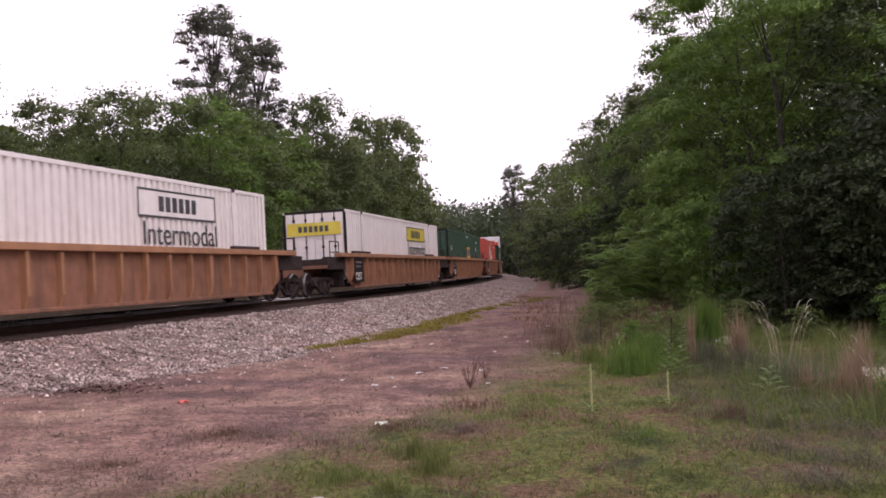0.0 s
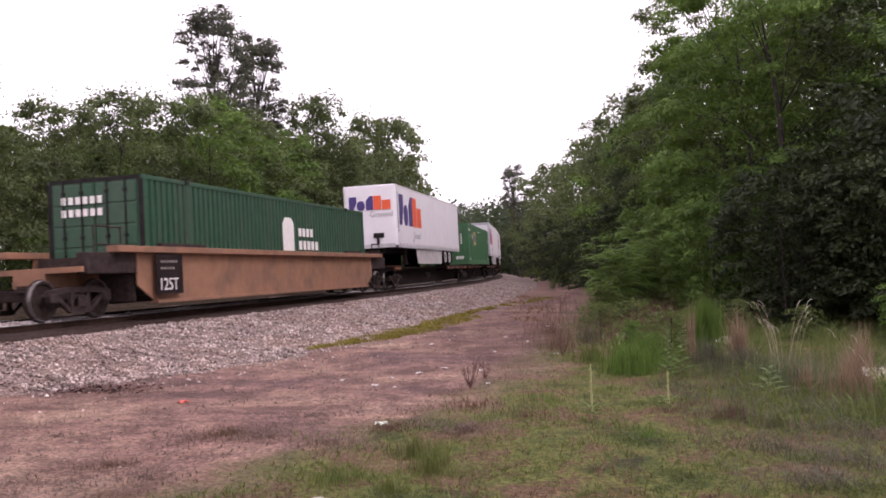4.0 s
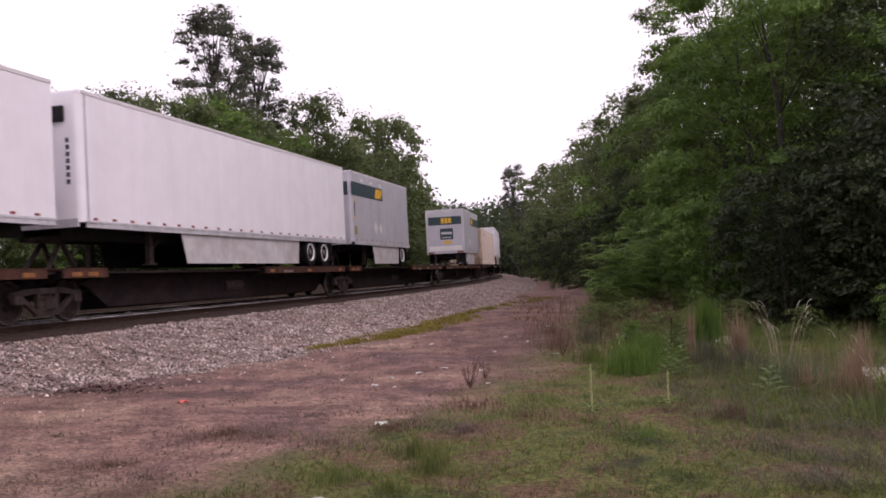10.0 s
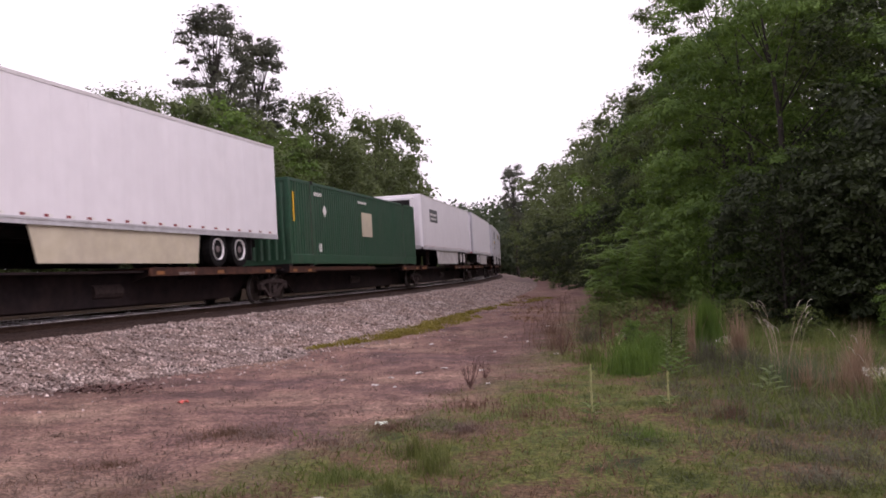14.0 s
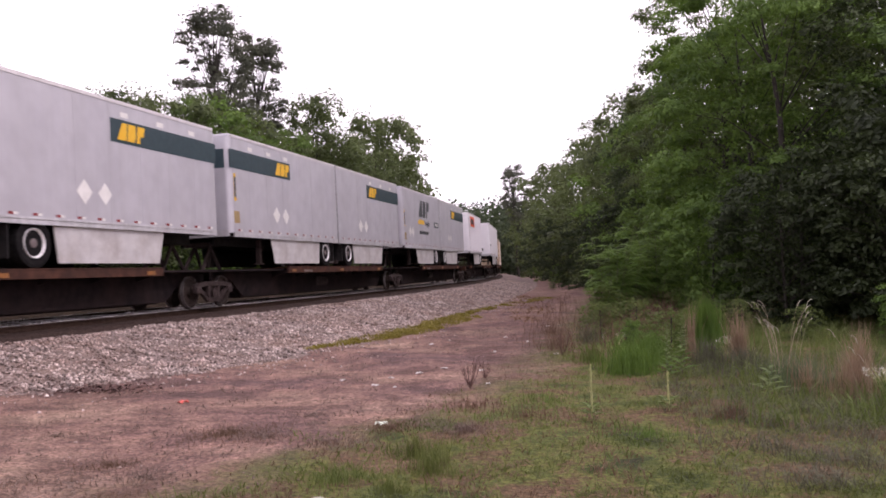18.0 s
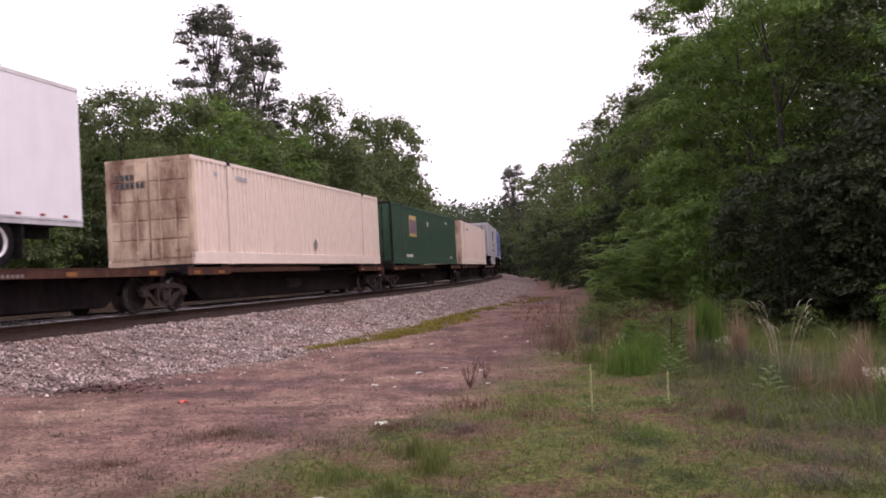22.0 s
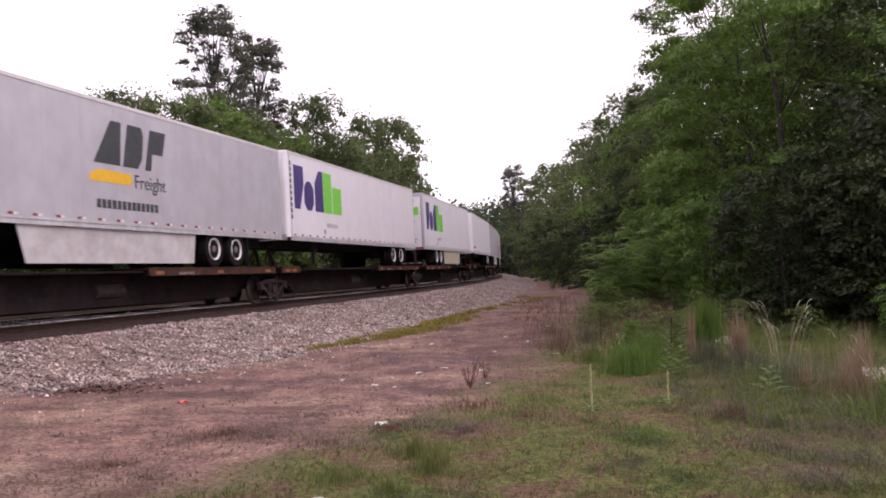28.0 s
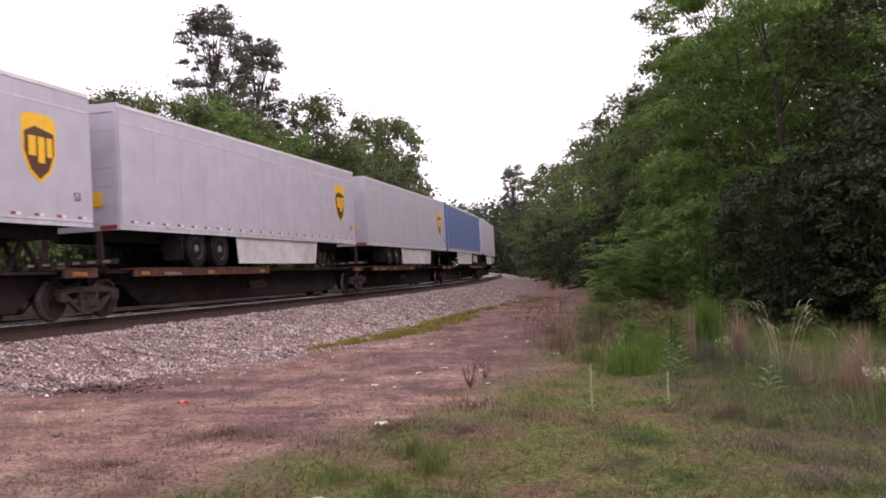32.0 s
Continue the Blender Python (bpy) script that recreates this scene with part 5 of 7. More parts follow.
def parcel_trailer(u, front_near, second, ground=True, where=0.55, skirt=M_SKIRT, back=0.0, length=16.15):
    t_ob = trailer(u, "white trailer with a violet and %s block word mark" % ("orange" if second is M_ORANGE else "green"), length=length, front_near=front_near, mat=M_WHITE, skirt=skirt, end="roll" if second is M_ORANGE else "", top=4.97, back=back)
    parcel_logo(t_ob, where, 3.04, 1.96, second)
    if ground:
        word_side("Ground", 0.5, where + 2.85, 2.45, M_FADEGREY, t_ob)
    else:
        side_mark("small_lettering", bar_row(where + 3.0, 2.5, 0.16, 7, 0.12, 0.05), M_GREYW, t_ob)
    parcel_end(t_ob, -1.0, 3.78, 0.85, second)
    if ground:
        word_end("Ground", 0.36, 0.0, 3.45, M_FADEGREY, t_ob, y=-0.026)
    if front_near:
        side_mark("number_bar", bar_column(0.22, 4.62, 10, 0.12, 0.14, 0.06), M_INK, t_ob)
    side_mark("small_sign", [rect(where + 2.72, where + 2.84, 2.25, 2.42)], M_INK, t_ob)
    return t_ob


def pup(u, front_near, style):
    t_ob = trailer(u, "silver-grey short trailer with a dark band and yellow mark" if style == "band" else "silver-grey short trailer with a dark slanted word mark", length=8.53, front_near=front_near, mat=M_SILVER, tandem=False, top=4.95, end="roll")
    if style == "band":
        if front_near:
            band_mark(t_ob, 0.0, 4.3, 3.95, 4.5, 3.12)
            end_mark("band", [rect(-1.14, 1.14, 3.95, 4.5)], M_NAVY, t_ob)
        else:
            band_mark(t_ob, 3.7, 8.5, 3.95, 4.5, 3.95)
            end_mark("band", [rect(-1.14, 1.14, 3.9, 4.45)], M_NAVY, t_ob, y=-0.02)
            end_mark("word_mark", bar_row(-0.25, 4.0, 0.35, 3, 0.2, 0.05), M_YEL, t_ob, y=-0.028)
        dy = 3.1 if front_near else 2.7
        side_mark("placard_plate", [diamond(dy, 2.72, 0.27), diamond(dy + 0.72, 2.72, 0.25)], M_PALE, t_ob, label="white placard holders")
        side_mark("vent_plate", [rect(y, y + 0.3, 4.56, 4.68) for y in ((1.2, 2.5, 3.8) if front_near else (4.1, 5.6, 7.1))], M_PALE, t_ob)
    else:
        freight_logo(t_ob, 3.3, 3.62, 1.24)
        side_mark("dark_plate", [rect(7.0, 8.1, 3.2, 3.5)], M_NAVY, t_ob)
        side_mark("plate_lettering", bar_row(7.15, 3.28, 0.14, 5, 0.11, 0.05), M_PALE, t_ob, x=SIDE_X + 0.007)
        side_mark("placard_plate", [diamond(1.35, 2.78, 0.28), diamond(1.92, 2.78, 0.26)], M_PALE, t_ob)
        end_mark("word_mark", [rect(-0.7, -0.45, 4.1, 4.55, 0.2), rect(-0.3, 0.0, 4.1, 4.55, 0.1), rect(0.1, 0.4, 4.1, 4.55, 0.1)], M_INK, t_ob)
        end_mark("stroke", [rect(-0.75, -0.1, 3.92, 4.0)], M_YEL, t_ob)
        end_mark("dark_plate", [rect(-0.85, 0.7, 3.35, 3.65)], M_NAVY, t_ob)
        end_mark("plate_lettering", bar_row(-0.7, 3.42, 0.16, 8, 0.1, 0.05), M_PALE, t_ob, y=-0.007)
        end_mark("placard_plate", [diamond(x, 2.75, 0.2) for x in (-0.8, -0.3, 0.3)], M_PALE, t_ob)
    if front_near:
        side_mark("yellow_tag", [rect(0.2, 0.34, 3.0, 3.8)], M_YEL, t_ob)
        side_mark("tag_lettering", [rect(0.215, 0.325, 3.1, 3.7)], M_INK, t_ob, x=SIDE_X + 0.006)
        side_mark("sticker", [rect(0.16, 0.5, 2.35, 2.7)], M_TANTAG, t_ob, label="faded tan sticker")
    return t_ob


def plain_trailer(u, front_near=True, length=16.15, mat=None, skirt=M_SKIRT, label="plain white dry van trailer", back=0.0):
    return trailer(u, label, length, front_near, mat or M_WHITE, skirt, top=4.95, back=back)


def grey_freight(u, front_near):
    t_ob = trailer(u, "silver-grey trailer with a dark slanted word mark and yellow stroke", 16.15, front_near, M_SILVER, back=3.7 if front_near else 0.0)
    freight_logo(t_ob, 6.5, 3.42, 1.4)
    y = 1.0 if front_near else 14.9
    side_mark("placard_plate", [diamond(y, 2.5, 0.24), diamond(y + 0.55, 2.5, 0.24)], M_PALE, t_ob)
    side_mark("yellow_tag", [rect(y - 0.3, y + 0.7, 3.05, 3.2)], M_YEL, t_ob)
    if not front_near:
        for x in (-0.85, 0.3):
            end_mark("word_mark", [rect(x, x + 0.14, 4.1, 4.35, 0.12), rect(x + 0.22, x + 0.38, 4.1, 4.35, 0.05), rect(x + 0.44, x + 0.58, 4.1, 4.35, 0.05)], M_INK, t_ob, y=-0.024)
            end_mark("stroke", [rect(x - 0.05, x + 0.35, 4.0, 4.05)], M_YEL, t_ob, y=-0.024)
        end_mark("yellow_tag", [rect(0.1, 1.14, 3.1, 3.26), rect(0.2, 0.5, 2.55, 2.8)], M_TANTAG, t_ob, y=-0.024)
    return t_ob


def shield_trailer(u, shade=None, length=16.15):
    t_ob = trailer(u, "pale grey trailer with a brown and yellow shield", length, False, shade or M_GREYW, end="roll", rim=False)
    shield_mark(t_ob, length - 1.75, 2.78, 1.2)
    end_mark("yellow_tag", [rect(0.3, 0.85, 2.5, 2.85)], M_YEL, t_ob, y=-0.03)
    word_side("53", 0.25, length - 0.75, 2.5, M_INK, t_ob)
    side_mark("groove", [rect(0.1, length - 0.15, 4.42, 4.46)], M_ALU, t_ob)
    return t_ob


def marks_front(t_ob, rows):
    end_mark("number_bar", [p for z, n, w in rows for p in bar_row(-0.1 - n * 0.07, z, 0.13, n, w, 0.04)], M_INK, t_ob)


parcel_trailer(98.15, True, M_ORANGE, back=3.9)
c = container(118.7, "green corrugated container with a yellow square mark", M_GREEN, doors_near=False, pitch=0.23, near_mat=M_GREENWORN)
side_mark("square_mark", [rect(3.6, 5.2, 2.6, 3.55)], M_TANYEL, c)
side_mark("word_mark", [rect(3.68, 4.02, 2.75, 3.45)], M_INK, c, x=SIDE_X + 0.006)
side_mark("word_mark", bar_row(4.2, 2.85, 0.45, 2, 0.36, 0.14), M_PURPLE, c, x=SIDE_X + 0.006)
side_mark("placard", [diamond(2.9, 3.2, 0.22)], M_PALE, c)
side_mark("number_bar", bar_row(0.5, 3.55, 0.16, 5, 0.14, 0.07) + bar_row(7.2, 3.6, 0.1, 9) + bar_row(0.5, 1.5, 0.1, 6) + bar_row(14.6, 1.55, 0.1, 7), M_PALE, c)
word_side("3", 0.3, 1.1, 3.1, M_PALE, c)
word_side("53", 0.36, 14.9, 3.0, M_PALE, c)
end_mark("square_mark", [rect(-0.2, 0.5, 3.2, 3.62)], M_TANYEL, c)
end_mark("word_mark", [rect(-0.14, 0.04, 3.26, 3.56)], M_INK, c, y=-0.007)
end_mark("word_mark", bar_row(0.1, 3.3, 0.2, 2, 0.15, 0.04), M_PURPLE, c, y=-0.007)
end_mark("placard", [[(-0.95, 2.75), (-0.7, 3.0), (-0.45, 2.75), (-0.7, 2.5)]], M_PALE, c)
end_mark("number_bar", bar_column(0.75, 3.3, 5) + bar_row(0.4, 1.55, 0.2, 5, 0.08, 0.03), M_PALE, c)
word_end("53", 0.34, -0.1, 2.7, M_PALE, c, y=-0.02)
parcel_trailer(136.9, False, M_ORANGE)
parcel_trailer(155.9, True, M_ORANGE, back=3.5)
parcel_trailer(173.2, True, M_ORANGE, back=3.6)
t_ob = plain_trailer(190.2, back=2.8, label="plain white trailer with a small front box")
part("front_unit", boxes((0.55, 0.95, -0.08, 0.0, 4.25, 4.6), bevel=0.02), M_DARK, t_ob)
end_mark("number_bar", bar_column(0.95, 3.9, 7), M_INK, t_ob)
pup(207.3, True, "band")
n_ob = pup(232.4, False, "band")
end_mark("dark_plate", [rect(-0.35, 0.55, 2.9, 3.65)], M_NAVY, n_ob, y=-0.02)
end_mark("plate_lettering", bar_row(-0.25, 3.25, 0.16, 5, 0.1, 0.05) + bar_row(-0.2, 3.0, 0.07, 7, 0.06, 0.03), M_PALE, n_ob, y=-0.027)
end_mark("yellow_tag", [rect(-0.1, 0.4, 2.62, 2.8)], M_YEL, n_ob, y=-0.02)
end_mark("white_strip", [rect(-1.14, 1.14, 2.14, 2.46)], M_PALE, n_ob, y=-0.02, label="scuffed white strip")
c = container(243.5, "cream corrugated container with rust-streaked doors", M_CREAM, doors_near=True, near_mat=M_RUSTSTAIN)
side_mark("number_bar", bar_row(2.5, 3.6, 0.14, 8, 0.08, 0.07), M_FADED, c)
side_mark("placard", [diamond(7.9, 1.95, 0.24)], M_FADED, c)
t_ob = plain_trailer(262.1, True, 15.5, skirt=M_CREAMSKIRT, label="plain white trailer with a cream side skirt")
marks_front(t_ob, [(4.3, 4, 0.08), (4.15, 4, 0.08)])
c = container(278.6, "dark green corrugated container with a faded square mark", M_DKGREEN, doors_near=False, pitch=0.23)
side_mark("square_mark", [rect(7.6, 9.0, 2.3, 3.3)], M_CREAMSKIRT, c, label="faded tan square")
side_mark("placard", [diamond(3.3, 3.1, 0.22)], M_PALE, c)
side_mark("number_bar", bar_row(2.3, 3.6, 0.13, 6) + bar_row(7.2, 3.65, 0.1, 9) + bar_row(2.6, 1.6, 0.3, 2, 0.1, 0.06), M_PALE, c)
side_mark("yellow_tag", [rect(0.3, 0.42, 2.6, 3.6)], M_YEL, c)
t_ob = trailer(296.4, "white refrigerated trailer with a dark unit on its front", 16.15, True, M_WHITE, M_SKIRT)
ru = part("cooling_unit", boxes((-0.95, 0.95, -0.5, 0.0, 2.9, 4.7), bevel=0.06), M_WHITE, t_ob, "white cooling unit")
part("grille", boxes((-0.8, 0.8, -0.52, -0.49, 3.9, 4.55), (-0.8, 0.8, -0.52, -0.49, 3.0, 3.3)), M_DARK, ru)
side_mark("sign", [rect(2.2, 4.4, 3.5, 4.2)], M_INK, t_ob, label="dark sign panel")
side_mark("sign_lettering", bar_row(2.4, 3.85, 0.14, 8, 0.15, 0.07) + bar_row(2.4, 3.62, 0.12, 8, 0.15, 0.07), M_PALE, t_ob, x=SIDE_X + 0.006)
t_ob = plain_trailer(314.6, False, label="plain white trailer with closed rear doors")
word_side("53", 0.3, 15.5, 2.65, M_INK, t_ob)
pup(334.3, True, "logo")
pup(343.3, False, "band")
pup(352.6, True, "band")
pup(361.3, False, "band")
pup(370.6, True, "logo")
pup(379.3, False, "band")
t_ob = trailer(390.7, "white ribbed short trailer with red-orange name panels", 8.4, True, M_WHITE, tandem=False, top=4.85, ribs=24)
side_mark("sign", [[(0.9, 3.9), (3.4, 3.85), (3.5, 4.45), (3.4, 4.65), (0.9, 4.6), (0.8, 4.4)]], M_ORANGE, t_ob, x=SIDE_X + 0.02, label="red-orange panel")
side_mark("word_mark", bar_row(1.15, 4.05, 0.4, 6, 0.22, 0.12), M_INK, t_ob, x=SIDE_X + 0.028)
side_mark("number_bar", bar_column(0.12, 4.5, 9, 0.12, 0.12, 0.06), M_INK, t_ob, x=SIDE_X + 0.003)
end_mark("sign", [[(-1.15, 4.05), (0.35, 4.1), (0.4, 4.4), (0.35, 4.5), (-1.15, 4.45), (-1.2, 4.25)]], M_ORANGE, t_ob, label="red-orange panel")
end_mark("word_mark", bar_row(-1.0, 4.15, 0.24, 6, 0.14, 0.07), M_INK, t_ob, y=-0.007)
t_ob = plain_trailer(408.85, True, 15.55, label="plain white trailer with small dark front marks")
marks_front(t_ob, [(4.05, 4, 0.1), (3.68, 4, 0.09), (3.4, 6, 0.09)])
side_mark("number_bar", bar_row(0.5, 2.85, 0.18, 8, 0.1, 0.04), M_INK, t_ob)
word_side("53", 0.3, 0.5, 2.5, M_INK, t_ob)
c = container(429.0, "cream corrugated container with rust-streaked doors", M_CREAM, doors_near=True, near_mat=M_RUSTSTAIN, length=15.95)
side_mark("number_bar", bar_row(1.2, 3.6, 0.13, 2) + bar_row(2.5, 3.6, 0.13, 6), M_GREYW, c)
side_mark("placard", [diamond(8.5, 1.85, 0.22)], M_FADED, c)
end_mark("number_bar", bar_row(-0.95, 3.5, 0.15, 4, 0.1, 0.05) + bar_row(-0.95, 3.28, 0.15, 6, 0.1, 0.05), M_INK, c, y=-0.06)
c = container(447.05, "dark green container with a tan square mark", M_DKGREEN, doors_near=True, length=15.8, pitch=0.23, door_frame=M_DARK)
side_mark("square_mark", [rect(3.4, 4.9, 2.55, 3.6)], M_TANYEL, c, label="tan yellow square")
side_mark("word_mark", bar_row(3.55, 2.7, 0.7, 3, 0.3, 0.15), M_PURPLE, c, x=SIDE_X + 0.006)
side_mark("number_bar", bar_row(2.6, 1.5, 0.14, 8, 0.12, 0.05) + bar_row(12.6, 3.55, 0.12, 4) + bar_row(13.5, 1.5, 0.12, 6) + [rect(7.6, 7.8, 3.2, 3.45)], M_PALE, c)
end_mark("sign", [rect(-0.2, 0.55, 3.35, 3.75)], M_PALE, c, y=-0.06)
c = container(465.1, "cream corrugated container with a rust-stained end", M_CREAM, doors_near=False, near_mat=M_RUSTSTAIN, length=16.0)
side_mark("number_bar", bar_row(3.2, 3.5, 0.14, 6) + bar_row(1.6, 3.55, 0.13, 2), M_INK, c)
side_mark("placard", [diamond(8.4, 1.85, 0.22)], M_FADED, c)
end_mark("number_bar", bar_row(-0.8, 3.45, 0.14, 9, 0.09, 0.04), M_INK, c)
grey_freight(485.1, False)
t_ob = trailer(502.9, "blue trailer with a white top rail", 15.3, True, M_BLUE, None, top_rail=M_PALE)
end_mark("sign", [rect(-0.3, 0.35, 4.1, 4.5)], M_PALE, t_ob)
part("handrail", rod(rod(bmesh.new(), (-1.0, -0.1, 2.6), (1.0, -0.1, 2.6), 0.02), (-1.0, -0.1, 3.0), (1.0, -0.1, 3.0), 0.02), M_ALU, t_ob)
side_mark("placard_plate", [diamond(9.8, 2.4, 0.2), diamond(10.3, 2.4, 0.2)], M_PALE, t_ob)
parcel_trailer(519.8, True, M_ORANGE, ground=False)
grey_freight(537.0, True)
parcel_trailer(553.75, True, M_LIME, ground=False, skirt=None)
parcel_trailer(572.1, False, M_LIME, length=15.6, ground=False, where=0.75, skirt=M_CREAMSKIRT)
t_ob = plain_trailer(589.9, True, label="plain white trailer with small dark front marks", skirt=None)
marks_front(t_ob, [(4.55, 3, 0.12), (3.7, 4, 0.1), (3.45, 6, 0.09)])
end_mark("round_mark", [[(-0.1 + 0.14 * math.cos(a * 0.628), 4.3 + 0.14 * math.sin(a * 0.628)) for a in range(10)]], M_INK, t_ob)
side_mark("number_bar", bar_row(0.6, 2.35, 0.16, 9, 0.1, 0.04), M_INK, t_ob)
shield_trailer(607.5, length=15.65)
shield_trailer(624.05, length=16.1)
shield_trailer(641.6)
trailer(658.2, "faded blue trailer with a white top rail", 16.15, True, M_BLUEFADE, top_rail=M_PALE)
plain_trailer(677.0, mat=M_GREYW, label="pale grey trailer with closed sides")

# ---------------- trees ----------------
M_LEAF = leafy("broad_leaves", (0.038, 0.07, 0.022), (0.142, 0.235, 0.052), (0.16, 0.26, 0.04), scale=0.6)
M_LEAFD = leafy("dark_broad_leaves", (0.046, 0.061, 0.03), (0.132, 0.167, 0.066), (0.135, 0.178, 0.05), scale=0.6)
# leaf greens darkened to hold the deep shade under the canopy
M_LEAFK = leafy("shade_toned_leaves", (0.019, 0.027, 0.0145), (0.051, 0.071, 0.027), (0.046, 0.066, 0.021))
M_FAR = leafy("far_leaves", (0.045, 0.06, 0.038), (0.075, 0.1, 0.055), (0.07, 0.1, 0.04), scale=0.1)
M_SHRUB = leafy("shrub_leaves", (0.04, 0.085, 0.018), (0.12, 0.2, 0.04), (0.15, 0.24, 0.035), scale=1.2)
M_WEEDLEAF = leafy("mixed_weed_leaves", (0.05, 0.075, 0.025), (0.15, 0.19, 0.06), (0.15, 0.2, 0.04), scale=1.5)
M_PALELEAF = leafy("pale_weed_leaves", (0.09, 0.13, 0.05), (0.2, 0.26, 0.11), (0.15, 0.2, 0.05), scale=3.0)


def leaf_quads(rng, centres, size, flat=0.6, aspect=0.5, facing=None):
    """Small pointed leaves (four corners each) round the given points, hanging at random angles."""
    n = len(centres)
    nrm = rng.normal(0, 1, (n, 3))
    nrm[:, 2] += flat * 2
    if facing is not None:
        nrm = nrm * 0.3 + facing * 1.4
    nrm /= np.linalg.norm(nrm, axis=1)[:, None]
    a = np.cross(nrm, rng.normal(0, 1, (n, 3)))
    a /= np.linalg.norm(a, axis=1)[:, None] + 1e-9
    b = np.cross(nrm, a)
    s = size * rng.uniform(0.6, 1.35, n)[:, None]
    w = s * aspect
    v = np.stack([centres - a * s * 0.5, centres + b * w * 0.5 - a * s * 0.05, centres + a * s * 0.5, centres - b * w * 0.5 - a * s * 0.05], 1)
    return v.reshape(-1, 3)


def tube(bm, pts, radii, n=7):
    rings = []
    for i, p in enumerate(pts):
        d = (Vector(pts[min(i + 1, len(pts) - 1)]) - Vector(pts[max(i - 1, 0)])).normalized()
        u = d.orthogonal().normalized()
        w = d.cross(u)
        rings.append([bm.verts.new(Vector(p) + (u * math.cos(6.2832 * k / n) + w * math.sin(6.2832 * k / n)) * radii[i]) for k in range(n)])
    for a, b in zip(rings, rings[1:]):
        for k in range(n):
            bm.faces.new((a[k], a[(k + 1) % n], b[(k + 1) % n], b[k]))
    return bm


def tree(seed, height, radius, leaf, count, mat, base=0.25, label="leafy broadleaf tree", taper=0.75, clumps=90, clump_r=0.2, name="tree", flat=0.62, r0=0.0, loose_share=0.035, limb=2, shell=0.74, core=0.22):
    """Trunk with forks and limbs, and a crown of leaf clumps at the limbs' ends; base: bare share of the height."""
    rng = np.random.default_rng(seed)
    ob = thing(name, label, name)
    bm = bmesh.new()
    lean = rng.normal(0, 0.04, 2)
    th = height * 0.82
    bend_r = height * 0.009
    tp = [(lean[0] * z + bend_r * math.sin(z * 0.7 + seed), lean[1] * z + bend_r * math.cos(z * 0.6 + seed), z) for z in np.linspace(-0.2, th, 9)]
    r0 = r0 or height * 0.011 + 0.01
    tube(bm, tp, list(np.linspace(r0 * 1.25, 0.02, 9)))
    cent, wt = [], []
    for i in range(clumps):
        h = base + (1.0 - base) * rng.random() ** 0.9
        ang = rng.uniform(0, 6.2832)
        prof = math.sin(math.pi * min(1.0, (h - base) / (1.02 - base) * taper + (1 - taper) * 0.55)) ** 0.7
        rr = radius * prof * (shell + (1 - shell) * math.sqrt(rng.random())) * (1 + 0.22 * math.sin(3 * ang + seed) + 0.15 * math.sin(7 * h * 6 + ang))
        z = h * height
        k = min(8, int(8 * z / th * 0.8))
        sx, sy, sz = tp[k]
        c = (sx + rr * math.cos(ang), sy + rr * math.sin(ang), z)
        cent.append(c)
        wt.append(rng.uniform(0.35, 1.4))
        if i % limb == 0:
            mid = ((sx + c[0]) / 2, (sy + c[1]) / 2, (sz + c[2]) / 2 + 0.12 * rr)
            tube(bm, [(sx, sy, min(sz, c[2])), mid, c], [r0 * 0.2, r0 * 0.1, 0.006], 4)
    part("trunk", bm, M_BARK, ob, "grey-brown trunk and limbs", smooth=True)
    cent, wt = np.array(cent), np.array(wt)
    pick = rng.choice(len(cent), count, p=wt / wt.sum())
    spread = height * clump_r * 0.42 * wt[pick][:, None]
    d = rng.normal(0, 1, (count, 3))
    d /= np.linalg.norm(d, axis=1)[:, None]
    d *= (rng.random(count) ** 0.36)[:, None]
    out = cent[pick] * np.array([1.0, 1.0, 0.0])
    out /= np.linalg.norm(out, axis=1)[:, None] + 1e-6
    # clumps are low domes that hang a little towards their outer side
    reach = (d * out).sum(1)
    off = d * np.array([1.0, 1.0, flat])
    off[:, 2] = np.where(off[:, 2] < 0, off[:, 2] * 0.55, off[:, 2]) - 0.34 * np.clip(reach + 0.2, 0, 2) ** 2
    ragged = 1 + 0.35 * np.sin(9 * d[:, 0] + pick) * np.sin(8 * d[:, 1] + 2 * pick)
    pts = cent[pick] + off * spread * ragged[:, None]
    facing = d.copy()
    facing[:, 2] = facing[:, 2] * 0.8 + 0.35
    # a looser haze of twigs' leaves breaks the outline
    loose = rng.random(count) < loose_share
    pts[loose] += rng.normal(0, height * 0.012, (int(loose.sum()), 3))
    # leaves deep inside, round the trunk
    deep = rng.random(count) < core
    nd = int(deep.sum())
    zz = height * (base + (0.96 - base) * rng.random(nd))
    rr = radius * 0.62 * np.sin(np.pi * np.clip(zz / height, 0.05, 0.97)) ** 0.7 * np.sqrt(rng.random(nd))
    aa = rng.uniform(0, 6.2832, nd)
    pts[deep] = np.stack([lean[0] * zz + rr * np.cos(aa), lean[1] * zz + rr * np.sin(aa), zz], -1)
    up = pts[:, 2] > 0.03
    pts, facing = pts[up], facing[up]
    crown = new("crown", mesh_np("crown", leaf_quads(rng, pts, leaf, facing=facing), 4, mat))
    crown.parent = ob
    ob["tall"] = height
    return ob


used = set()


def put_tree(master, x, y, turn, tall, z=-0.05):
    """Stands a tree (a copy after the first time) at x, y, brought to that height."""
    m = pose(x, y, z, 0, 0, turn) @ Matrix.Scale(tall / master["tall"], 4)
    ob = master
    if master.name in used:
        ob = copy_thing(master, pose(x, y, z))
    used.add(master.name)
    ob.matrix_basis = m
    return ob


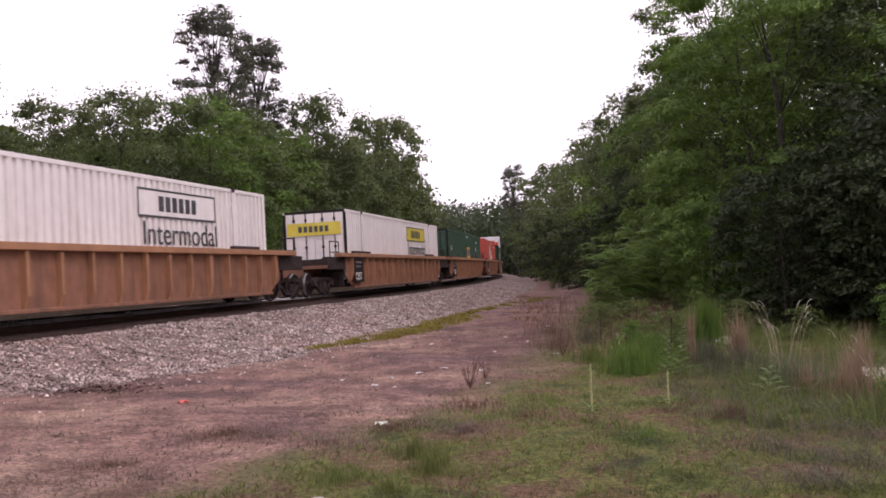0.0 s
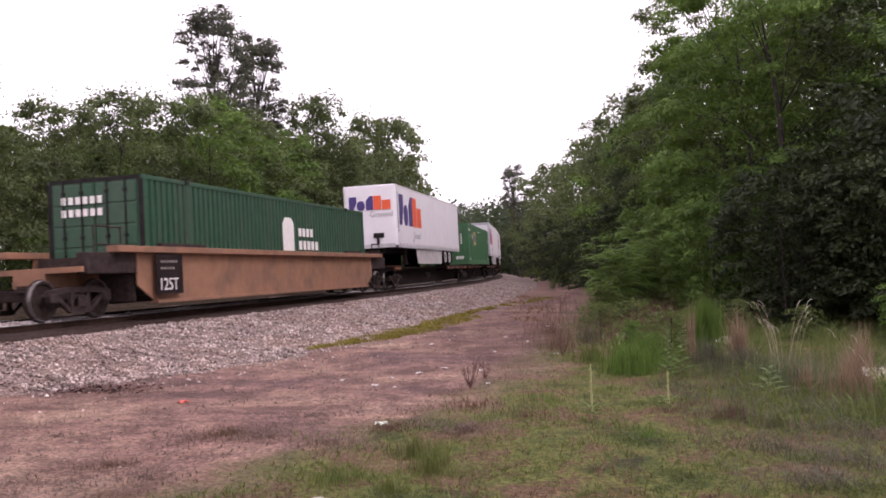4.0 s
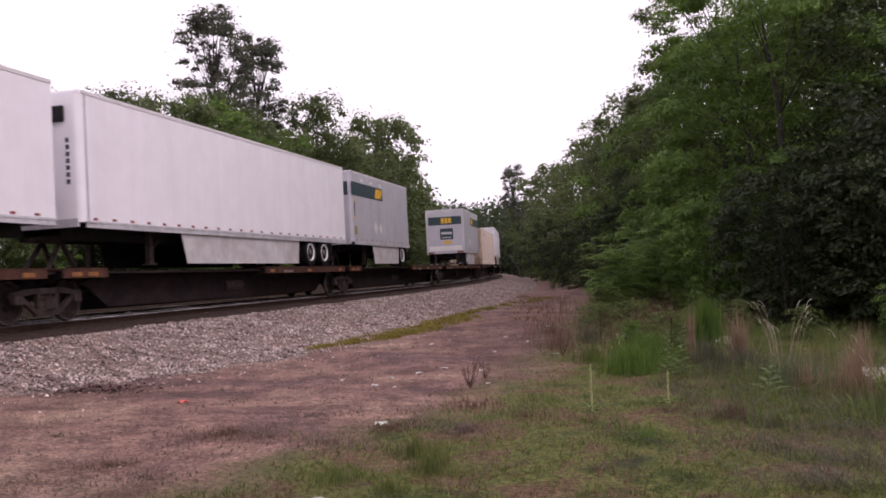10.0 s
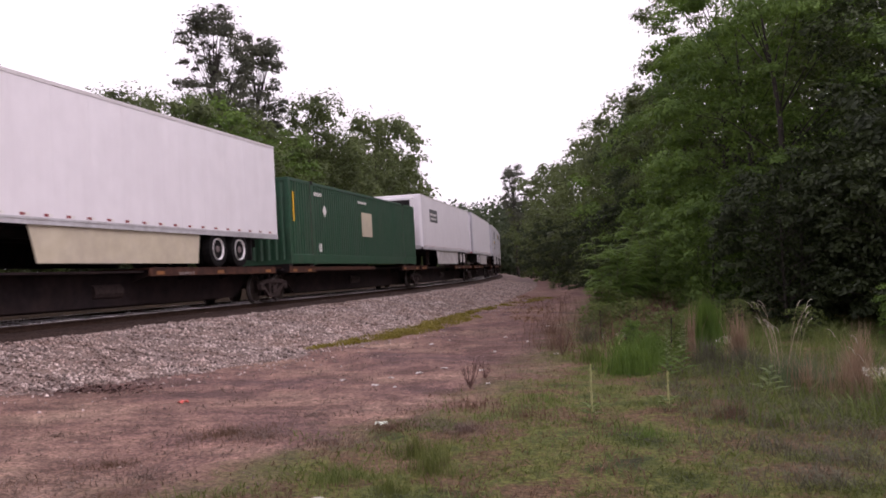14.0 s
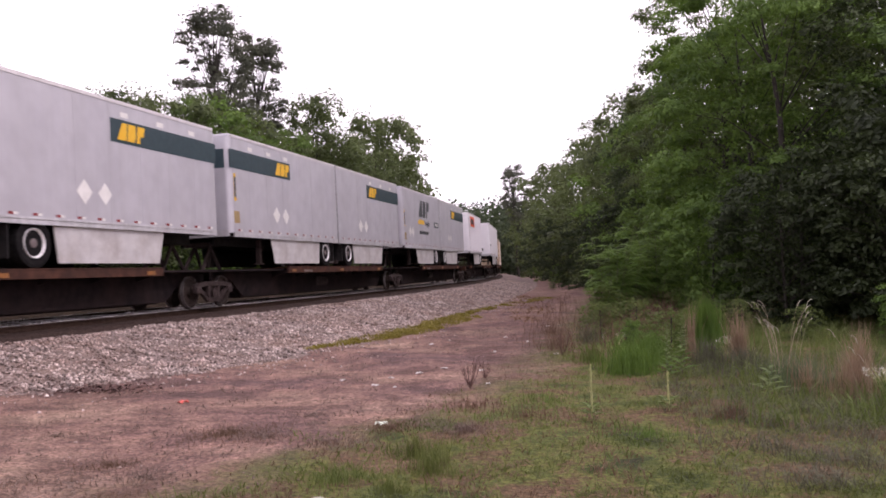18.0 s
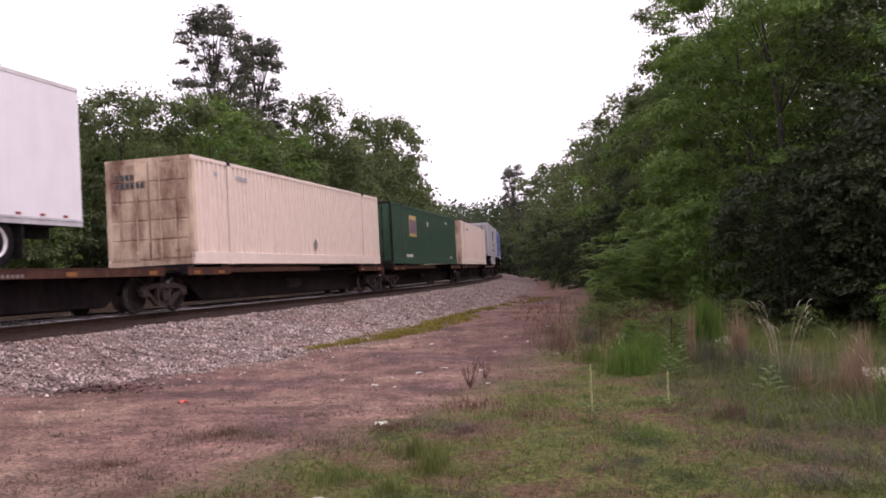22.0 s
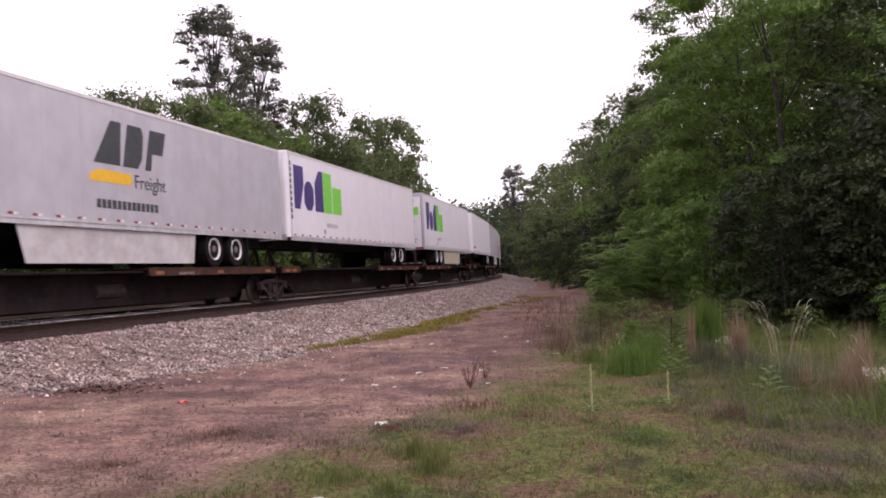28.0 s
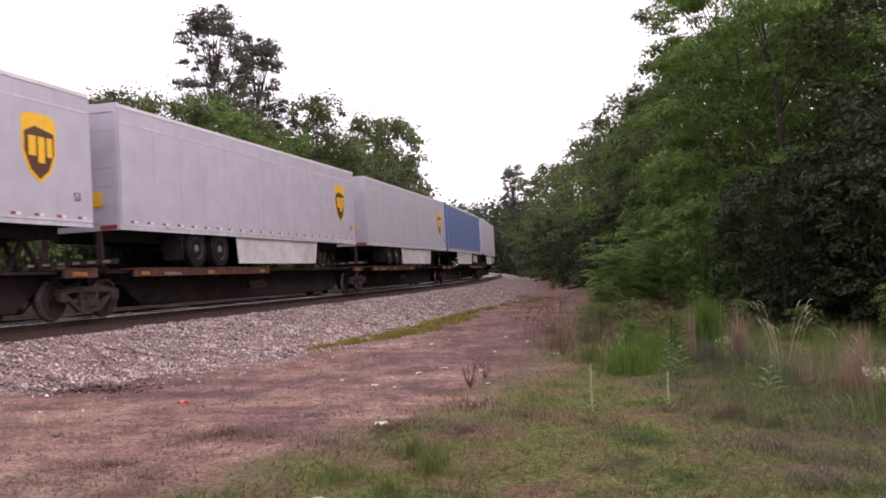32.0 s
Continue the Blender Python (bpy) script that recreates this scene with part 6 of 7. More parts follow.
near_a = tree(21, 13.0, 3.7, 0.145, 36000, M_LEAFD, 0.03, "tall dense broadleaf tree at the wood's edge", clumps=95, clump_r=0.16, flat=0.42, limb=4, core=0.12)
near_b = tree(22, 13.0, 3.6, 0.14, 38000, M_LEAF, 0.03, "bright green broadleaf tree at the wood's edge", clumps=95, clump_r=0.16, flat=0.4, limb=4, core=0.12)
near_c = tree(23, 13.0, 3.8, 0.15, 30000, M_LEAFK, 0.03, "tall dark broadleaf tree in the wood, shade in its leaf colour", clumps=140, clump_r=0.14, flat=0.7, limb=5)
overhang = tree(24, 15.5, 4.2, 0.15, 23000, M_LEAFD, 0.3, "very tall tree with boughs spread over the lane", clumps=90, clump_r=0.1, taper=0.62, limb=3, core=0.06)
mid_a = tree(31, 12.0, 3.5, 0.24, 14500, M_LEAFD, 0.03, "dark broadleaf tree beside the track", clumps=105, clump_r=0.17, flat=0.8, limb=4)
mid_b = tree(32, 12.0, 3.7, 0.24, 14500, M_LEAF, 0.03, "green broadleaf tree beside the track", clumps=105, clump_r=0.17, flat=0.8, limb=4)
mid_c = tree(34, 12.0, 2.6, 0.22, 11000, M_LEAFD, 0.1, "slender broadleaf tree with an uneven crown", clumps=75, clump_r=0.15, flat=0.8, limb=3, shell=0.5)
far_a = tree(36, 12.0, 3.5, 0.38, 5600, M_LEAFD, 0.03, "dark broadleaf tree near the bend", clumps=95, clump_r=0.17, flat=0.8, limb=4)
back_a = tree(37, 12.0, 3.9, 0.55, 4600, M_LEAFD, 0.0, "dense dark tree deep in the wood", clumps=80, clump_r=0.24, core=0.4)
M_LEAFG = leafy("grey_green_leaves", (0.046, 0.052, 0.04), (0.12, 0.13, 0.095), (0.12, 0.13, 0.08))
airy = tree(35, 19.0, 2.35, 0.22, 16000, M_LEAFG, 0.48, "tall airy tree with gaps in its crown", clumps=120, clump_r=0.085, taper=0.9, loose_share=0.16, limb=1, r0=0.2, shell=0.35, core=0.0)
under_a = tree(41, 5.0, 2.2, 0.15, 10000, M_LEAFK, 0.0, "dense dark green bush at the wood's foot, shade in its leaf colour", clumps=120, clump_r=0.17, name="bush")
under_b = tree(42, 5.0, 2.1, 0.135, 13000, M_LEAF, 0.0, "dense green bush at the wood's foot", clumps=80, clump_r=0.2, name="bush")

# right-hand wood, from the bend to beside the camera: x, y, turn, height
for m_, x, y, tn, tall in (
        (airy, 10.6, 125, 40, 16.0), (far_a, 13.2, 118, 10, 13.5), (far_a, 13.6, 105, 60, 13.5), (far_a, 13.4, 95, 120, 12.6), (far_a, 13.6, 84, 160, 12.8), (far_a, 13.3, 75, 200, 12.6), (mid_a, 13.2, 67, 260, 12.6), (mid_a, 13.0, 59, 300, 12.8),
        (mid_b, 12.8, 52, 30, 12.2), (near_c, 12.6, 46, 75, 12.4), (near_a, 12.3, 40.5, 140, 11.8), (near_b, 11.7, 35.5, 200, 11.9), (near_b, 11.0, 31, 250, 12.6), (near_b, 10.8, 27.3, 310, 12.4), (near_c, 13.8, 25.5, 20, 11.5), (back_a, 16.6, 23.0, 95, 10.8), (back_a, 14.5, 21.0, 170, 8.8), (back_a, 18.0, 19.0, 220, 10.0),
        (overhang, 11.7, 36.8, 60, 15.6), (mid_a, 16.0, 31, 60, 14.0), (back_a, 20.0, 28, 130, 12.5), (mid_a, 17.0, 38, 190, 14.5), (back_a, 21.5, 35, 250, 15), (far_a, 17.5, 46, 310, 14.5), (far_a, 22.5, 43, 30, 15.5), (far_a, 18.5, 56, 95, 15), (far_a, 24.0, 54, 150, 16), (far_a, 19.0, 68, 220, 15), (far_a, 20.0, 82, 280, 15.5), (far_a, 20.0, 98, 330, 15.5), (back_a, 23.0, 24, 80, 11), ):
    put_tree(m_, x, y, tn, tall)
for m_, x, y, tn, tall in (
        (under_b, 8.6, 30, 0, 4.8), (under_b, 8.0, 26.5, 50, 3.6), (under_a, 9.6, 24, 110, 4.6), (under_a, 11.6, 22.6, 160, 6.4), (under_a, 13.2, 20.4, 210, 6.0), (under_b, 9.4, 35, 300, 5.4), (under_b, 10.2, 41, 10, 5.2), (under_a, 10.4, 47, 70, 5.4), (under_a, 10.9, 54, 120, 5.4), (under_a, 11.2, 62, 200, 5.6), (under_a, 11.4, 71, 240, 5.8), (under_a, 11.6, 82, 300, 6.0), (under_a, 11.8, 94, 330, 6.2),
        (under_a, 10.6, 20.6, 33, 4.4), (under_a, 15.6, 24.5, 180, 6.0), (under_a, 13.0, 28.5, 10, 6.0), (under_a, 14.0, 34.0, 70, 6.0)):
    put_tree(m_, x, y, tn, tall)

# left-hand wood behind the train: distance along the track and from it, turn, height
for m_, s, o, tn, tall in (
        (mid_a, 4.3, -9.6, 20, 6.9), (mid_c, 7.6, -9.8, 70, 8.6), (mid_a, 9.4, -10.6, 100, 6.6), (mid_c, 11.6, -9.5, 130, 9.7), (mid_b, 13.6, -10.5, 190, 7.7), (mid_c, 15.8, -9.5, 60, 10.2), (mid_b, 19.6, -9.2, 250, 10.5), (mid_a, 23.4, -9.4, 300, 10.6), (mid_b, 27.0, -9.4, 15, 10.2), (mid_a, 30.0, -9.6, 77, 10.4),
        (mid_c, 36.5, -9.3, 140, 14.0), (mid_a, 39.0, -9.2, 220, 11.8), (mid_a, 46.0, -9.4, 330, 12.0), (mid_c, 55.0, -9.2, 40, 15.6), (far_a, 61.0, -9.0, 100, 15.6), (far_a, 66.5, -9.2, 160, 14.0), (far_a, 75.0, -10.6, 222, 13.6), (far_a, 84.0, -10.8, 20, 13.0), (mid_c, 93.0, -11.0, 75, 12.8), (far_a, 102.0, -11.2, 120, 12.4), (far_a, 113.0, -11.2, 180, 12.0), (far_a, 126.0, -11.4, 230, 12.0),
        (airy, 32.8, -14.5, 120, 19.4), (airy, 38.0, -14.6, 250, 19.0), (far_a, 12.0, -15.0, 30, 8.0), (far_a, 18.0, -15.0, 100, 8.6), (far_a, 24.0, -15.5, 160, 10.0), (far_a, 43.0, -15.0, 230, 11.5), (far_a, 57.0, -15.5, 50, 12.5), (far_a, 72.0, -15.0, 90, 13.0),
        (mid_a, 0.0, -10.0, 220, 6.8), (back_a, -5.0, -10.5, 280, 6.8), (back_a, -11.0, -11.0, 330, 7.0), (far_a, 4.0, -15.0, 80, 8.0), (far_a, 31.0, -20.0, 10, 10.5), (far_a, 8.0, -20.0, 140, 8.0), (back_a, -4.0, -13.0, 20, 6.4), (back_a, 3.0, -13.0, 320, 6.6), (back_a, 9.5, -13.0, 200, 8.3), (back_a, 15.0, -13.0, 200, 9.2), (back_a, 20.5, -13.0, 250, 9.8), (back_a, 26.0, -13.2, 310, 10.2), (back_a, 31.0, -13.0, 350, 10.6), (back_a, 36.5, -13.0, 40, 11.6), (back_a, 42.0, -12.6, 70, 12.2), (back_a, 48.0, -13.0, 130, 12.0), (back_a, 55.0, -13.0, 170, 12.6), (back_a, 62.0, -13.0, 30, 13.4), (back_a, 70.0, -13.0, 90, 13.2)):
    x, y = beside(s, o)
    put_tree(m_, x, y, tn, tall)
for m_, s, o, tn, tall in ((under_a, 2, -9.2, 0, 3.2), (under_b, 6, -9.4, 60, 3.6), (under_a, 9.5, -9.2, 120, 4.2), (under_a, 13, -9.0, 180, 4.0), (under_b, 17, -9.3, 240, 4.4), (under_a, 21, -9.3, 300, 4.6), (under_b, 26, -9.3, 20, 4.8), (under_a, 31, -9.3, 80, 4.8), (under_a, 37, -9.3, 140, 5.0), (under_a, 44, -9.3, 200, 5.4), (under_a, 52, -9.3, 260, 5.6), (under_a, 61, -9.3, 320, 6.0), (under_a, 71, -9.3, 30, 6.0), (under_a, 82, -9.3, 90, 6.0), (under_a, -4, -9.4, 150, 3.4)):
    x, y = beside(s, o)
    put_tree(m_, x, y, tn, tall)
put_tree(mid_c, -17.6, 28.0, 200, 12.5)


def far_wood():
    rng = np.random.default_rng(77)
    pts = []
    for i in range(110):
        x, y = -25 + 75 * rng.random(), 165 + 60 * rng.random()
        h = rng.uniform(12.5, 16) * (y / 190)
        for k in range(18):
            c = np.array([x + rng.normal(0, 2.6), y + rng.normal(0, 2.6), h * rng.uniform(0.05, 0.95)])
            pts.append(c + rng.normal(0, 1, (34, 3)) * np.array([1.3, 1.3, 0.9]))
    v = leaf_quads(rng, np.concatenate(pts), 0.9)
    return tagged(new("far_wood", mesh_np("far_wood", v, 4, M_FAR)), "distant grey-green wood beyond the bend", "wood", kind="stuff")


far_wood()

# ---------------- grass, weeds, small plants ----------------
M_GRASS = leafy("grass_blades", (0.042, 0.058, 0.019), (0.18, 0.2, 0.06), (0.115, 0.145, 0.03), scale=0.9)
M_DRY = leafy("dry_grass_blades", (0.09, 0.056, 0.04), (0.23, 0.145, 0.1), (0.13, 0.08, 0.05), scale=2.0)
M_MOSS = leafy("yellow_green_moss_grass", (0.14, 0.12, 0.02), (0.27, 0.22, 0.035), (0.17, 0.15, 0.02), scale=1.5)
M_GREYWEED = leafy("grey_seeding_weeds", (0.06, 0.062, 0.042), (0.17, 0.17, 0.115), (0.1, 0.09, 0.06), scale=2.0)
M_WEED = leafy("mixed_weed_blades", (0.05, 0.075, 0.022), (0.16, 0.19, 0.06), (0.12, 0.17, 0.03), scale=1.0)
M_TAN = leafy("tan_bunch_grass", (0.19, 0.125, 0.08), (0.42, 0.31, 0.22), (0.25, 0.17, 0.11), scale=3.0)
M_DRYPINK = leafy("grey_pink_dry_weeds", (0.13, 0.09, 0.075), (0.27, 0.195, 0.165), (0.15, 0.11, 0.09), scale=2.0)
M_PLUME = leafy("grey_green_plumes", (0.06, 0.085, 0.05), (0.14, 0.18, 0.1), (0.1, 0.14, 0.06), scale=2.0)
M_RUSTGRASS = leafy("orange_dry_grass", (0.14, 0.08, 0.04), (0.27, 0.165, 0.075), (0.18, 0.1, 0.045), scale=1.5)
M_STRAW = surf("straw_stalk", (0.24, 0.19, 0.13), (0.36, 0.3, 0.21), 20.0, 0.8)
M_SEED = surf("pale_seed_heads", (0.36, 0.32, 0.25), (0.48, 0.44, 0.36), 20.0, 0.8)
M_PETAL = surf("cream_petals", (0.36, 0.34, 0.27), (0.5, 0.47, 0.4), 20.0, 0.7)
M_TWIG = surf("dark_red_twig", (0.07, 0.035, 0.03), (0.12, 0.06, 0.05), 20.0, 0.85)
M_WEEDSTEM = surf("green_weed_stem", (0.08, 0.1, 0.04), (0.14, 0.16, 0.07), 20.0, 0.7)
M_STEM = surf("yellow_green_stem", (0.26, 0.27, 0.11), (0.38, 0.38, 0.17), 20.0, 0.7)


def blades(rng, x, y, z, h, w, lean, curve=0.5):
    """Bent grass blades: a quad and a triangle, as three triangles each."""
    n = len(x)
    a = rng.uniform(0, 6.2832, n)
    side = np.stack([np.cos(a) * w, np.sin(a) * w, np.zeros(n)], -1)
    foot = np.stack([x, y, z], -1)
    ld = rng.normal(0, 1, (n, 2)) * lean
    mid = foot + np.stack([ld[:, 0] * h * 0.35, ld[:, 1] * h * 0.35, h * 0.6], -1)
    tip = foot + np.stack([ld[:, 0] * h * (1 + curve), ld[:, 1] * h * (1 + curve), h * (1.0 - 0.12 * np.abs(ld).sum(1))], -1)
    p0, p1, m0, m1 = foot - side, foot + side, mid - side * 0.75, mid + side * 0.75
    return np.stack([p0, p1, m1, p0, m1, m0, m0, m1, tip], 1).reshape(-1, 3)


def rim_of(y):
    return np.minimum(0.485 * y - 5.57, 0.2 * y - 1.7)


def meadow(name, label, mat, seed, n, area, dens, height, width, lean=0.45):
    rng = np.random.default_rng(seed)
    x0, x1, y0, y1, pw = area
    x, y = rng.uniform(x0, x1, n), y0 + (y1 - y0) * rng.random(n) ** pw
    keep = rng.random(n) < dens(x, y)
    x, y = x[keep], y[keep]
    h = rng.uniform(height[0], height[1], len(x)) * (1 + 0.6 * np.clip(wave(x, y, seed + 50, 1.1), -0.6, 1))
    v = blades(rng, x, y, ground_height(x, y) - 0.012, h, rng.uniform(width[0], width[1], len(x)), lean)
    return tagged(new(name, mesh_np(name, v, 3, mat)), label, "grass", kind="stuff")


def green_d(x, y):
    return np.clip((x - rim_of(y) + 0.9 * wave(x, y, 12, 2.5) + 0.1) / 0.9, 0, 1) * np.clip(0.3 + 2.2 * wave(x, y, 13, 2.2), 0.03, 1)


def dry_d(x, y):
    return np.clip((x - rim_of(y) + 0.9 * wave(x, y, 12, 2.5) + 0.6) / 0.8, 0.0, 1) * np.clip(0.3 - 2.2 * wave(x, y, 13, 2.2), 0.02, 1)


def sparse_d(x, y):
    return (x < rim_of(y)) * np.clip(wave(x, y, 33, 1.3) + 0.5 * wave(x, y, 34, 0.5) + 0.15, 0, 1) * 0.8


def tall_d(x, y):
    return np.clip((x - (0.12 * y + 1.1)) / 1.2, 0, 1) * np.clip(0.45 + 0.8 * wave(x, y, 44, 1.4), 0.03, 1)


meadow("grass", "short patchy green grass on the dirt", M_GRASS, 8, 150000, (-4, 13, 6.0, 26, 1.7), green_d, (0.025, 0.085), (0.003, 0.007), 0.8)
meadow("dry_grass", "low reddish dry grass between green patches", M_DRY, 9, 100000, (-4, 13, 6.0, 26, 1.7), dry_d, (0.02, 0.08), (0.003, 0.006), 0.7)
meadow("dry_sprouts", "sparse dry sprouts on bare dirt", M_DRYPINK, 10, 120000, (-9, 6, 6.2, 30, 1.6), sparse_d, (0.015, 0.06), (0.004, 0.009), 0.9)
meadow("grass_tufts", "ankle-high olive green grass tufts", M_WEED, 17, 60000, (-3, 12, 6.0, 22, 1.7), lambda x, y: np.clip((x - rim_of(y)) / 0.8, 0, 1) * np.clip(wave(x, y, 48, 1.0) + 0.6 * wave(x, y, 49, 0.4) - 0.3, 0, 1), (0.06, 0.17), (0.003, 0.007), 0.7)
meadow("grey_weeds", "ankle-high grey-green seeding weeds", M_GREYWEED, 11, 52000, (2.2, 9, 6.6, 16, 1.3), tall_d, (0.06, 0.2), (0.002, 0.005), 0.85)
meadow("tall_grass", "knee-high green grass and weeds at the wood's edge", M_WEED, 14, 34000, (2.4, 12, 9.0, 26, 1.2), lambda x, y: np.clip((x - (0.1 * y + 1.9)) / 1.0, 0, 1) * np.clip(0.5 + 0.9 * wave(x, y, 45, 1.8), 0.05, 1), (0.12, 0.4), (0.004, 0.008), 0.6)
meadow("brown_weeds", "dry brown weeds along the lane", M_DRY, 15, 7000, (1.5, 8, 16, 46, 1.2), lambda x, y: np.clip(1 - np.abs(x - (0.13 * y + 0.3)) / 1.6, 0, 1) * np.clip(0.3 + wave(x, y, 46, 1.8), 0.03, 1), (0.12, 0.55), (0.004, 0.008), 0.3)

meadow("rusty_weeds", "waist-high rusty brown weeds before the wood", M_DRY, 18, 9000, (3.2, 8, 18, 32, 1.1), lambda x, y: np.clip(1 - np.abs(x - (0.19 * y + 1.0)) / 2.0, 0, 1) * np.clip(0.3 + wave(x, y, 51, 1.6), 0.03, 1), (0.35, 0.95), (0.003, 0.007), 0.22)

meadow("orange_grass", "orange-brown dry grass at the lane's edge", M_RUSTGRASS, 19, 7000, (2.2, 6.2, 27, 52, 1.2), lambda x, y: np.clip(1 - np.abs(x - (0.075 * y + 0.75)) / 1.1, 0, 1) * np.clip(0.55 + wave(x, y, 52, 3.0), 0.1, 1), (0.03, 0.13), (0.008, 0.016), 0.7)


def moss_strip():
    rng = np.random.default_rng(16)
    n = 26000
    s = np.concatenate([rng.uniform(-4.2, 10, n * 2 // 3), rng.uniform(10, 26, n - n * 2 // 3)])
    w = np.where(s < 10, 1.35 * np.clip((s + 4.4) / 5, 0.05, 1) * np.clip((11.5 - s) / 4, 0.3, 1), 0.4 + 0.07 * (s - 10))
    o = 5.8 + w * rng.random(n) + np.where(s > 10, 0.05 * (s - 10), 0) + rng.normal(0, 0.06, n)
    keep = rng.random(n) < np.where(s < 10, np.clip(0.45 + 0.9 * wave(s, o, 47, 1.6), 0.06, 1), np.clip(0.12 + 1.1 * wave(s, o, 47, 2.6), 0.01, 0.6))
    s, o = s[keep], o[keep]
    xx, yy, aa = np.interp(s, S_ALL, TX), np.interp(s, S_ALL, TY), np.interp(s, S_ALL, HEAD)
    x, y = xx + o * np.cos(aa), yy - o * np.sin(aa)
    v = blades(rng, x, y, np.maximum(ground_height(x, y), 0.0), rng.uniform(0.03, 0.09, len(x)), rng.uniform(0.008, 0.016, len(x)), 0.8)
    return tagged(new("mossy_grass", mesh_np("mossy_grass", v, 3, M_MOSS)), "yellow-green mossy grass along the ballast's foot", "grass", kind="stuff")


moss_strip()


def bunch(x, y, n, h, spread, mat, label, lean=0.24, w=0.0035, name="grass_clump", seed=1):
    rng = np.random.default_rng(seed)
    r = np.abs(rng.normal(0, spread, n))
    a = rng.uniform(0, 6.2832, n)
    v = blades(rng, r * np.cos(a), r * np.sin(a), np.zeros(n) - 0.02, (0.3 + 0.7 * rng.random(n) ** 1.6) * h, np.full(n, w), lean, 0.3)
    ob = new(name, mesh_np(name, v, 3, mat))
    ob.location = (x, y, float(ground_height(np.array(x), np.array(y))))
    return tagged(ob, label, "grass clump", kind="stuff")


bunch(4.62, 14.05, 420, 1.12, 0.11, M_TAN, "tan dry bunch grass standing among weeds", seed=1, lean=0.1)
bunch(4.3, 15.6, 200, 1.2, 0.08, M_TAN, "slim tan dry bunch grass behind weeds", seed=21, lean=0.08)
bunch(4.55, 13.7, 700, 0.55, 0.28, M_GREYWEED, "grey-purple seeding weed mound", seed=22)
bunch(4.3, 14.5, 500, 0.6, 0.2, M_GREYWEED, "grey-purple grass clump beside dry grass", seed=2)
bunch(5.0, 10.95, 520, 0.8, 0.17, M_TAN, "tan dry bunch grass at the meadow's edge", seed=3, lean=0.14)
bunch(4.85, 12.3, 700, 0.6, 0.3, M_PLUME, "soft grey-green feathery weed mound", seed=23, w=0.003)
bunch(4.8, 16.3, 2600, 1.2, 0.15, M_SHRUB, "dense upright bright green plume weed", seed=24, w=0.006, lean=0.07, name="plume_weed")
bunch(4.6, 16.7, 1800, 1.0, 0.15, M_SHRUB, "dense upright green plume weed", seed=25, w=0.006, lean=0.08, name="plume_weed")
bunch(5.25, 11.3, 420, 1.1, 0.09, M_TAN, "tall tan dry bunch grass with pale tips", seed=4, lean=0.1)
bunch(4.75, 11.7, 120, 0.75, 0.14, M_TAN, "reddish tan dry bunch grass", seed=5)
bunch(3.0, 14.4, 900, 0.62, 0.28, M_SHRUB, "bright green tall grass clump", seed=6, w=0.006)
bunch(3.4, 15.2, 700, 0.7, 0.3, M_SHRUB, "bright green tall grass clump", seed=7, w=0.006)
bunch(2.6, 15.8, 200, 0.5, 0.25, M_WEED, "low green grass clump", seed=8, w=0.006)
bunch(2.3, 17.9, 160, 0.6, 0.25, M_DRY, "dry brown weed clump", seed=9)
bunch(2.7, 22.4, 160, 0.7, 0.3, M_DRY, "dry brown weed clump", seed=10)
bunch(3.2, 20.0, 200, 0.8, 0.35, M_GREYWEED, "dry grey weed clump", seed=11)
for k_, (x_, y_, n_, h_, sp_) in enumerate(((-2.3, 9.4, 700, 0.12, 0.3), (-1.9, 9.2, 500, 0.1, 0.25), (-1.2, 8.9, 500, 0.1, 0.25), (-3.1, 8.2, 500, 0.1, 0.3), (-2.6, 7.6, 400, 0.09, 0.25), (-4.2, 9.6, 500, 0.09, 0.35), (-0.6, 9.6, 500, 0.12, 0.25), (-1.6, 10.6, 500, 0.09, 0.35), (0.2, 9.4, 700, 0.15, 0.25), (-3.8, 7.4, 500, 0.08, 0.3))):
    bunch(x_, y_, n_, h_, sp_, M_DRYPINK if k_ % 3 else M_DRY, "low mound of dry grey-pink weeds on dirt", seed=40 + k_, lean=0.7, w=0.004)
bunch(-0.15, 7.6, 260, 0.3, 0.16, M_GRASS, "dark green upright weed tuft", seed=60, lean=0.2)
bunch(-0.9, 7.2, 240, 0.2, 0.2, M_WEED, "olive green weed tuft", seed=61, lean=0.3)
bunch(-0.3, 8.3, 260, 0.3, 0.14, M_GRASS, "dark green weed tuft", seed=12)
bunch(-0.45, 6.85, 200, 0.2, 0.12, M_GRASS, "dark green weed tuft", seed=13)
bunch(-0.1, 8.0, 120, 0.25, 0.1, M_GRASS, "dark green weed tuft", seed=14)
bunch(3.14, 9.74, 300, 0.25, 0.2, M_DRY, "dry brown weed tuft", seed=15)
bunch(0.9, 10.2, 160, 0.2, 0.25, M_DRY, "reddish brown dry weed tuft", seed=16)
bunch(2.0, 8.9, 160, 0.2, 0.3, M_SHRUB, "bright green grass tuft", seed=17)
bunch(1.3, 11.4, 160, 0.18, 0.3, M_SHRUB, "bright green grass tuft", seed=18)
bunch(0.3, 10.8, 140, 0.2, 0.22, M_DRY, "reddish brown dry weed tuft", seed=19)


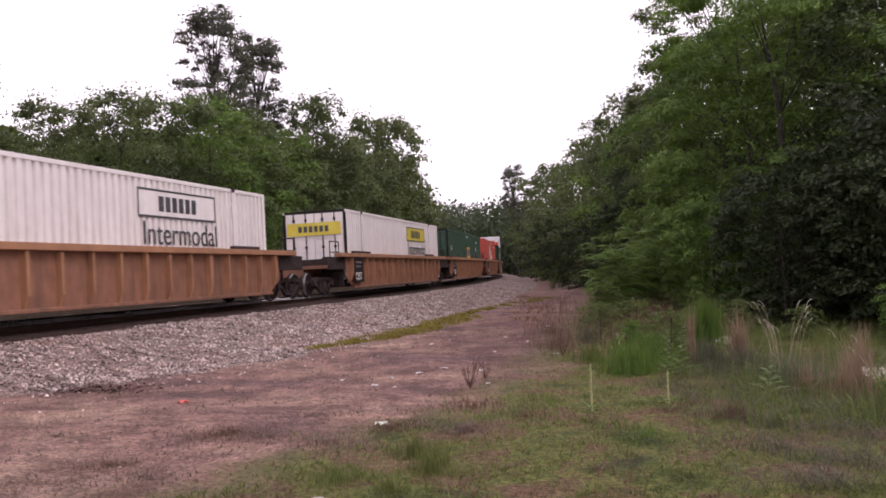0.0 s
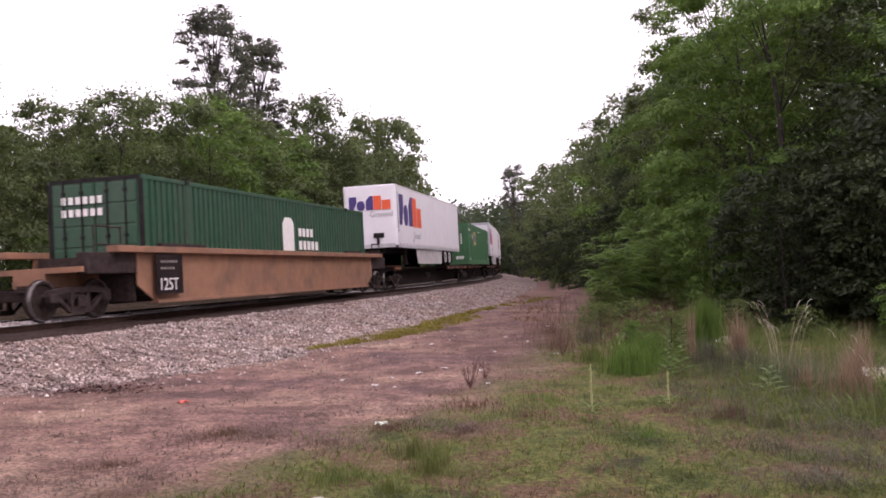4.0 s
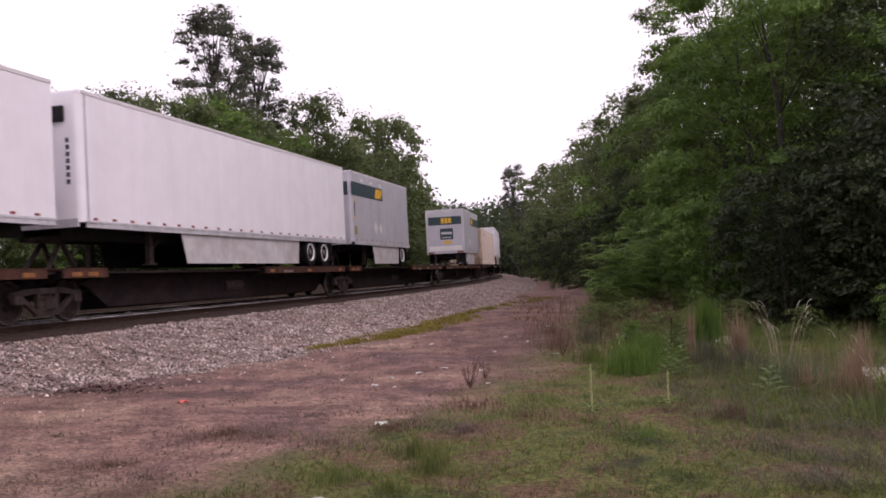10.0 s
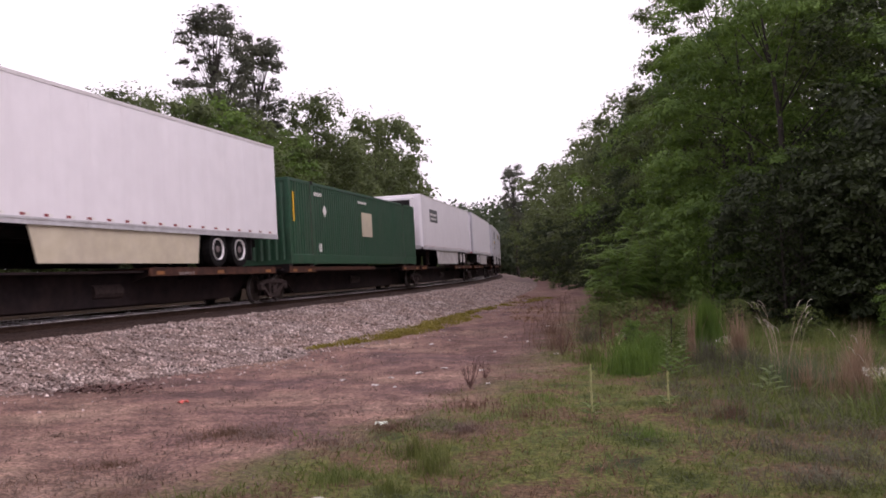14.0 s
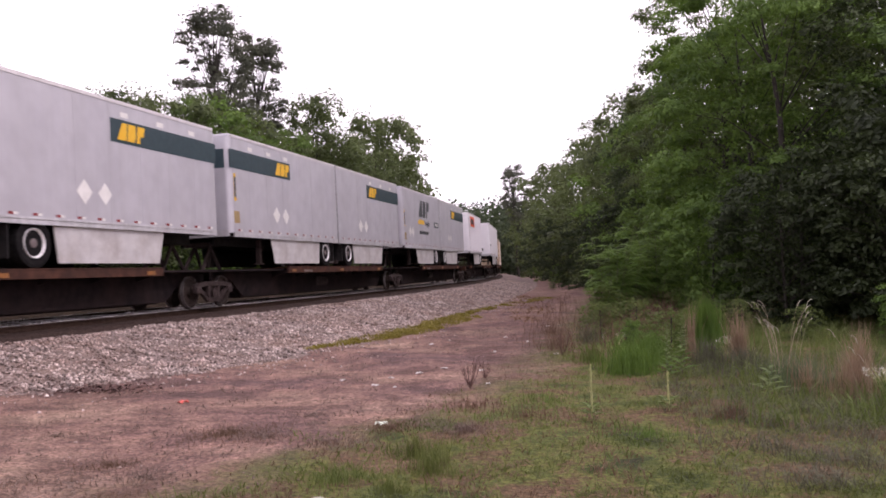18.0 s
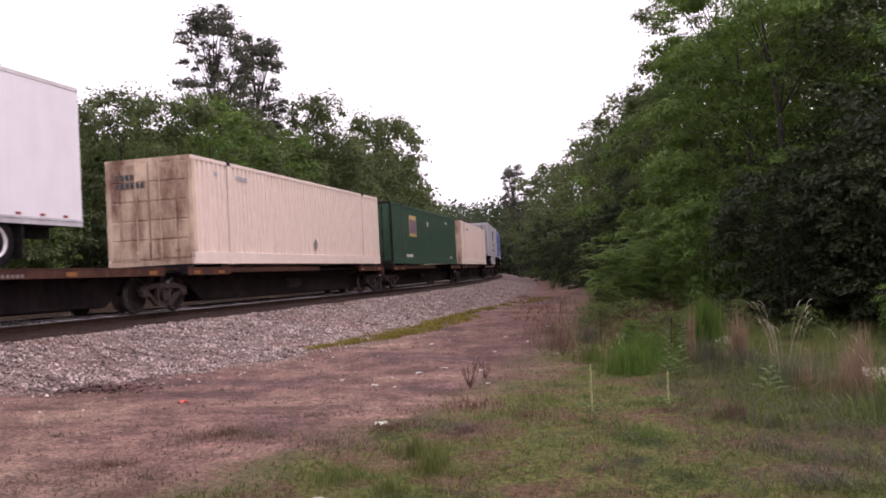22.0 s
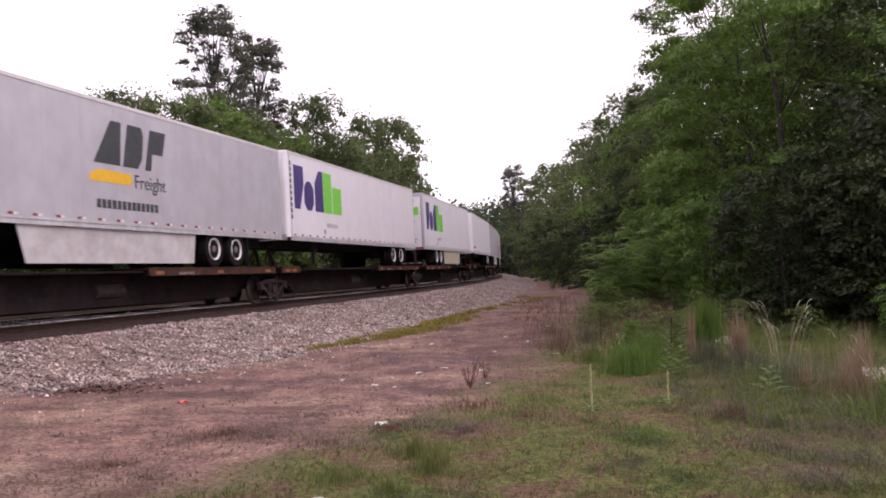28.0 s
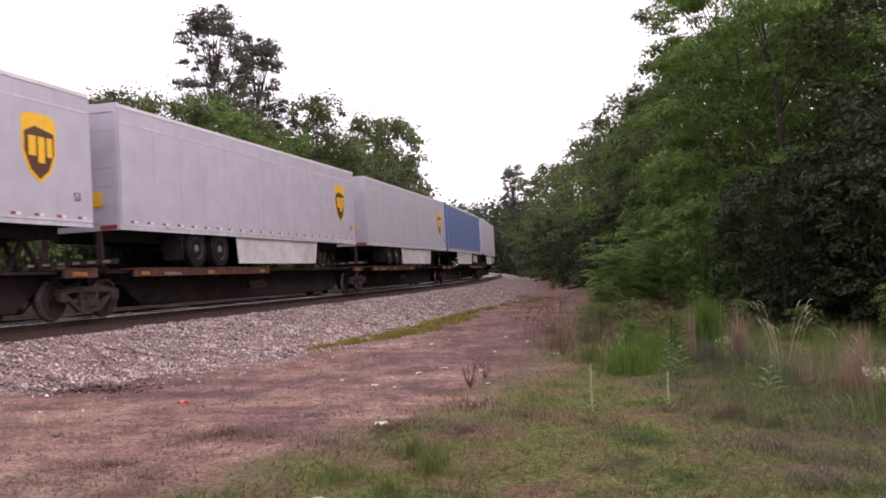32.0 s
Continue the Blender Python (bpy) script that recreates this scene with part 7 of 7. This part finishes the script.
def reed_clump(x, y, h, n, seed):
    rng = random.Random(seed)
    ob = thing("reed_clump", "pale dry reed stalks with drooping seed heads", "reeds")
    for i in range(n):
        a = rng.choice((rng.uniform(2.6, 3.7), rng.uniform(2.6, 3.7), rng.uniform(-0.5, 0.5)))
        r, hh = rng.uniform(0.02, 0.22), h * rng.uniform(0.55, 1.0)
        lean = rng.uniform(0.0, 0.34)
        dx = math.cos(a)
        pts = [(r * dx + lean * dx * hh * t ** 2, r * math.sin(a) + lean * 0.3 * hh * t ** 2 * math.sin(a), hh * (t - 0.1 * lean * t ** 3)) for t in (0, 0.3, 0.6, 0.85, 1.0)]
        st = part("stalk", tube(bmesh.new(), pts, [0.0032, 0.003, 0.0025, 0.002, 0.0012], 5), M_STRAW, ob)
        e = Vector(pts[-1])
        part("seed_head", tube(bmesh.new(), [e - Vector((0.0, 0, 0.03)), e + Vector((0.02 * dx, 0, 0.03)), e + Vector((0.05 * dx, 0, 0.06)), e + Vector((0.1 * dx, 0, 0.075))], [0.002, 0.0045, 0.004, 0.0015], 6), M_SEED, st, "pale seed head")
    ob.location = (x, y, 0)
    return ob


reed_clump(5.04, 13.2, 1.1, 17, 3)
reed_clump(5.15, 10.7, 0.9, 7, 4)


def flower_clump(x, y, h, n, seed):
    rng = np.random.default_rng(seed)
    ob = thing("flowering_weed", "weed with a head of tiny white flowers", "flowering weed")
    bm = bmesh.new()
    heads = []
    for i in range(n):
        a, r = rng.uniform(0, 6.28), rng.uniform(0.03, 0.26)
        hh = h * rng.uniform(0.75, 1.0)
        tube(bm, [(0, 0, 0), (r * 0.4 * math.cos(a), r * 0.4 * math.sin(a), hh * 0.6), (r * math.cos(a), r * math.sin(a), hh)], [0.005, 0.004, 0.002], 4)
        heads.append((r * math.cos(a), r * math.sin(a), hh))
    part("stalk", bm, M_STEM, ob)
    heads = np.array(heads)
    pts = np.repeat(heads, 7, 0) + rng.normal(0, 0.018, (n * 7, 3))
    fl = new("blossom", mesh_np("blossom", leaf_quads(rng, pts, 0.02, 1.0, 0.9), 4, M_PETAL))
    fl.parent = ob
    lv = np.repeat(heads, 5, 0) * np.array([0.7, 0.7, 1]) * rng.uniform(0.2, 0.8, (n * 5, 1))
    lf = new("foliage", mesh_np("foliage", leaf_quads(rng, lv, 0.07, 0.2, 0.25), 4, M_SHRUB))
    lf.parent = ob
    ob.location = (x, y, 0)
    return ob


flower_clump(4.55, 14.3, 0.5, 30, 1)
flower_clump(5.2, 10.5, 0.42, 40, 2)
flower_clump(5.45, 10.6, 0.45, 40, 3)
flower_clump(3.1, 16.2, 0.45, 7, 4)


def leafy_weed(x, y, h, n, leaf, seed, label, mat=M_PALELEAF):
    rng = np.random.default_rng(seed)
    ob = thing("leafy_weed", label, "weed")
    part("stem", tube(bmesh.new(), [(0, 0, -0.02), (0.01, 0.0, h * 0.5), (0.03, 0.01, h)], [0.007, 0.005, 0.002], 6), M_WEEDSTEM, ob)
    vs = []
    for i in range(n):
        z = h * (0.25 + 0.75 * i / n)
        a = i * 2.4 + rng.uniform(-0.3, 0.3)
        d = np.array([math.cos(a), math.sin(a), 0.35])
        b = np.array([-math.sin(a), math.cos(a), 0.0])
        ln = leaf * rng.uniform(0.7, 1.1) * (1.15 - 0.6 * i / n)
        o = np.array([0.02 * z / h, 0, z])
        vs += [o, o + d * ln * 0.5 + b * ln * 0.2, o + d * ln - np.array([0, 0, 0.15 * ln]), o + d * ln * 0.5 - b * ln * 0.2]
    lf = new("foliage", mesh_np("foliage", np.array(vs), 4, mat))
    lf.parent = ob
    ob.location = (x, y, 0)
    return ob


leafy_weed(3.95, 10.95, 0.42, 18, 0.24, 1, "broad-leaved pale green weed in the grass")
leafy_weed(3.75, 14.2, 0.95, 40, 0.15, 2, "tall narrow-leaved weed at the wood's edge", M_WEEDLEAF)
leafy_weed(3.9, 14.6, 0.85, 36, 0.15, 3, "tall narrow-leaved weed at the wood's edge", M_WEEDLEAF)
leafy_weed(3.6, 14.5, 0.7, 34, 0.14, 6, "tall narrow-leaved weed at the wood's edge")
leafy_weed(3.2, 12.9, 0.35, 18, 0.24, 4, "low broad-leaved green weed", M_SHRUB)
leafy_weed(3.5, 13.3, 0.45, 20, 0.26, 5, "low broad-leaved green weed", M_SHRUB)


def mullein(x, y, h, seed):
    rng = np.random.default_rng(seed)
    ob = thing("mullein", "single pale yellow-green mullein stalk in the grass", "weed")
    part("stalk", tube(bmesh.new(), [(0, 0, 0), (0.0, 0, h * 0.35), (-0.008, 0, h)], [0.008, 0.012, 0.007], 8), M_STEM, ob)
    pts = np.stack([rng.normal(0, 0.008, 160), rng.normal(0, 0.008, 160), rng.uniform(0.3, 1.0, 160) * h], -1)
    sp = new("flower_spike", mesh_np("flower_spike", leaf_quads(rng, pts, 0.016, 0.0, 0.8), 4, M_STEM))
    sp.parent = ob
    vs = []
    for i in range(11):
        a = i * 2.4
        d, b = np.array([math.cos(a), math.sin(a), 0.5]), np.array([-math.sin(a), math.cos(a), 0])
        ln = rng.uniform(0.1, 0.17)
        o = np.array([0, 0, 0.02 + 0.012 * i])
        vs = np.array([o, o + d * ln * 0.55 + b * ln * 0.2, o + d * ln - np.array([0, 0, 0.25 * ln]), o + d * ln * 0.55 - b * ln * 0.2])
        lf = new("leaf", mesh_np("leaf", vs, 4, M_PALELEAF))
        lf.parent = ob
    ob.location = (x, y, 0)


mullein(1.62, 9.93, 0.6, 1)
mullein(2.57, 10.31, 0.46, 2)


def dead_shrub(x, y, h, n, seed):
    rng = random.Random(seed)
    ob = thing("dead_shrub", "small leafless shrub with dark red twigs", "shrub")
    for i in range(n):
        a, l = rng.uniform(0, 6.28), rng.uniform(0.15, 0.5)
        hh = h * rng.uniform(0.6, 1)
        dx, dy = math.cos(a) * l * hh, math.sin(a) * l * hh
        bm = tube(bmesh.new(), [(0, 0, -0.02), (dx * 0.6, dy * 0.6, hh * 0.45), (dx, dy, hh)], [0.006, 0.004, 0.002], 5)
        for k in range(2):
            t = rng.uniform(0.5, 0.8)
            tube(bm, [(dx * t, dy * t, hh * t * 0.95), (dx * t + rng.uniform(-0.1, 0.1), dy * t, hh * (t + 0.25))], [0.003, 0.0015], 4)
        part("twig", bm, M_TWIG, ob)
    ob.location = (x, y, 0)


dead_shrub(0.35, 12.7, 0.42, 12, 1)
dead_shrub(0.6, 13.6, 0.3, 7, 2)
dead_shrub(2.2, 16.8, 0.5, 9, 3)



def frond_sapling(seed, height, stems, name="sapling"):
    """Thin stems with long feather-shaped leaves, each of many paired leaflets."""
    rng = np.random.default_rng(seed)
    ob = thing(name, "light green sapling with long feathery leaves", "sapling")
    quads = []
    for i in range(stems):
        a0, tilt = rng.uniform(0, 6.2832), rng.uniform(0.02, 0.3)
        h = height * rng.uniform(0.65, 1.0)
        top = np.array([math.cos(a0) * tilt * h, math.sin(a0) * tilt * h, h])
        part("stem", tube(bmesh.new(), [(0, 0, -0.05), tuple(top * 0.5), tuple(top)], [0.02, 0.014, 0.006], 6), M_WEEDSTEM, ob)
        for k in range(20):
            f = 0.22 + 0.78 * k / 19
            a = k * 2.4 + rng.uniform(-0.4, 0.4)
            ln = height * rng.uniform(0.2, 0.3) * (1.15 - 0.45 * f)
            o = top * f
            d, b = np.array([math.cos(a), math.sin(a), 0.0]), np.array([-math.sin(a), math.cos(a), 0.0])
            rise = rng.uniform(0.35, 0.8)
            for q in range(1, 12):
                u = q / 11
                c = o + d * ln * u + np.array([0, 0, ln * (rise * u - 0.75 * u * u)])
                w = ln * 0.3 * math.sin(math.pi * (0.15 + 0.8 * u))
                for sgn in (1, -1):
                    tip = c + b * sgn * w + d * w * 0.35 - np.array([0, 0, 0.3 * w])
                    m = (c + tip) / 2
                    quads += [c, m + d * w * 0.16, tip, m - d * w * 0.16]
    lf = new("foliage", mesh_np("foliage", np.array(quads), 4, M_SHRUB))
    lf.parent = ob
    ob["tall"] = height
    return ob


sumac = frond_sapling(55, 3.0, 7)
feather_bush = tree(51, 2.8, 1.1, 0.12, 5200, M_SHRUB, 0.05, "light green feathery bush before the wood", clumps=60, clump_r=0.2, name="bush", flat=0.35, r0=0.03)
put_tree(sumac, 5.0, 26.0, 0, 3.1)
put_tree(sumac, 5.7, 27.2, 90, 2.6)
put_tree(sumac, 6.9, 28.6, 200, 3.4)
put_tree(sumac, 4.4, 24.6, 200, 1.7)
put_tree(feather_bush, 5.5, 28.0, 0, 2.2)
put_tree(feather_bush, 10.2, 97.0, 40, 1.6)
put_tree(feather_bush, 10.9, 84.0, 120, 1.9)
shrub = tree(53, 1.5, 0.75, 0.075, 2600, M_WEEDLEAF, 0.0, "mixed leafy shrub among weeds", clumps=70, clump_r=0.22, name="bush", r0=0.018)
for x, y, tn, tall in ((3.5, 17.2, 0, 0.7), (4.2, 16.6, 60, 0.9), (4.2, 19.6, 90, 1.0), (3.7, 21.0, 270, 0.9), (4.4, 24.8, 330, 1.2), (6.9, 20.6, 200, 0.9), (7.6, 19.0, 20, 0.8)):
    put_tree(shrub, x, y, tn, tall)
cone = tree(52, 2.2, 0.7, 0.09, 7000, M_SHRUB, 0.0, "dense green upright bush before the wood", clumps=60, clump_r=0.2, name="bush", r0=0.03)
put_tree(cone, 3.75, 15.9, 0, 0.55)
put_tree(cone, 3.5, 16.5, 90, 0.7)
put_tree(under_a, 8.8, 23.0, 70, 3.7)
put_tree(cone, 9.2, 17.6, 180, 1.5)
put_tree(cone, 9.6, 16.4, 300, 1.5)
put_tree(cone, 6.2, 29.8, 30, 1.6)
put_tree(sumac, 7.6, 62.0, 30, 1.2)

def dead_leaves():
    """A dark drift of dead leaves at the bank's foot."""
    rng = np.random.default_rng(71)
    n = 700
    s, o = -10.3 + rng.normal(0, 0.18, n), 5.1 + rng.normal(0, 0.42, n)
    a = np.interp(s, S_ALL, HEAD)
    x, y = np.interp(s, S_ALL, TX) + o * np.cos(a), np.interp(s, S_ALL, TY) - o * np.sin(a)
    z = np.maximum(ground_height(x, y), bed_point(s, 2 + (o - 2) * 3.9 / (bank_width(s) - 2))[:, 2]) + 0.02 + 0.02 * rng.random(n)
    v = leaf_quads(rng, np.stack([x, y, z], -1), 0.07, 1.6, 0.6)
    return tagged(new("dead_leaves", mesh_np("dead_leaves", v, 4, M_TWIG)), "dark drift of dead leaves at the ballast's foot", "dead leaves", kind="stuff")


dead_leaves()

# ---------------- litter ----------------
M_PAPER = surf("pale_paper", (0.55, 0.62, 0.5), (0.7, 0.75, 0.66), 9.0, 0.8)
M_WHITEPAPER = surf("white_paper", (0.5, 0.46, 0.43), (0.66, 0.62, 0.6), 9.0, 0.8)
M_REDPLASTIC = surf("red_plastic", (0.55, 0.08, 0.06), (0.65, 0.12, 0.09), 9.0, 0.4)
M_PALESTONE = surf("pale_stone", (0.28, 0.25, 0.23), (0.42, 0.39, 0.36), 9.0, 0.85, bump=0.4)


def scrap(name, label, x, y, size, mat, seed, lift=0.03):
    rng = np.random.default_rng(seed)
    bm = bmesh.new()
    bmesh.ops.create_grid(bm, x_segments=6, y_segments=6, size=0.5)
    for v in bm.verts:
        v.co = (v.co.x * size * (1 + 0.25 * math.sin(5 * v.co.y + seed)), v.co.y * size * 0.8, lift * (0.6 + 0.6 * math.sin(6 * v.co.x + seed) * math.cos(5 * v.co.y) + rng.normal(0, 0.18)))
    ex = bmesh.ops.extrude_face_region(bm, geom=bm.faces[:])
    for g in ex["geom"]:
        if isinstance(g, bmesh.types.BMVert):
            g.co.z += 0.002
    me = bpy.data.meshes.new(name)
    bm.to_mesh(me)
    bm.free()
    me.materials.append(mat)
    ob = new(name, me)
    ob.location = (x, y, float(ground_height(np.array(x), np.array(y))) + 0.008)
    return tagged(ob, label, "litter")


scrap("paper_scrap", "crumpled pale green paper lying on dirt", -0.72, 9.85, 0.12, M_PAPER, 1)
scrap("plastic_wrapper", "crumpled red plastic wrapper on dirt", -3.43, 11.65, 0.12, M_REDPLASTIC, 2)
for i, (x, y, sz) in enumerate(((-0.43, 14.6, 0.13), (-0.02, 15.1, 0.14), (-0.87, 14.2, 0.1), (-1.05, 13.3, 0.12), (-1.6, 13.8, 0.09), (-0.75, 13.1, 0.06), (0.6, 14.6, 0.1), (0.62, 13.1, 0.07), (2.1, 16.9, 0.1), (2.9, 25.0, 0.14), (1.5, 22.0, 0.1), (1.0, 18.0, 0.09), (-0.3, 20.0, 0.1), (1.9, 20.4, 0.1))):
    scrap("paper_scrap", "small white paper scrap on the dirt lane", x, y, sz * 0.8, M_WHITEPAPER, 10 + i, 0.02)
bm = bmesh.new()
bmesh.ops.create_icosphere(bm, subdivisions=2, radius=0.07)
for v in bm.verts:
    v.co = Vector((v.co.x * 1.2, v.co.y, v.co.z * 0.5)) * (1 + 0.25 * noise.noise(v.co * 14))
me = bpy.data.meshes.new("stone")
bm.to_mesh(me)
bm.free()
me.materials.append(M_PALESTONE)
st = tagged(new("stone", me), "pale flat stone half sunk in dirt", "stone")
st.location = (-0.96, 6.62, -0.01)


def motions():
    """The whole train runs along the bend towards the viewer."""
    times = [i * 0.5 for i in range(65)]
    for ob, u, length in TRAIN:
        walk(ob, [(t, seat(u - run_of(t), length)) for t in times])


motions()
